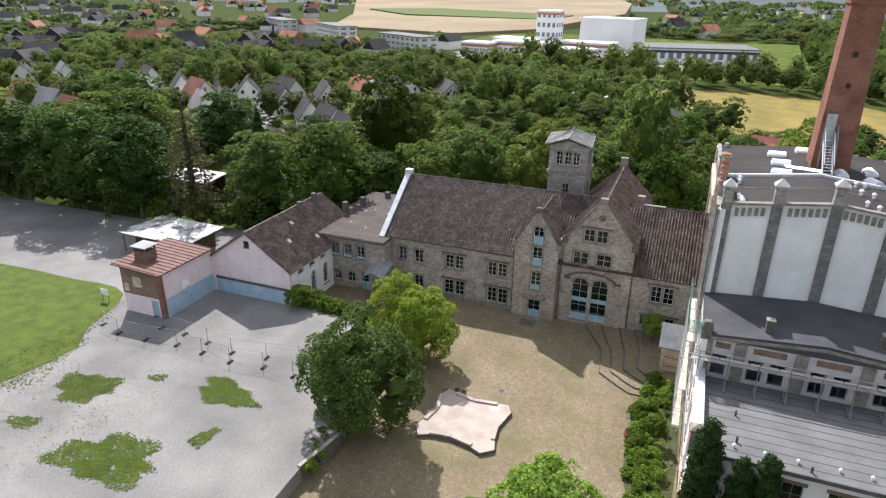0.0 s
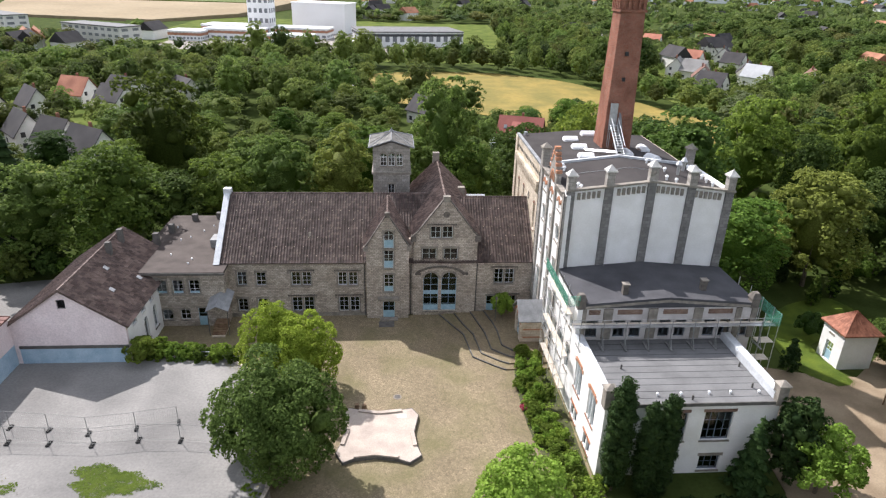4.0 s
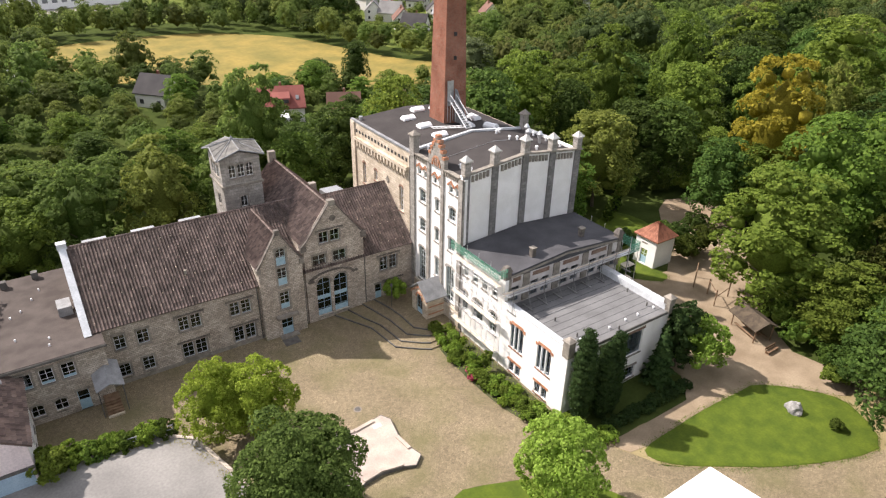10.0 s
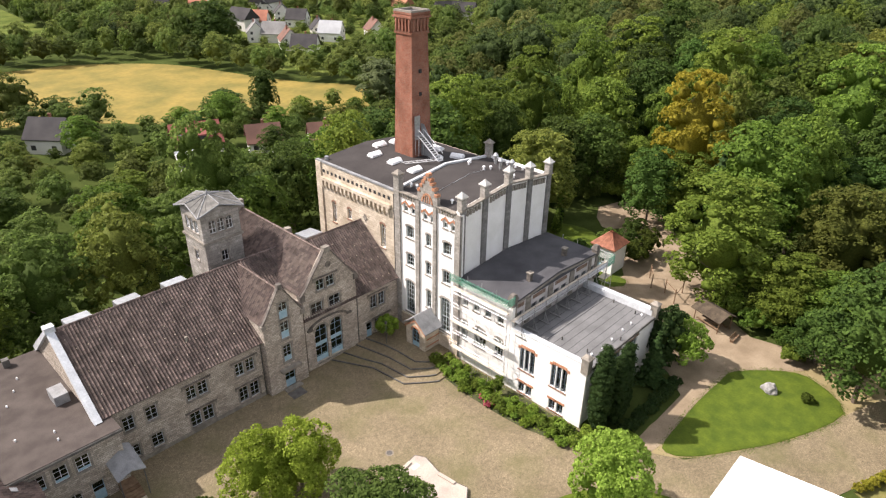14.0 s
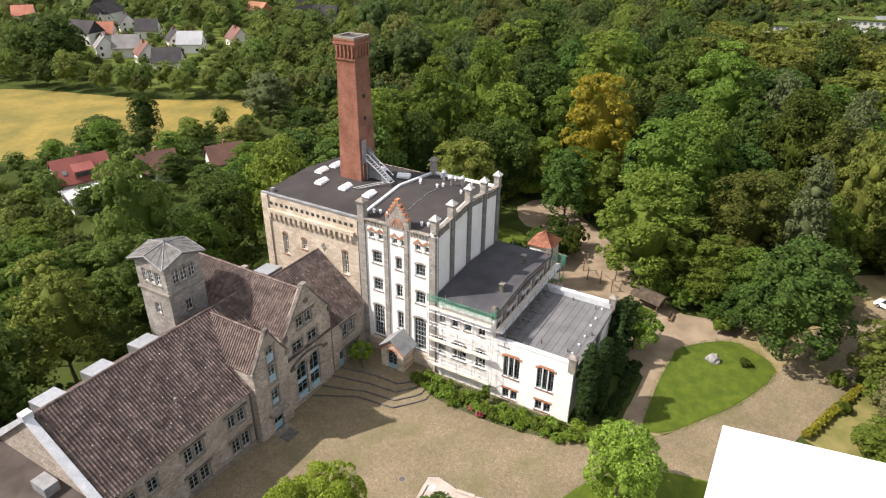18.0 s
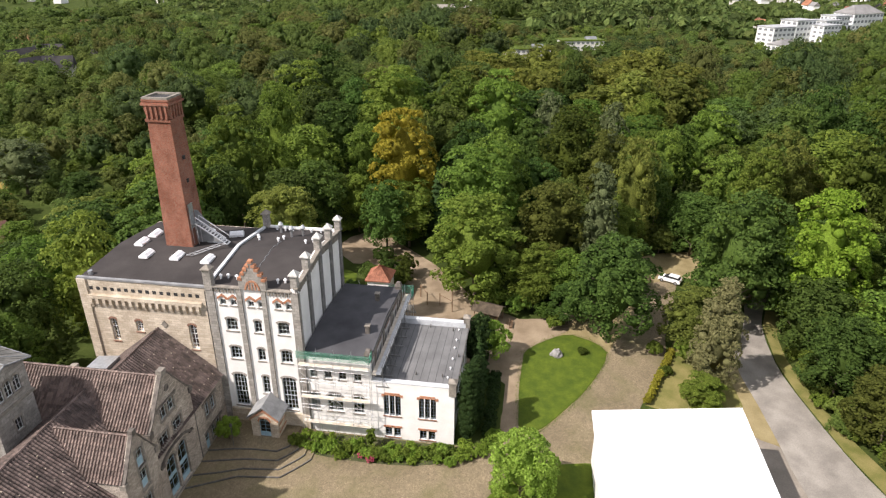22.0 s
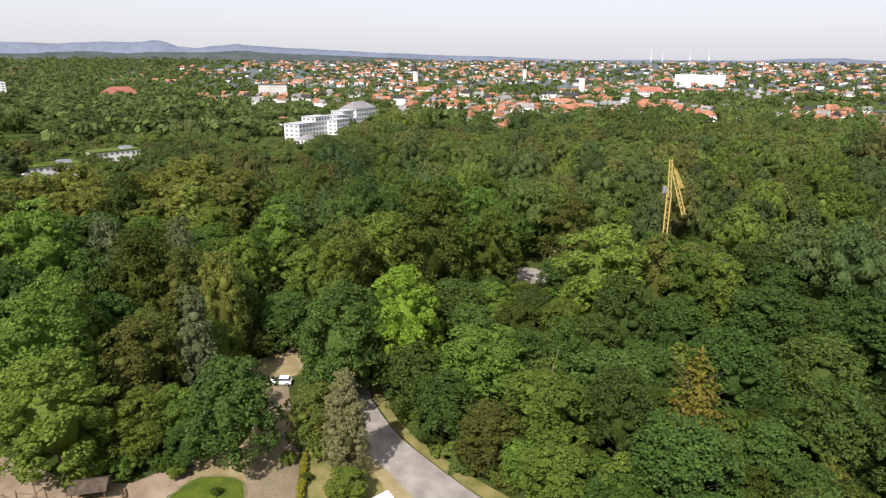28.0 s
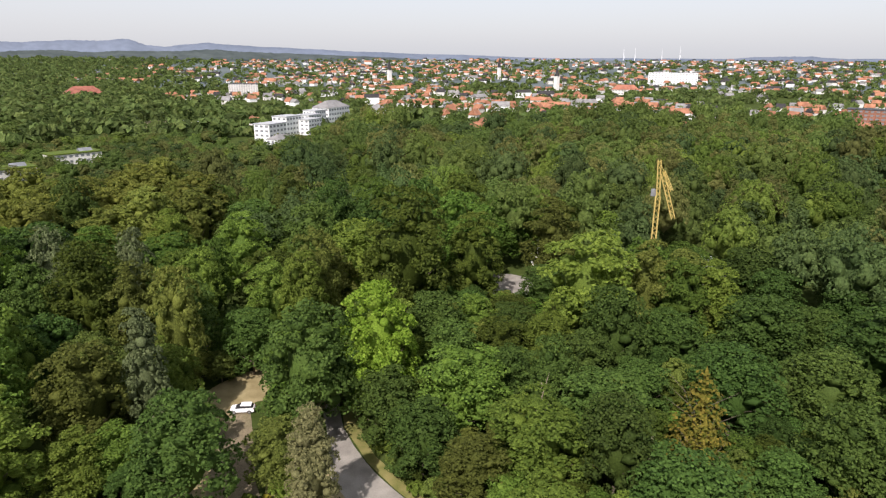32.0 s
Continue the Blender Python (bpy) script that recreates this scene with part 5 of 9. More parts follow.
def crown_data(seed, r, z0, z1, n_lobes, n_cards, card, core=True, low=-0.6, spread=(0.26, 0.42), pear=0.0, offset=(0, 0, 0), fill=0.9, jitter=0.5, sub=0):
    """Leaf sprays over rounded boughs, with low solid hearts inside them. sub: smaller clumps that break each bough's outline."""
    rng = np.random.default_rng(seed)
    lo = lobes(rng, r, z0, z1, n_lobes, low, spread, pear)
    mid = np.array([0, 0, z0 + (z1 - z0) * 0.35])
    out = lo
    if sub:
        big = np.repeat(lo, sub, 0)
        k = len(big)
        d = unit(unit(rng.normal(size=(k, 3))) + 0.9 * unit(big[:, :3] - mid) + np.array([0, 0, 0.25]))
        small = big[:, 3] * rng.uniform(0.3, 0.56, k)
        out = np.concatenate([big[:, :3] + d * (big[:, 3] - 0.25 * small)[:, None] * rng.uniform(0.8, 1.12, (k, 1)), small[:, None]], 1)
    pick = rng.choice(len(out), n_cards * 2, p=out[:, 3] ** 2 / (out[:, 3] ** 2).sum())
    c, rad = out[pick, :3], out[pick, 3]
    d = unit(unit(rng.normal(size=(n_cards * 2, 3))) + 0.75 * unit(c - mid) + np.array([0, 0, 0.3]))
    pos = c + d * (rad * rng.uniform(0.8, 1.16, n_cards * 2))[:, None]
    keep = np.ones(len(pos), bool)
    for row in out:
        keep &= ((pos - row[:3]) ** 2).sum(1) > (0.72 * row[3]) ** 2
    keep = np.nonzero(keep)[0][:n_cards]
    pos, d = pos[keep], d[keep]
    k = len(keep)
    nrm = unit(d + jitter * rng.normal(size=(k, 3)) + np.array([0, 0, 0.2]))
    v, f = card_arrays(rng, pos, nrm, card * rng.uniform(0.6, 1.4, k))
    off = np.array(offset)
    verts, faces = (v + off).tolist(), f.tolist()
    if core:
        for row in lo:
            k = len(verts)
            lump = ICO_V * (row[3] * fill * rng.uniform(0.7, 1.15, (12, 1)))
            verts += (lump + row[:3] + off).tolist()
            faces += [(k + a, k + b, k + e) for a, b, e in ICO_F]
        k = len(verts)
        verts += (ICO_V * np.array([r * 0.5, r * 0.5, (z1 - z0) * 0.34]) + np.array([0, 0, (z0 + z1) / 2]) + off).tolist()
        faces += [(k + a, k + b, k + e) for a, b, e in ICO_F]
    return verts, faces


def conifer_data(seed, r, h, tiers, n_cards, card, z0=0.8, droop=0.35, power=1.0, heart=0.8):
    rng = np.random.default_rng(seed)
    t = 1 - np.sqrt(rng.uniform(0, 1, n_cards))
    t = np.floor(t * tiers + rng.uniform(-0.25, 0.25, n_cards)) / tiers
    t = np.clip(t, 0, 0.985)
    w = rng.uniform(0, 2 * np.pi, n_cards)
    lump = 0.82 + 0.18 * np.sin(w * 5 + t * 37) + rng.uniform(-0.1, 0.1, n_cards)
    rr = r * (1 - t) ** power * lump * np.sqrt(rng.uniform(0.25, 1.0, n_cards))
    pos = np.stack([np.cos(w) * rr, np.sin(w) * rr, z0 + t * (h - z0) - droop * rr * 0.5], 1)
    nrm = unit(np.stack([np.cos(w) * 0.5, np.sin(w) * 0.5, np.full(n_cards, 0.75)], 1) + 0.35 * rng.normal(size=(n_cards, 3)))
    v, f = card_arrays(rng, pos, nrm, card * rng.uniform(0.7, 1.3, n_cards))
    verts, faces = v.tolist(), f.tolist()
    for j in range(tiers):
        k, a, b = len(verts), j / tiers, (j + 1.5) / tiers
        for q in range(9):
            w = q * 0.698 + j
            rr = r * heart * (1 - a) ** power * rng.uniform(0.75, 1.1)
            verts.append((math.cos(w) * rr, math.sin(w) * rr, z0 + a * (h - z0) - droop * rr * 0.5))
        verts.append((0, 0, z0 + min(1, b) * (h - z0)))
        faces += [(k + q, k + (q + 1) % 9, k + 9) for q in range(9)]
    return verts, faces


def trunk_bm(r, h, top, seed=0, limbs=5):
    bm = bmesh.new()
    rnd = random.Random(seed)
    lean = [Vector((0, 0, -0.4)), Vector((rnd.uniform(-0.2, 0.2), rnd.uniform(-0.2, 0.2), h * 0.55)), Vector((rnd.uniform(-0.4, 0.4), rnd.uniform(-0.4, 0.4), top * 0.82))]
    add_tube(bm, lean[0], lean[1], r, 7, r * 0.7)
    add_tube(bm, lean[1], lean[2], r * 0.7, 6, r * 0.15)
    for i in range(limbs):
        w = i * 2.4 + rnd.uniform(-0.4, 0.4)
        z = h * rnd.uniform(0.5, 0.95)
        far = top * 0.2
        add_tube(bm, (0, 0, z), (math.cos(w) * far, math.sin(w) * far, z + far * rnd.uniform(0.7, 1.3)), r * 0.38, 5, r * 0.08)
    return bm


def tree(label, crown, leaf, trunk_r=0.28, trunk_h=6.0, top=18.0, category="tree", group="", limbs=5, seed=0, name="tree", at=(0, 0, 0)):
    t = thing(name, label, category, group, at=at)
    part("trunk", trunk_bm(trunk_r, trunk_h, top, seed, limbs), "bark", t)
    raw("crown", *crown, leaf, t, smooth=True)
    return t


def place(src, x, y, z=0.0, s=1.0, sz=None, turn=0.0):
    return copy_thing(src, pose(x, y, z, 0, 0, turn) @ Matrix.Diagonal((s, s, sz or s, 1)))


def inside(p, ring):
    x, y = p
    hit, k = False, len(ring)
    for i in range(k):
        (x0, y0), (x1, y1) = ring[i][:2], ring[(i + 1) % k][:2]
        if (y0 > y) != (y1 > y) and x < (x1 - x0) * (y - y0) / (y1 - y0) + x0:
            hit = not hit
    return hit


ROAD = [(60, -83), (53, -78), (44.4, -78.5), (37, -76.4), (30.5, -74), (25, -72), (14.7, -72.6), (6, -73), (-3.3, -73.5), (-30, -78), (-34, -94), (-16, -88), (-2, -83), (6.3, -80.8), (18.4, -78.9), (26.3, -78.4), (37.5, -79.6), (46, -82.8), (56, -87)]
VERGE2 = [(46, -83), (37.5, -79.8), (26.3, -78.6), (18.4, -79.1), (6.3, -81), (-2, -83.2), (-16, -88.2), (-15, -90.5), (0, -85.5), (10, -82.5), (19.6, -81), (27, -80.4), (33, -81), (40, -84)]
SIDE = [(12.4, -64.5), (7, -70.8), (6, -73), (-3.3, -73.5), (-30, -78), (-30, -52), (2, -52), (8, -60)]
CLEAR = [(70, -143), (82, -139), (90, -150), (79, -158), (72, -152)]
FIELD = [(-20, 218), (20, 222), (42, 212), (57, 197), (64, 180), (71, 156), (78, 137), (90, 116), (74, 95), (45, 105), (23, 117), (8, 133), (-12, 146), (-28, 158), (-30, 200)]
VERGE = [(12.2, -56.6), (26.2, -62.2), (31, -64), (27, -70), (14, -70.4), (9, -69), (10, -62)]
M["bed_soil"] = material("planted_soil", (0.045, 0.055, 0.02), (0.085, 0.085, 0.04), 0.8, 0.95, fine=6, bump=0.4)
M["dry_grass"] = material("dry_verge_grass", (0.12, 0.125, 0.03), (0.22, 0.19, 0.07), 0.35, 0.95, fine=6, bump=0.4)
slab("road", ROAD, -0.3, 0.015, "road_pale", "light grey worn asphalt access road", "road", 2)
slab("drive_side", SIDE, -0.3, 0.008, "gravel", "pale grey paved strip beside the white roofed hall", "pavement")
slab("road_margin", [(9, -69), (14, -70.4), (27, -70), (31, -64.5), (34, -68), (30.5, -74.1), (25, -72.1), (14.7, -72.7), (6, -73.1), (7, -70.8)], -0.3, 0.004, "tan_path", "brown trodden margin between the verge and the road", "path")
slab("verge", VERGE, -0.3, 0.03, "dry_grass", "rough grass strip behind a yellow hedge", "grass")
slab("turning_place", [(50, -60), (62, -62), (66, -76), (52, -82), (44, -78), (50, -74), (54, -70)], -0.3, 0.02, "tan_path", "dry trodden grass round the turning place", "grass", 3)
slab("verge_strip", VERGE2, -0.3, 0.03, "dry_grass", "dry grass verge along the access road", "grass")
slab("tree_lawn", [(-16.5, -33.6), (-11, -34.6), (-6.5, -37), (-3.0, -41), (-1.2, -46), (-2, -50), (-14, -50), (-19, -42)], -0.3, 0.03, "grass", "small lawn under the round tree", "lawn", 3)
slab("hut_lawn", [(29.5, -13), (30.4, -15.4), (32.8, -17.7), (35, -16.8), (34.6, -14.2), (34.6, -9), (40, -6.5), (45.5, -5.2), (47, -1.5), (45.5, 3.5), (41, 3.0), (35, 0), (30.5, -6)], -0.3, 0.03, "grass", "sunlit lawn round the small hut", "lawn", 2)
slab("back_path", [(50, -3.2), (57.8, 2.3), (66, -2), (59.4, -8.5), (52, -6)], -0.3, 0.02, "dirt", "sandy clearing under the trees behind the hut", "path", 2)
slab("field", FIELD, -0.3, 0.02, "field", "broad ripe yellow meadow", "field", 3)
slab("meadow_gardens", [(86, 138), (250, 140), (260, 300), (160, 390), (84, 390), (80, 230)], -0.3, 0.0, "garden", "green gardens round the houses beyond the meadow", "garden")
slab("village_gardens", [(-300, 56), (-76, 56), (-70, 100), (-90, 160), (-300, 165)], -0.3, 0.0, "garden", "green gardens round the village houses", "garden")
slab("factory_green", [(-175, 258), (48, 250), (62, 500), (-175, 520)], -0.3, -0.01, "garden", "green verge round the factory yard", "grass")
slab("clearing", CLEAR, -0.3, 0.02, "road_pale", "pale paved clearing in the wood", "pavement", 2)
slab("west_lawn", [(-70.2, -18.2), (-66.8, -27), (-64.5, -34), (-75, -60), (-100, -60), (-100, -22), (-80, -17.5)], 1.0, 1.53, "grass", "bright green lawn west of the yard", "lawn", 3)
rw = np.random.default_rng(31)
def weed_patch(name, label, cx, cy, ax, ay, n, size, mat="grass", turn=0.0, hard=1.0, **kw):
    """A ragged patch of low tufts: many small blades lying and standing, thinning toward the rim."""
    w, d = rw.uniform(0, 2 * np.pi, n), np.sqrt(rw.uniform(0, 1, n)) ** hard
    rim = 1 + 0.22 * np.sin(w * 3 + cx) + 0.14 * np.sin(w * 7 + cy) + rw.normal(0, 0.09, n)
    x, y = np.cos(w) * d * rim * ax, np.sin(w) * d * rim * ay
    c, s_ = math.cos(turn), math.sin(turn)
    pos = np.stack([cx + x * c - y * s_, cy + x * s_ + y * c, 1.515 + rw.uniform(0, 0.03, n)], 1)
    nrm = unit(np.stack([rw.normal(0, 0.12, n), rw.normal(0, 0.12, n), np.ones(n)], 1))
    v, f = card_arrays(rw, pos, nrm, size * rw.uniform(0.5, 1.5, n))
    return tagged(raw(name, v.tolist(), f.tolist(), mat), label, "grass patch", **kw)
for q in ((-57.0, -35.6, 3.0, 2.2, 1500, 0.1), (-43.2, -31.0, 3.3, 1.7, 1300, -0.25), (-46.4, -42.8, 4.6, 2.7, 2300, 0.1), (-40.6, -37.4, 0.8, 1.4, 160, -0.2), (-51.5, -31.5, 1.0, 0.6, 60, 0.3), (-57.6, -42, 1.6, 0.8, 160, 0.2)):
    weed_patch("grass_patch", "ragged green weed patch growing through the asphalt", *q[:4], int(q[4] * 3.2), 0.17, turn=q[5], kind="stuff")
weed_patch("weeds", "thin weeds and dead leaves strewn over the asphalt", -57.5, -39, 9.5, 8.0, 1500, 0.11, "dry_grass", hard=0.9, kind="stuff")
weed_patch("litter", "dark leaf litter strewn over the asphalt", -58, -42, 11.0, 10.0, 900, 0.085, "kerb", hard=0.9, kind="stuff")
weed_patch("lawn_fringe", "thin worn grass at the rim of the west lawn", -66.5, -33, 3.0, 9.0, 2600, 0.17, "grass", turn=0.15, kind="stuff")

def fringe(name, label, ring, z, n, width, size, mat):
    """Loose blades along the rim of a lawn, so that it frays into the paving."""
    k = len(ring)
    i = rw.integers(0, k, n)
    s_ = rw.uniform(0, 1, n)[:, None]
    p, q = np.array(ring)[i], np.array(ring)[(i + 1) % k]
    xy = p + (q - p) * s_ + rw.normal(0, width, (n, 2))
    pos = np.concatenate([xy, z + rw.uniform(0.0, 0.06, (n, 1))], 1)
    nrm = unit(np.stack([rw.normal(0, 0.12, n), rw.normal(0, 0.12, n), np.ones(n)], 1))
    v, f = card_arrays(rw, pos, nrm, size * rw.uniform(0.5, 1.5, n))
    return tagged(raw(name, v.tolist(), f.tolist(), mat), label, "grass", kind="stuff")
def lengths(ring, step):
    out = []
    for i, p in enumerate(ring):
        q = ring[(i + 1) % len(ring)]
        k = max(1, int(math.dist(p, q) / step))
        out += [(p[0] + (q[0] - p[0]) * j / k, p[1] + (q[1] - p[1]) * j / k) for j in range(k)]
    return out
fringe("lawn_rim", "frayed grass edge of the mown lawn", lengths(smooth_ring(LAWN, 3), 0.5), 0.03, 2600, 0.32, 0.12, "grass")
fringe("hut_lawn_rim", "frayed grass edge of the lawn round the hut", lengths([(29.5, -13), (30.4, -15.4), (32.8, -17.7), (35, -16.8)], 0.5), 0.03, 500, 0.3, 0.12, "grass")
fringe("yard_moss", "moss and weeds along the foot of the yard wall", lengths([(-47.8, -11.9), (-37.7, -12.5), (-34.9, -15.1), (-30.2, -32.4), (-34.9, -15.1), (-37.7, -12.5)], 0.5), 1.51, 900, 0.3, 0.12, "dry_grass")

slab("flower_bed", [(-0.5, -10.6), (-3.6, -11.4), (-4.6, -14), (-4.9, -20), (-4.6, -26), (-3.4, -30), (-1.6, -32.4), (-0.5, -32.2)], -0.3, 0.04, "bed_soil", "planted flower bed along the brewery wall", "flower bed", 2)
fringe("ground_cover", "low leafy ground cover between the border shrubs", lengths([(-1.4, -11), (-2.6, -14), (-3.0, -20), (-2.8, -26), (-1.8, -31), (-2.4, -26), (-2.6, -20), (-2.2, -14)], 0.5), 0.08, 3000, 0.75, 0.2, "hedge")

# nominal trees
BROAD = [crown_data(11 + i, 5.3, 0.9, 18.5, 20 + 2 * i, 6000, 0.42, low=-0.7, spread=((0.3, 0.5), (0.26, 0.42), (0.34, 0.54))[i % 3], pear=0.1 * (i % 3 - 1), fill=0.5, jitter=0.6, sub=8) for i in range(6)]
woods = [tree("broad-leaved woodland tree with a dense green crown", BROAD[i], ("leaf", "leaf_olive", "leaf", "leaf_deep", "leaf", "leaf_deep")[i], seed=i, group="woodland trees") for i in range(6)]
FINE = [tree("broad-leaved woodland tree with a dense green crown", crown_data(51 + i, 5.3, 0.9, 18.5, 26 + 3 * i, 6400, 0.4, low=-0.78, spread=(0.26, 0.46), fill=0.56, jitter=0.6, pear=0.1 * (i - 1), sub=9), ("leaf", "leaf_olive", "leaf_deep")[i], seed=i, group="woodland trees") for i in range(3)]
light_tree = tree("bright green broad-leaved tree with billowing crown", crown_data(41, 5.1, 0.8, 18.5, 34, 9600, 0.38, low=-0.85, spread=(0.24, 0.4), fill=0.5, jitter=0.6, sub=8), "leaf_light", group="woodland trees")
larch = tree("thin brownish larch with a bare upright trunk", conifer_data(49, 4.2, 20, 18, 2600, 0.42, z0=3.0, droop=0.3, power=0.6, heart=0.22), "leaf_larch", 0.2, 15, 20, limbs=10, group="woodland trees")
olive_tree = tree("broad domed woodland tree with olive-gold leaves", crown_data(50, 5.0, 2.0, 18.5, 28, 3600, 0.5, low=-0.6, spread=(0.26, 0.44), fill=0.6, jitter=0.6, sub=7), "leaf_khaki", group="olive woodland trees")
vivid_tree = tree("tall vivid green maple beside the road", crown_data(41, 5.1, 0.8, 18.5, 34, 9600, 0.38, low=-0.85, spread=(0.24, 0.4), fill=0.5, jitter=0.6, sub=8), "leaf_vivid", group="woodland trees")
grove = tree("tall airy light green tree in the grove behind the building", crown_data(48, 5.2, 0.9, 18.5, 30, 5200, 0.44, low=-0.8, spread=(0.24, 0.42), fill=0.6, jitter=0.7, pear=-0.1, sub=8), "leaf_mid", group="woodland trees")
gold_tree = tree("tree with golden brown autumn crown", crown_data(42, 5.0, 2.0, 19.0, 30, 5200, 0.42, low=-0.8, spread=(0.24, 0.4), fill=0.5, jitter=0.65, sub=8), "leaf_gold", group="woodland trees")
spruce = tree("tall dark spruce with drooping boughs", conifer_data(43, 3.6, 20, 16, 2400, 0.66, power=0.85), "leaf_dark", 0.25, 15, 20, limbs=0, group="woodland trees")
grey_tree = tree("round grey-green broad-leaved tree", crown_data(45, 5.0, 1.5, 18.5, 30, 3600, 0.46, low=-0.8, spread=(0.24, 0.4), fill=0.5, jitter=0.65, sub=8), "leaf_silver", group="woodland trees")
grey_spruce = tree("dense beige conifer with soft hanging twigs", crown_data(44, 4.0, 0.4, 20, 54, 9000, 0.32, low=-0.95, spread=(0.3, 0.42), pear=0.38, fill=0.62, jitter=0.8, sub=6), "leaf_grey", 0.2, 9, 14, limbs=0, group="woodland trees")
silver_spruce = tree("tall slender silvery green conifer", crown_data(46, 3.7, 0.6, 20, 54, 7000, 0.36, low=-0.95, spread=(0.28, 0.4), pear=0.5, fill=0.6, jitter=0.8, sub=6), "leaf_silver", 0.2, 15, 19, limbs=0, group="woodland trees")
bronze_tree = tree("thin bronze-tinged conifer with a bare lower trunk", conifer_data(47, 4.0, 20, 13, 1500, 0.5, z0=7.0, droop=0.2, power=0.55, heart=0.25), "leaf_bronze", 0.16, 14, 20, limbs=12, group="woodland trees")
for t in (*woods, *FINE, light_tree, gold_tree, spruce, grey_spruce, grey_tree, silver_spruce, bronze_tree, grove, larch, olive_tree, vivid_tree):
    t.location = (0, 0, -60)
NAMED = [
    (woods[3], -91, 6, 7, 18), (woods[5], -104, 5.5, 7.5, 19), (woods[3], -117, 5, 7.5, 18), (larch, -79.4, 6.5, 5.2, 21), (woods[3], -131, 4, 8, 19), (grove, -69.5, 12, 6.0, 16), (woods[5], -63, 23, 4.2, 10), (woods[4], -112, 18, 7, 18), (woods[5], -145, 10, 8, 18),
    (woods[5], 58, 12, 6, 17), (woods[3], 62, 8, 6, 18), (woods[3], 60, -13, 5.5, 15),
    (woods[4], 8, -85.5, 5, 12), (woods[0], -4, -89, 5, 11), (woods[2], 18.5, -83.8, 5.2, 13), (woods[5], 28.5, -83.5, 5.2, 14),
    (woods[2], 28.0, -52.6, 6.5, 19), (light_tree, 39.0, -29.5, 8.0, 20), (light_tree, 37.5, -40, 4.6, 12), (woods[1], 50, -43, 6.4, 20), (silver_spruce, 49, -51.6, 3.6, 25), (grey_tree, 40.5, -53, 3.0, 11),
    (gold_tree, 66, -10.7, 7.4, 28.5), (gold_tree, 73.5, -13, 4.0, 13), (woods[5], 56, -9, 5, 16), (spruce, 62, -19, 4.2, 18), (woods[2], 74, 13, 7, 22), (grey_tree, 94, -57, 4.4, 26), (grey_tree, 104, -42, 5.0, 26),
    (vivid_tree, 36.5, -86, 6.8, 25), (light_tree, 46, -93, 6.0, 18), (woods[4], 27.5, -65.2, 4.8, 11.5), (grey_spruce, 17.2, -66.2, 3.7, 18.5), (light_tree, 12.6, -64.2, 3.0, 5.4),
    (bronze_tree, -5, -116, 5.0, 20), (bronze_tree, -9, -111, 3.6, 16), (woods[1], 29, -157, 7, 21), (woods[3], 34, -163, 6, 20), (woods[1], 31, -147, 6.5, 24), (woods[4], 37, -153, 6, 22), (woods[0], 25, -150, 6, 22), (woods[2], -6, 26.5, 5, 17), (grove, -16, 27.5, 5.5, 18), (woods[1], -27, 28, 5.5, 19), (grove, -37, 27, 5.5, 18), (woods[0], -46, 26, 5.5, 15), (woods[2], 33, -46.5, 3.6, 8), (woods[3], 38.5, -45, 4.4, 11),
    (grove, -84, 32, 5.5, 11), (spruce, -74, 18, 6, 19), (grove, -71, 36, 5.5, 10), (woods[2], -108, 24, 8, 18), (woods[4], -120, 34, 8, 20), (woods[3], -98, 38, 7, 17),
    (woods[5], 44.6, 106, 4.0, 14), (woods[3], 35, 111.5, 5.5, 9), (grey_tree, 76.4, 92, 7.5, 15), (woods[3], 84, 206, 9, 21), (light_tree, -62, 27, 6, 15), (light_tree, 24, -160, 6, 19), (woods[5], -54, 24, 5, 11)]
NAMED += [(olive_tree, 140 + 12.5 * i + 4 * math.sin(3.1 * i + 5.3 * j), -80 + 12.5 * j + 4 * math.sin(4.7 * i + 2.9 * j), 8.2 + 1.4 * math.sin(2.3 * i + j), 24 + 2.5 * math.sin(1.9 * i + 2.2 * j)) for i in range(5) for j in range(6)]
for src, x, y, r, h in NAMED:
    if src in woods and math.hypot(x - 20, y + 50) < 62:
        src = FINE[woods.index(src) % 3]
    wide, tall = {spruce: (3.6, 20), grey_spruce: (4.2, 20), silver_spruce: (3.7, 20), bronze_tree: (4.0, 20), larch: (4.2, 20)}.get(src, (5.0, 18.5))
    place(src, x, y, 1.5 if x < -52 else 0.0, r / wide, h / tall, (x * 37 + y * 11) % 360)
KEEP = [COURT, PLAY, smooth_ring(LAWN, 2), SIDE, VERGE, CLEAR, FIELD, [(-52, -12), (24, -12), (24, 22.5), (-52, 19)], [(-48, -25), (24, -25), (24, 4), (-48, 4)], [(-2, -37), (22, -37), (22, -11), (-2, -11)], [(-26, -68), (3, -68), (3, -46), (-26, -46)],
        [(-110, -62), (-28, -62), (-28, 8), (-100, 8)], [(46, -62), (56, -63), (58, -71), (50, -73)], [(30, -3), (38, 1), (46, 3), (58, 0), (65, -2), (59, -9), (40, -14), (26, -14)], [(40, -60), (60, -60), (60, -70), (40, -66)], [(-120, 62), (-96, 62), (-96, 80), (-120, 80)], [(-98, 12), (-86, 12), (-86, 24), (-98, 24)]]
rnd = random.Random(21)
wild = []
spots = [(x, y, r) for _, x, y, r, h in NAMED]
def free(x, y, m):
    return not any(inside((x + m * math.cos(a), y + m * math.sin(a)), k) for k in KEEP for a in (0, 1.05, 2.1, 3.14, 4.2, 5.25))
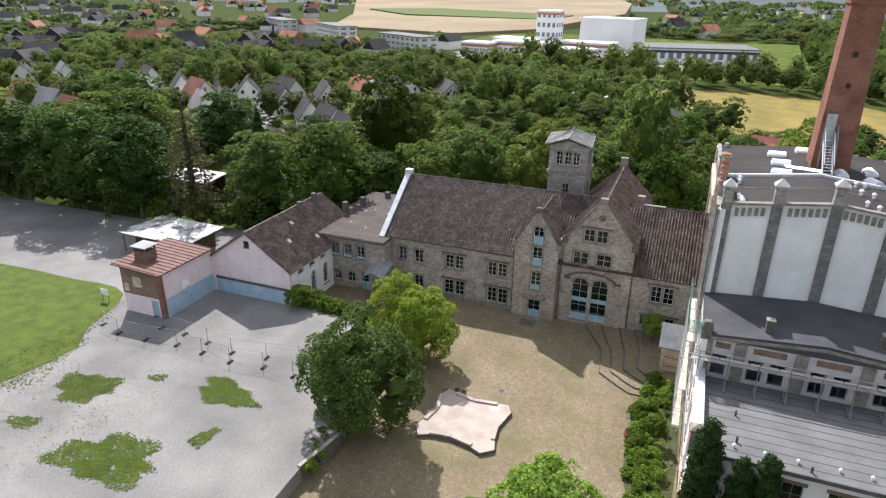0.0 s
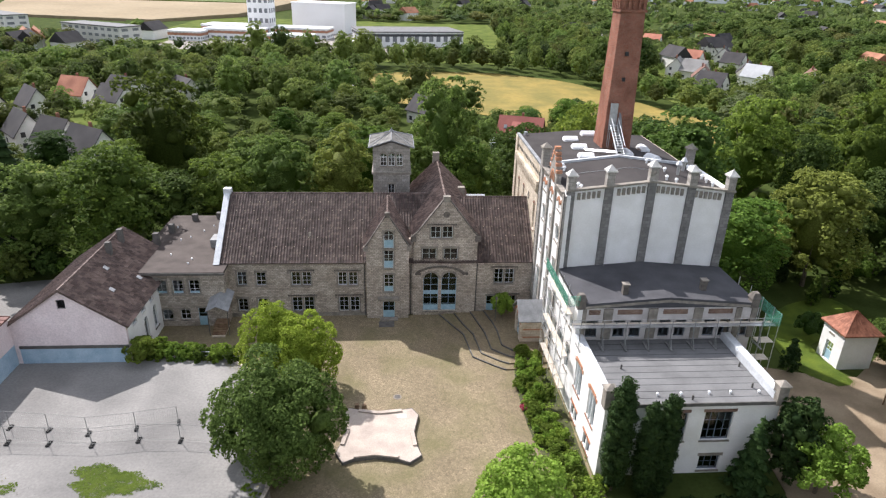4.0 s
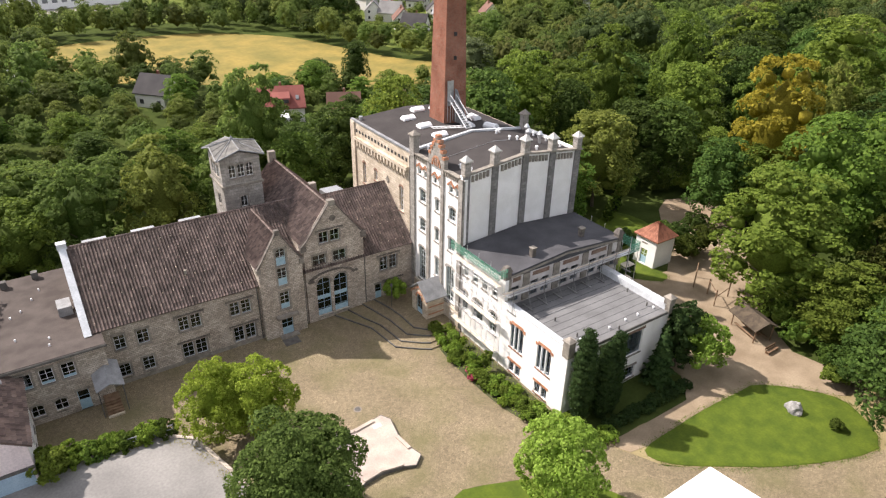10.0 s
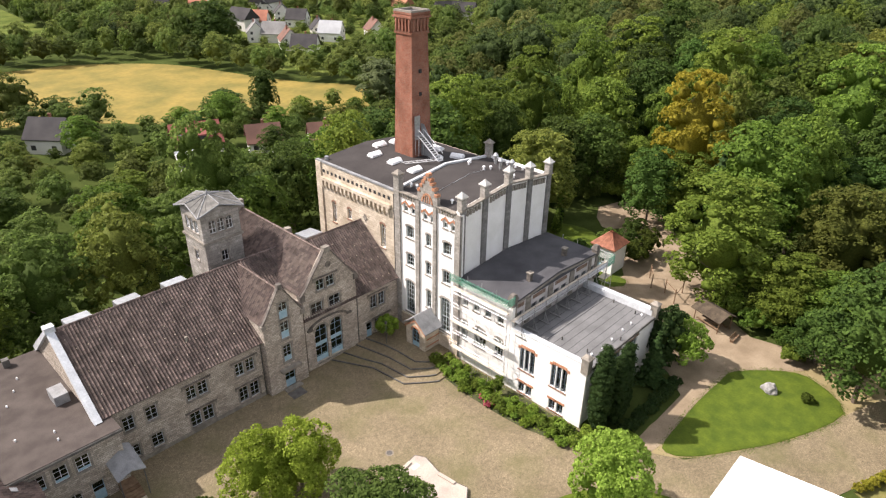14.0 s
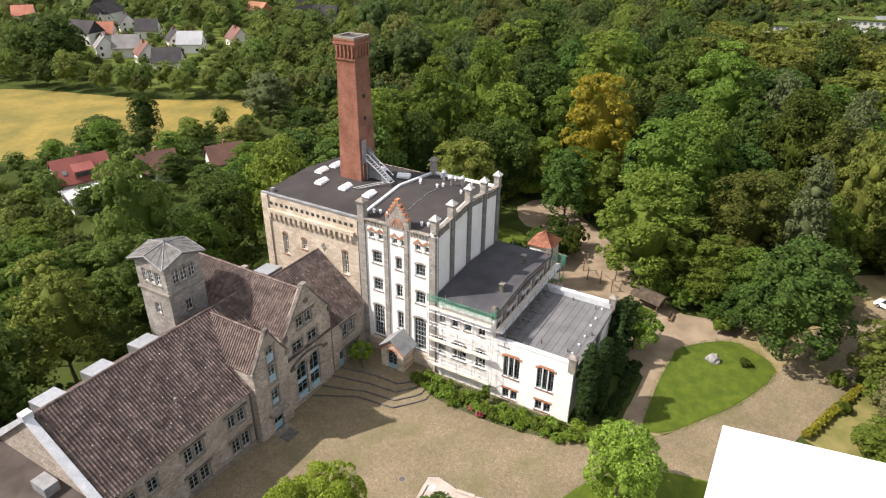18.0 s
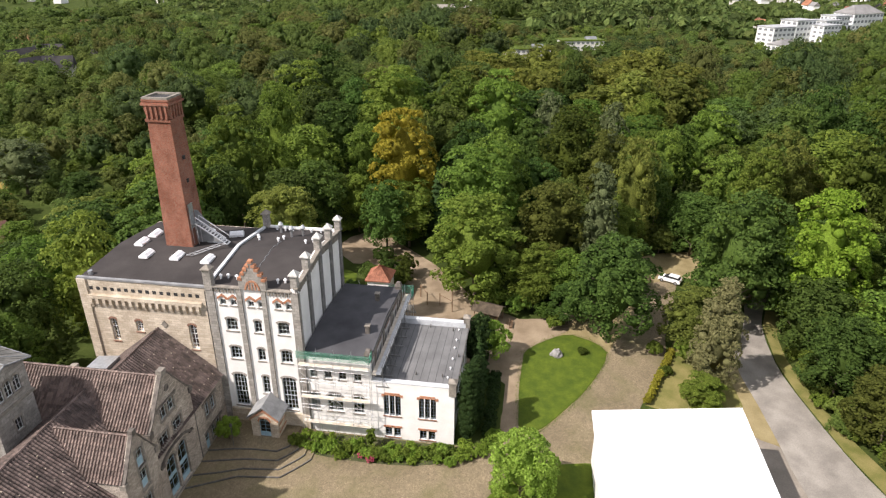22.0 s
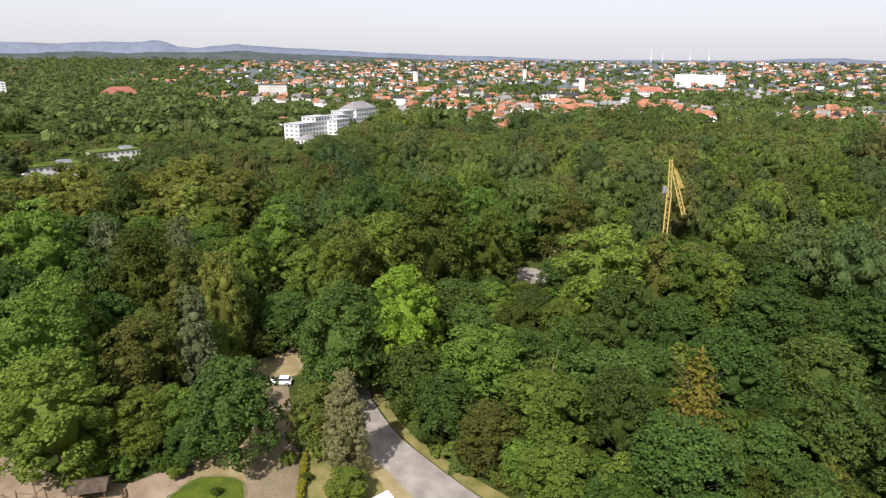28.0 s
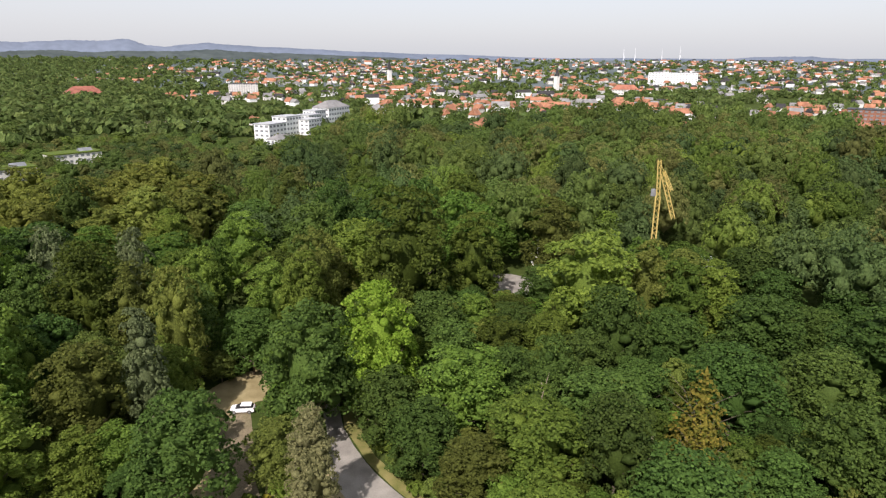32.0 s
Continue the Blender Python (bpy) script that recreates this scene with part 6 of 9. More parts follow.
for i in range(9000):
    a, d = rnd.uniform(0, 2 * math.pi), 150 * math.sqrt(rnd.uniform(0, 1))
    x, y = 5 + d * math.cos(a), -38 + d * math.sin(a)
    k = rnd.random()
    src = light_tree if k < 0.045 else woods[rnd.randrange(6)]
    if -52 < x < 4 and 30 < y < 62:
        src = (grove, grove, light_tree, woods[4])[rnd.randrange(4)]
    # Paler leaf colours here imitate the glow of backlit crowns.
    elif -56 < x < 4 and 16 < y < 30:
        src = (grove, woods[1], woods[0], grove)[rnd.randrange(4)]
    # Darker leaf colours stand in for the shadowed side behind the stone block.
    if -4 < x < 34 and 16 < y < 62:
        src = (woods[3], woods[5], woods[3], woods[2])[int(x * 7 + y * 3) % 4]
    if y < -86 and x < 30 and rnd.random() < 0.85:
        src = woods[rnd.choice((3, 5))]
    s = rnd.uniform(1.15, 2.0) if math.hypot(x - 12, y + 40) > 85 else rnd.uniform(0.85, 1.6)
    if x < -60 and y < 8 or y < -105 and x < -42 or x < -42 and y < -62 or not free(x, y, 3.6) or any(inside((x + u, y + v), k) for k in (ROAD, VERGE2) for u, v in ((0, 0), (0, 2.5), (1.5, 1), (-1.5, 1))):
        continue
    if any((x - u) ** 2 + (y - v) ** 2 < ((q + 5.1 * s) * 0.8) ** 2 for u, v, q in spots):
        continue
    spots.append((x, y, 5.1 * s))
    h = rnd.uniform(15, 22)
    if x < -60:
        h = rnd.uniform(12, 17) if y < 36 else rnd.uniform(6, 10)
    elif y > 52:
        h = rnd.uniform(6, 9)
    elif y > 40:
        h = rnd.uniform(11, 15)
    elif y > 18:
        h = rnd.uniform(20, 26)
    elif x > 60:
        h = rnd.uniform(18, 27)
    if y < -86 and x < 30:
        h *= 0.9
    h *= (0.72 + 0.2 * s) * rnd.uniform(0.76, 1.28)
    wild.append((math.hypot(x - 12, y + 40), src, x, y, s, h / 19, rnd.uniform(0, 360)))
for i in range(9000):
    x, y = rnd.uniform(-42, 84), rnd.uniform(-140, -56)
    if y > -84 and x < 36 or not free(x, y, 2.2) or any(inside((x + u, y + v), k) for k in (ROAD, VERGE2) for u, v in ((0, 0), (0, 2), (1.2, 1), (-1.2, 1))):
        continue
    if any((x - u) ** 2 + (y - v) ** 2 < (q * 0.85 + 1.0) ** 2 for u, v, q in spots):
        continue
    spots.append((x, y, 3.2))
    wild.append((math.hypot(x - 12, y + 40), woods[rnd.randrange(6)], x, y, rnd.uniform(0.55, 0.75), rnd.uniform(6, 10) / 19, rnd.uniform(0, 360)))
# lower growth before the clearing and the building site, which lie open to the north-west
OPEN = [(80, -149.5, 4.0), (75.7, -190, 3.0), (52.3, -183, 2.5), (55, -203, 3.0), (126, -202, 3.5)]
def cap(x, y):
    best = 99.0
    for u, v, half in OPEN:
        along = Vector((-54 - u, -40 - v))
        far = along.length
        along /= far
        run, side = (x - u) * along.x + (y - v) * along.y, abs((x - u) * along.y - (y - v) * along.x)
        if side < half and -6 < run < 70:
            best = min(best, max(run, 0) * 61 / far * 0.85 - 1.0)
    return best
kept = []
for d, src, x, y, s, sz, turn in wild:
    top = cap(x, y)
    top = max(top, 3.0)
    kept.append((d, src, x, y, min(s, max(0.35, top / 9), max(0.5, sz * 19 * 0.085)), min(sz, top / 19), turn))
wild = kept
wild.sort(key=lambda q: q[0])
deep_woods = thing("deep_woods", "broad-leaved trees deeper in the wood round the site", "woods", kind="stuff")
for k, (d, src, x, y, s, sz, turn) in enumerate(wild):
    if k < 200:
        if k < 34 and src in woods:
            src = FINE[woods.index(src) % 3]
        place(src, x, y, 0, s, sz, turn)
    else:
        o = next(q for q in src.children if q.name.startswith("crown")).copy()
        scene.collection.objects.link(o)
        o.parent = deep_woods
        o.matrix_basis = pose(x, y, 0, 0, 0, turn) @ Matrix.Diagonal((s, s, sz, 1))
        o["kind"] = "stuff"

# woods farther off, in patches
woods_far = thing("far_woods", "continuous mixed woodland covering the hills round the town", "woods", kind="stuff")
def woods_patch(seed, n, cards, card, size, lobes_n, h0=11, h1=24, low=-0.35, gap=130, sub=0, wide=(6.3, 9.2)):
    """A square of woodland: each crown keeps one leaf colour."""
    rg = random.Random(seed)
    verts, faces, kinds, pts = [], [], [], []
    for i in range(4000):
        p = (rg.uniform(-size, size), rg.uniform(-size, size))
        if len(pts) < n and all((p[0] - q[0]) ** 2 + (p[1] - q[1]) ** 2 > gap for q in pts):
            pts.append(p)
    for j, (x, y) in enumerate(pts):
        h, r = rg.uniform(h0, h1), rg.uniform(*wide)
        v, f = crown_data(seed * 50 + j, r, max(h * 0.12, h - 1.9 * r), h, lobes_n, cards, card, low=low, spread=(0.28, 0.5), offset=(x, y, 0), fill=0.62, jitter=0.45, sub=sub)
        k = len(verts)
        verts += v
        faces += [tuple(i + k for i in q) for q in f]
        kinds += [rg.choice((0, 0, 1, 1, 1, 2, 2, 3))] * len(f)
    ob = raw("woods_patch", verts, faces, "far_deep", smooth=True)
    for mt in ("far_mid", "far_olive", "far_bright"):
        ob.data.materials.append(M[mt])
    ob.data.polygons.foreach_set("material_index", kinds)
    return ob
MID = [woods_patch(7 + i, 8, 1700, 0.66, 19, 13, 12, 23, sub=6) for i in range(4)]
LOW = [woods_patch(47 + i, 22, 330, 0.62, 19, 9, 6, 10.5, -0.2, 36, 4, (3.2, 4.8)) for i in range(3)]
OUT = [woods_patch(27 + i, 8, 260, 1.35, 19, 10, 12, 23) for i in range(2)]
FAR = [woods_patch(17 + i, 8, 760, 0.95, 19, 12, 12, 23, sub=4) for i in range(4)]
GAPS = [[(-300, 56), (-76, 56), (-76, 150), (-300, 150)], [(-60, 62), (90, 62), (90, 120), (-60, 180)], [(90, 140), (245, 140), (245, 300), (90, 380)], [(-170, 262), (45, 255), (60, 500), (-170, 510)], [(-345, 440), (-130, 430), (-90, 720), (-410, 720)], [(-360, 320), (-180, 300), (-180, 420), (-360, 420)], [(400, -330), (620, -330), (620, -180), (400, -180)], [(366, -74), (400, -74), (400, -52), (366, -52)], [(322, -40), (352, -40), (352, -20), (322, -20)], [(365, -360), (520, -360), (520, -520), (365, -440)], [(148, -76), (190, -76), (190, -26), (148, -26)]]
VILLAGE = [(-256, 110, 30), (-243, 118, 40), (-212, 78, 60), (-188, 68, 60), (-170, 60, 60), (-194, 109, 15), (-179, 113, 30), (-164, 105, 40), (-152, 116, 10), (-131, 103, 40), (-108, 86, 20), (-122, 119, 15), (-144, 84, 25), (-128, 75, 25), (-97, 79, 30), (-86, 70, 35), (-138, 120, 40), (-226, 96, 50), (-205, 124, 40), (-172, 128, 30), (-230, 136, 40), (-118, 138, 40)]
MEADOW_HOUSES = [(163, 295, 150, "roof_slate"), (158, 268, 150, "roof_slate"), (151, 243, 35, "roof_slate"), (140, 209, 150, "roof_slate"), (133, 252, 40, "roof_red"), (112, 220, 150, "roof_grey"), (117, 212, 40, "roof_grey"), (112, 193, 155, "roof_brown"), (107, 174, 40, "roof_slate"), (138, 197, 35, "roof_pale"), (158, 189, 155, "roof_brown"), (186, 350, 40, "roof_red"), (93, 368, 40, "roof_slate"), (99, 350, 30, "roof_red"), (110, 343, 25, "roof_slate"), (116, 328, 60, "roof_slate"), (146, 340, 50, "roof_red")]
WOOD_HOUSES = [(-87, 145, 9, 11, 40, "roof_slate"), (-106, 145, 9, 11, 60, "roof_slate"), (-103, 129, 8, 10, 60, "roof_slate"), (-8.5, 117.5, 8, 9, 40, "roof_slate"), (15, 89.5, 9, 11, 72, "roof_brick"), (29, 82, 7, 8, 65, "roof_brown"), (41.3, 72.6, 7, 8.5, 62, "roof_brown")]
TALL = [(-60, 60), (197, 75), (190, 33), (206, 0), (192, -40), (186, -75), (190, -106), (270, -152), (330, -205), (378, -274), (400, -430), (352, -575), (255, -560), (133, -500), (-60, -480)]
for src, d0, d1 in ((MID, 150, 270), (FAR, 270, 430), (OUT, 430, 640)):
    for ix in range(-19, 20):
        for iy in range(-19, 20):
            x, y = ix * 35 + rnd.uniform(-4, 4), iy * 35 + rnd.uniform(-4, 4)
            d = math.hypot(x - 5, y + 38)
            if not d0 - 6 <= d < d1 or (x < -150 and y < 60) or (y < 40 and x < -40) or any(inside((x + u, y + v), g) for g in GAPS for u in (-15, 15) for v in (-15, 15)) or any(inside((x + u, y + v), FIELD) for u in (-14, 14) for v in (-14, 14)):
                continue
            if x < -60 and y > 60 and d > 330 and rnd.random() < 0.45 or y < -60 and d > 560 or d > 470 and y < 100 and rnd.random() < 0.5 or y > 150 and d > 430 and rnd.random() < 0.35:
                continue
            s = rnd.uniform(0.85, 1.2) if x > 105 and 0 < y < 60 + 0.8 * (x - 100) and y < 150 else (0.4 if x < -30 else 0.62) if y > 60 and d < 330 else (0.45 if x < 60 else 0.7) if y > 100 else rnd.uniform(1.0, 1.4) if inside((x, y), TALL) and not (d > 250 and 119 < math.degrees(math.atan2(x + 54, y + 33)) < 129) and not (d > 200 and 104 < math.degrees(math.atan2(x + 54, y + 33)) < 114) else rnd.uniform(0.7, 0.85) if inside((x, y), TALL) else rnd.uniform(0.35, 0.5)
            if s < 0.75 and d < 430:
                o, s = LOW[rnd.randrange(3)].copy(), s / 0.5
            else:
                o = src[rnd.randrange(len(src))].copy()
            scene.collection.objects.link(o)
            o.matrix_basis = pose(x, y, 0, 0, 0, 90 * rnd.randrange(4)) @ Matrix.Diagonal((1, 1, s, 1))
            o.parent = woods_far
            o["kind"] = "stuff"
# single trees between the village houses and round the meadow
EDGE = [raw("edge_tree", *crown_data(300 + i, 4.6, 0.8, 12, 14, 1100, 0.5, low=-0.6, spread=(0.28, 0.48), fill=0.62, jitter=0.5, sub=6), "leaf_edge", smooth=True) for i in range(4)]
BUILT = [(x, y) for x, y, *q in VILLAGE + MEADOW_HOUSES + WOOD_HOUSES]
FRONT = [(x, y) for x, y, *q in VILLAGE + MEADOW_HOUSES] + [(x, y) for x, y, *q in WOOD_HOUSES]
edge_pts = []
for x0, x1, y0, y1, tries in ((-300, -40, 10, 200, 5200), (-64, 6, 84, 190, 1500), (58, 260, 84, 390, 9000), (-62, 82, 48, 112, 2600), (-100, 90, 214, 300, 3000)):
    for i in range(tries):
        x, y = rnd.uniform(x0, x1), rnd.uniform(y0, y1)
        if y < 84 and (x > -88 or y < 60) and math.hypot(x - 5, y + 38) < 146 and not (x > -62 and y > 48) or inside((x, y), FIELD) or y < 20 - 0.12 * (x + 60):
            continue
        if any((x - u) ** 2 + (y - v) ** 2 < 81 for u, v in BUILT) or any((x - u) ** 2 + (y - v) ** 2 < 54 for u, v in edge_pts):
            continue
        edge_pts.append((x, y))
        o = EDGE[rnd.randrange(4)].copy()
        scene.collection.objects.link(o)
        s = rnd.uniform(0.7, 1.25)
        tall = rnd.uniform(0.6, 1.1)
        if any(abs(x - u + (0.45 * (v - y) if u > 60 else 0)) < 8 and -24 < y - v < 0 for u, v in FRONT):
            s, tall = s * 0.5, 0.7
        elif -64 < x < 90 and 46 < y < 118:
            s, tall = rnd.uniform(0.55, 0.75), rnd.uniform(0.75, 1.0)
        elif y > 246 and x < 50:
            s, tall = s * 0.6, rnd.uniform(0.4, 0.6)
        elif y > 214 and x < 100:
            tall = rnd.uniform(0.8, 1.35)
        elif x > 58 and y > 0.9 * x + 40 and y > 146 and min((x - u) ** 2 + (y - v) ** 2 for u, v in FRONT) < 900:
            s, tall = s * 0.6, rnd.uniform(0.7, 1.0)
        elif x > 58:
            s, tall = s * 0.95, rnd.uniform(0.75, 1.05)
        o.matrix_basis = pose(x, y, 0, 0, 0, rnd.uniform(0, 360)) @ Matrix.Diagonal((s, s, s * tall, 1))
        o.parent = woods_far
        o["kind"] = "stuff"
for o in MID + FAR + OUT + EDGE + LOW:
    bpy.data.objects.remove(o)
for o in (*woods, *FINE, light_tree, gold_tree, spruce, grey_spruce, grey_tree, silver_spruce, bronze_tree, grove, larch, olive_tree, vivid_tree):
    for q in (*o.children, o):
        bpy.data.objects.remove(q)

def bare_tree(label, x, y, h, seed):
    """A dead trunk with broken side branches."""
    t = thing("dead_tree", label, "tree", "dead trees", at=(x, y, 0))
    rq = random.Random(seed)
    bm = bmesh.new()
    pts = [Vector((rq.uniform(-0.25, 0.25) * k, rq.uniform(-0.25, 0.25) * k, -0.3 + (h + 0.3) * k / 5)) for k in range(6)]
    for k in range(5):
        add_tube(bm, pts[k], pts[k + 1], 0.24 * (1 - k / 5.6), 7, 0.24 * (1 - (k + 1) / 5.6))
    part("trunk", bm, "bark_pale", t)
    for k in range(16):
        z = h * rq.uniform(0.3, 0.97)
        w, l_ = rq.uniform(0, 6.28), rq.uniform(0.8, 2.4) * (1.25 - z / h)
        c_ = pts[min(4, int(z / h * 5))]
        a_ = Vector((c_.x, c_.y, z))
        b_ = a_ + Vector((math.cos(w) * l_, math.sin(w) * l_, l_ * rq.uniform(-0.2, 0.7)))
        bm = bmesh.new()
        add_tube(bm, a_, b_, 0.06, 5, 0.02)
        add_tube(bm, (a_ + b_) / 2, (a_ + b_) / 2 + Vector((math.cos(w + 0.8), math.sin(w + 0.8), 0.4)) * l_ * 0.5, 0.03, 4, 0.012)
        part("branch", bm, "bark_pale", t)
    return t
M["bark_pale"] = material("pale_dead_wood", (0.20, 0.16, 0.11), (0.32, 0.27, 0.20), 3.0, fine=25, bump=0.4)
bare_tree("bare dead trunk with short broken branches", 7.6, -98.2, 17.5, 5)
bare_tree("bare dead trunk with short broken branches", 8.8, -97.4, 14, 8)
bare_tree("thin bare leaning trunk at the wood's edge", -5.6, -104.5, 13, 13)

# building site by the crane
def site_cabin(label, x, y, turn, w, d, h, mat):
    t = thing("site_cabin", label, "cabin", "site cabins", at=(x, y, 0))
    t.rotation_euler = (0, 0, radians(turn))
    part("body", box(-w / 2, w / 2, -d / 2, d / 2, 0.15, h), mat, t)
    part("roof", box(-w / 2 - 0.1, w / 2 + 0.1, -d / 2 - 0.1, d / 2 + 0.1, h, h + 0.14), "capping", t)
    for k in (-1, 1):
        part("skid", box(-w / 2, w / 2, k * d * 0.35 - 0.1, k * d * 0.35 + 0.1, 0, 0.15), "kerb", t)
        part("window", box(k * w * 0.25 - 0.5, k * w * 0.25 + 0.5, -d / 2 - 0.03, -d / 2, h * 0.45, h * 0.8), "far_window", t)
    return t
slab("site_ground", [(48, -176), (70, -180), (84, -190), (74, -206), (50, -210), (44, -190)], -0.3, 0.02, "gravel", "pale gravel of the building site in the wood", "pavement", 2)
site_cabin("white site cabin on the building site", 75.5, -189.5, 40, 6.0, 2.5, 2.7, "white_metal")
site_cabin("white site cabin on the building site", 52.5, -182.5, 20, 6.0, 2.5, 5.2, "white_metal")
site_cabin("pale grey site cabin on the building site", 56, -202, 60, 6.0, 2.5, 5.0, "render_white")
site_cabin("rust-red site cabin under the trees", 125, -201, 55, 8.0, 3.5, 7.0, "brick_orange")

# small thujas on the lawn behind the hut
for i, (x, y, r, h) in enumerate(((42.0, 2.2, 0.75, 3.6), (46.1, 4.0, 0.8, 4.6), (40.6, 8.6, 0.9, 4.4))):
    tree("slim dark green conical thuja on the lawn", crown_data(390 + i, r, 0.05, h, 40, 2200, 0.16, low=-0.98, spread=(0.34, 0.5), pear=0.55, fill=0.8, jitter=0.7), "leaf_dark", 0.06, 1, h * 0.7, group="lawn thujas", limbs=0, at=(x, y, 0.0))
# trees in the courtyard and beside the annex
tree("large dense green tree at the courtyard's edge", crown_data(61, 5.7, 0.7, 11.2, 32, 17000, 0.27, low=-0.8, spread=(0.24, 0.38), fill=0.62, jitter=0.6, sub=10), "leaf_court", 0.35, 4, 10, at=(-28.9, -28.6, 0.0))
tree("light green young tree beside the courtyard", crown_data(62, 3.9, 0.5, 8.6, 26, 15000, 0.22, low=-0.9, spread=(0.28, 0.44), fill=0.42, jitter=0.7, sub=9), "leaf_yellow", 0.2, 3, 8, at=(-28.3, -15.8, 0.0))
tree("thin feathery light green tree", crown_data(63, 3.5, 0.6, 9.3, 30, 11000, 0.22, low=-0.95, spread=(0.24, 0.42), fill=0.35, jitter=0.8, pear=0.25, sub=9), "leaf_yellow", 0.14, 4, 9, limbs=9, at=(-32.0, -14.2, 0.0))
tree("round light green broad-leaved tree on the small lawn", crown_data(64, 3.9, 1.6, 10.4, 30, 7600, 0.3, low=-0.85, spread=(0.24, 0.4), fill=0.5, jitter=0.6, sub=8, pear=0.15), "leaf_fresh", 0.2, 3, 9, at=(-8.9, -39.6, 0.0))
tree("small spreading light green tree by the annex", crown_data(65, 3.5, 0.9, 6.8, 24, 5200, 0.3, low=-0.8, spread=(0.2, 0.36), fill=0.45, jitter=0.75, sub=8), "leaf_fresh", 0.18, 2, 6, at=(19.6, -33.6, 0.0))
for x, y, r, h in ((1.0, -32.3, 1.3, 12.0), (3.5, -33.0, 1.2, 10.0), (5.0, -32.9, 1.15, 10.9)):
    tree("slender dark green columnar yew against the annex", crown_data(int(70 + x), r * 1.12, 0.05, h, 90, 7000, 0.17, low=-0.98, spread=(0.36, 0.5), pear=0.1, fill=0.86, jitter=0.7), "leaf_dark", 0.15, 2, h * 0.8, group="columnar yews", limbs=0, at=(x, y, 0.0))
tree("dark bushy yew at the annex corner", crown_data(78, 2.4, 0.2, 9.5, 40, 5200, 0.26, low=-0.9, spread=(0.26, 0.42), fill=0.8, jitter=0.7, sub=4), "leaf_dark", 0.2, 3, 8, at=(17.6, -31.9, 0.0))
tree("young blue-green fir in front of the annex wall", conifer_data(79, 2.1, 8.2, 13, 1500, 0.5), "leaf_dark", 0.12, 6, 8, limbs=0, at=(13.6, -32.6, 0.0))
tree("small round yellowish green tree in the raised corner", crown_data(80, 1.75, 0.7, 3.7, 26, 1500, 0.2, low=-0.7, spread=(0.2, 0.34)), "hedge", 0.07, 1, 3, at=(-4.3, -1.9, 0.45))
def bush(label, x, y, z, r, h, leaf="hedge", seed=0, cards=420, card=0.26, group="border shrubs", name="shrub"):
    o = raw(name, *crown_data(100 + seed, r, 0.0, h, 12, int(cards * 1.7), card * 0.85, low=-0.3, spread=(0.28, 0.48), fill=0.62, jitter=0.75, sub=4), leaf, smooth=True)
    o.location = (x, y, z)
    return tagged(o, label, "shrub", group)
rb = random.Random(9)
for i in range(66):
    y = -10.8 - i * 0.315
    x = -1.5 - 2.7 * rb.random() - (0.3 if 12 < i < 52 else 0)
    lf = rb.choice(["hedge", "leaf_fresh", "leaf_light", "leaf_fresh", "hedge", "leaf_light"])
    bush({"hedge": "yellow-green border shrub", "leaf": "dark green border shrub", "leaf_light": "light green border shrub", "leaf_fresh": "bright green border shrub", "hedge_yellow": "yellow-leaved border shrub"}[lf] + " in the flower bed", x, y, 0.0, rb.uniform(0.42, 0.95), rb.uniform(0.4, 1.6), lf, i, 380, 0.2)
bush("pink flowering border shrub in the flower bed", -4.4, -20.8, 0, 0.75, 0.9, "flower", 50)
bush("pink flowering border shrub in the flower bed", -4.1, -19.4, 0, 0.5, 0.7, "flower", 51)
bush("tall slim green shrub against the scaffold", -2.2, -20.2, 0, 0.8, 2.9, "leaf_light", 52, 700)
bush("clipped green bush beside the porch", -3.1, -10.3, 0.1, 0.95, 1.3, "leaf_light", 53)
for i, (x, y) in enumerate([(-0.6, -32.2), (-1.2, -34.2), (0.2, -35.4), (1.9, -35.9), (-2.4, -32.3)]):
    bush("low bright green ground shrub at the annex corner", x, y, 0, 1.2, 0.95, "hedge", 60 + i)
for i in range(11):
    bush("dark low hedge along the annex path", 3 + i * 1.25, -34.9 - 0.1 * (i % 3), 0, 0.95, 0.8, "leaf_dark", 70 + i, 260, group="annex hedge")
for i in range(14):
    x, y = 12.4 + i * 1.02, -56.9 - i * 0.42
    bush("yellow-leaved clipped hedge plant", x, y, 0, 0.62, 1.1, "hedge_yellow", 90 + i, 300, group="yellow hedge")
bush("dark round shrub standing in the lawn", 23.9, -48.4, 0.03, 0.75, 1.0, "leaf", 110, group="lawn shrubs")
for i in range(11):
    x = -48.6 + i * 1.15
    bush("dense green hedge along the yard wall", x, -10.6 - 0.12 * i, 0.3, 1.5, (2.9 if i < 4 else 2.3) + 0.5 * math.sin(i * 2.2), "leaf" if i % 3 else "hedge", 120 + i, 700, 0.3, group="yard hedge")
bush("overgrown shrub against the sports hall corner", -46.8, -12.4, 1.0, 1.7, 3.4, "leaf", 140, 1100, 0.34)
for i in range(7):
    bush("green shrub on the kerb of the yard", -30.0 - 0.2 * i, -36.5 + i * 1.7 - (6 if i > 4 else 0), 0.4, 0.7, 1.2, "hedge", 150 + i, group="kerb shrubs")
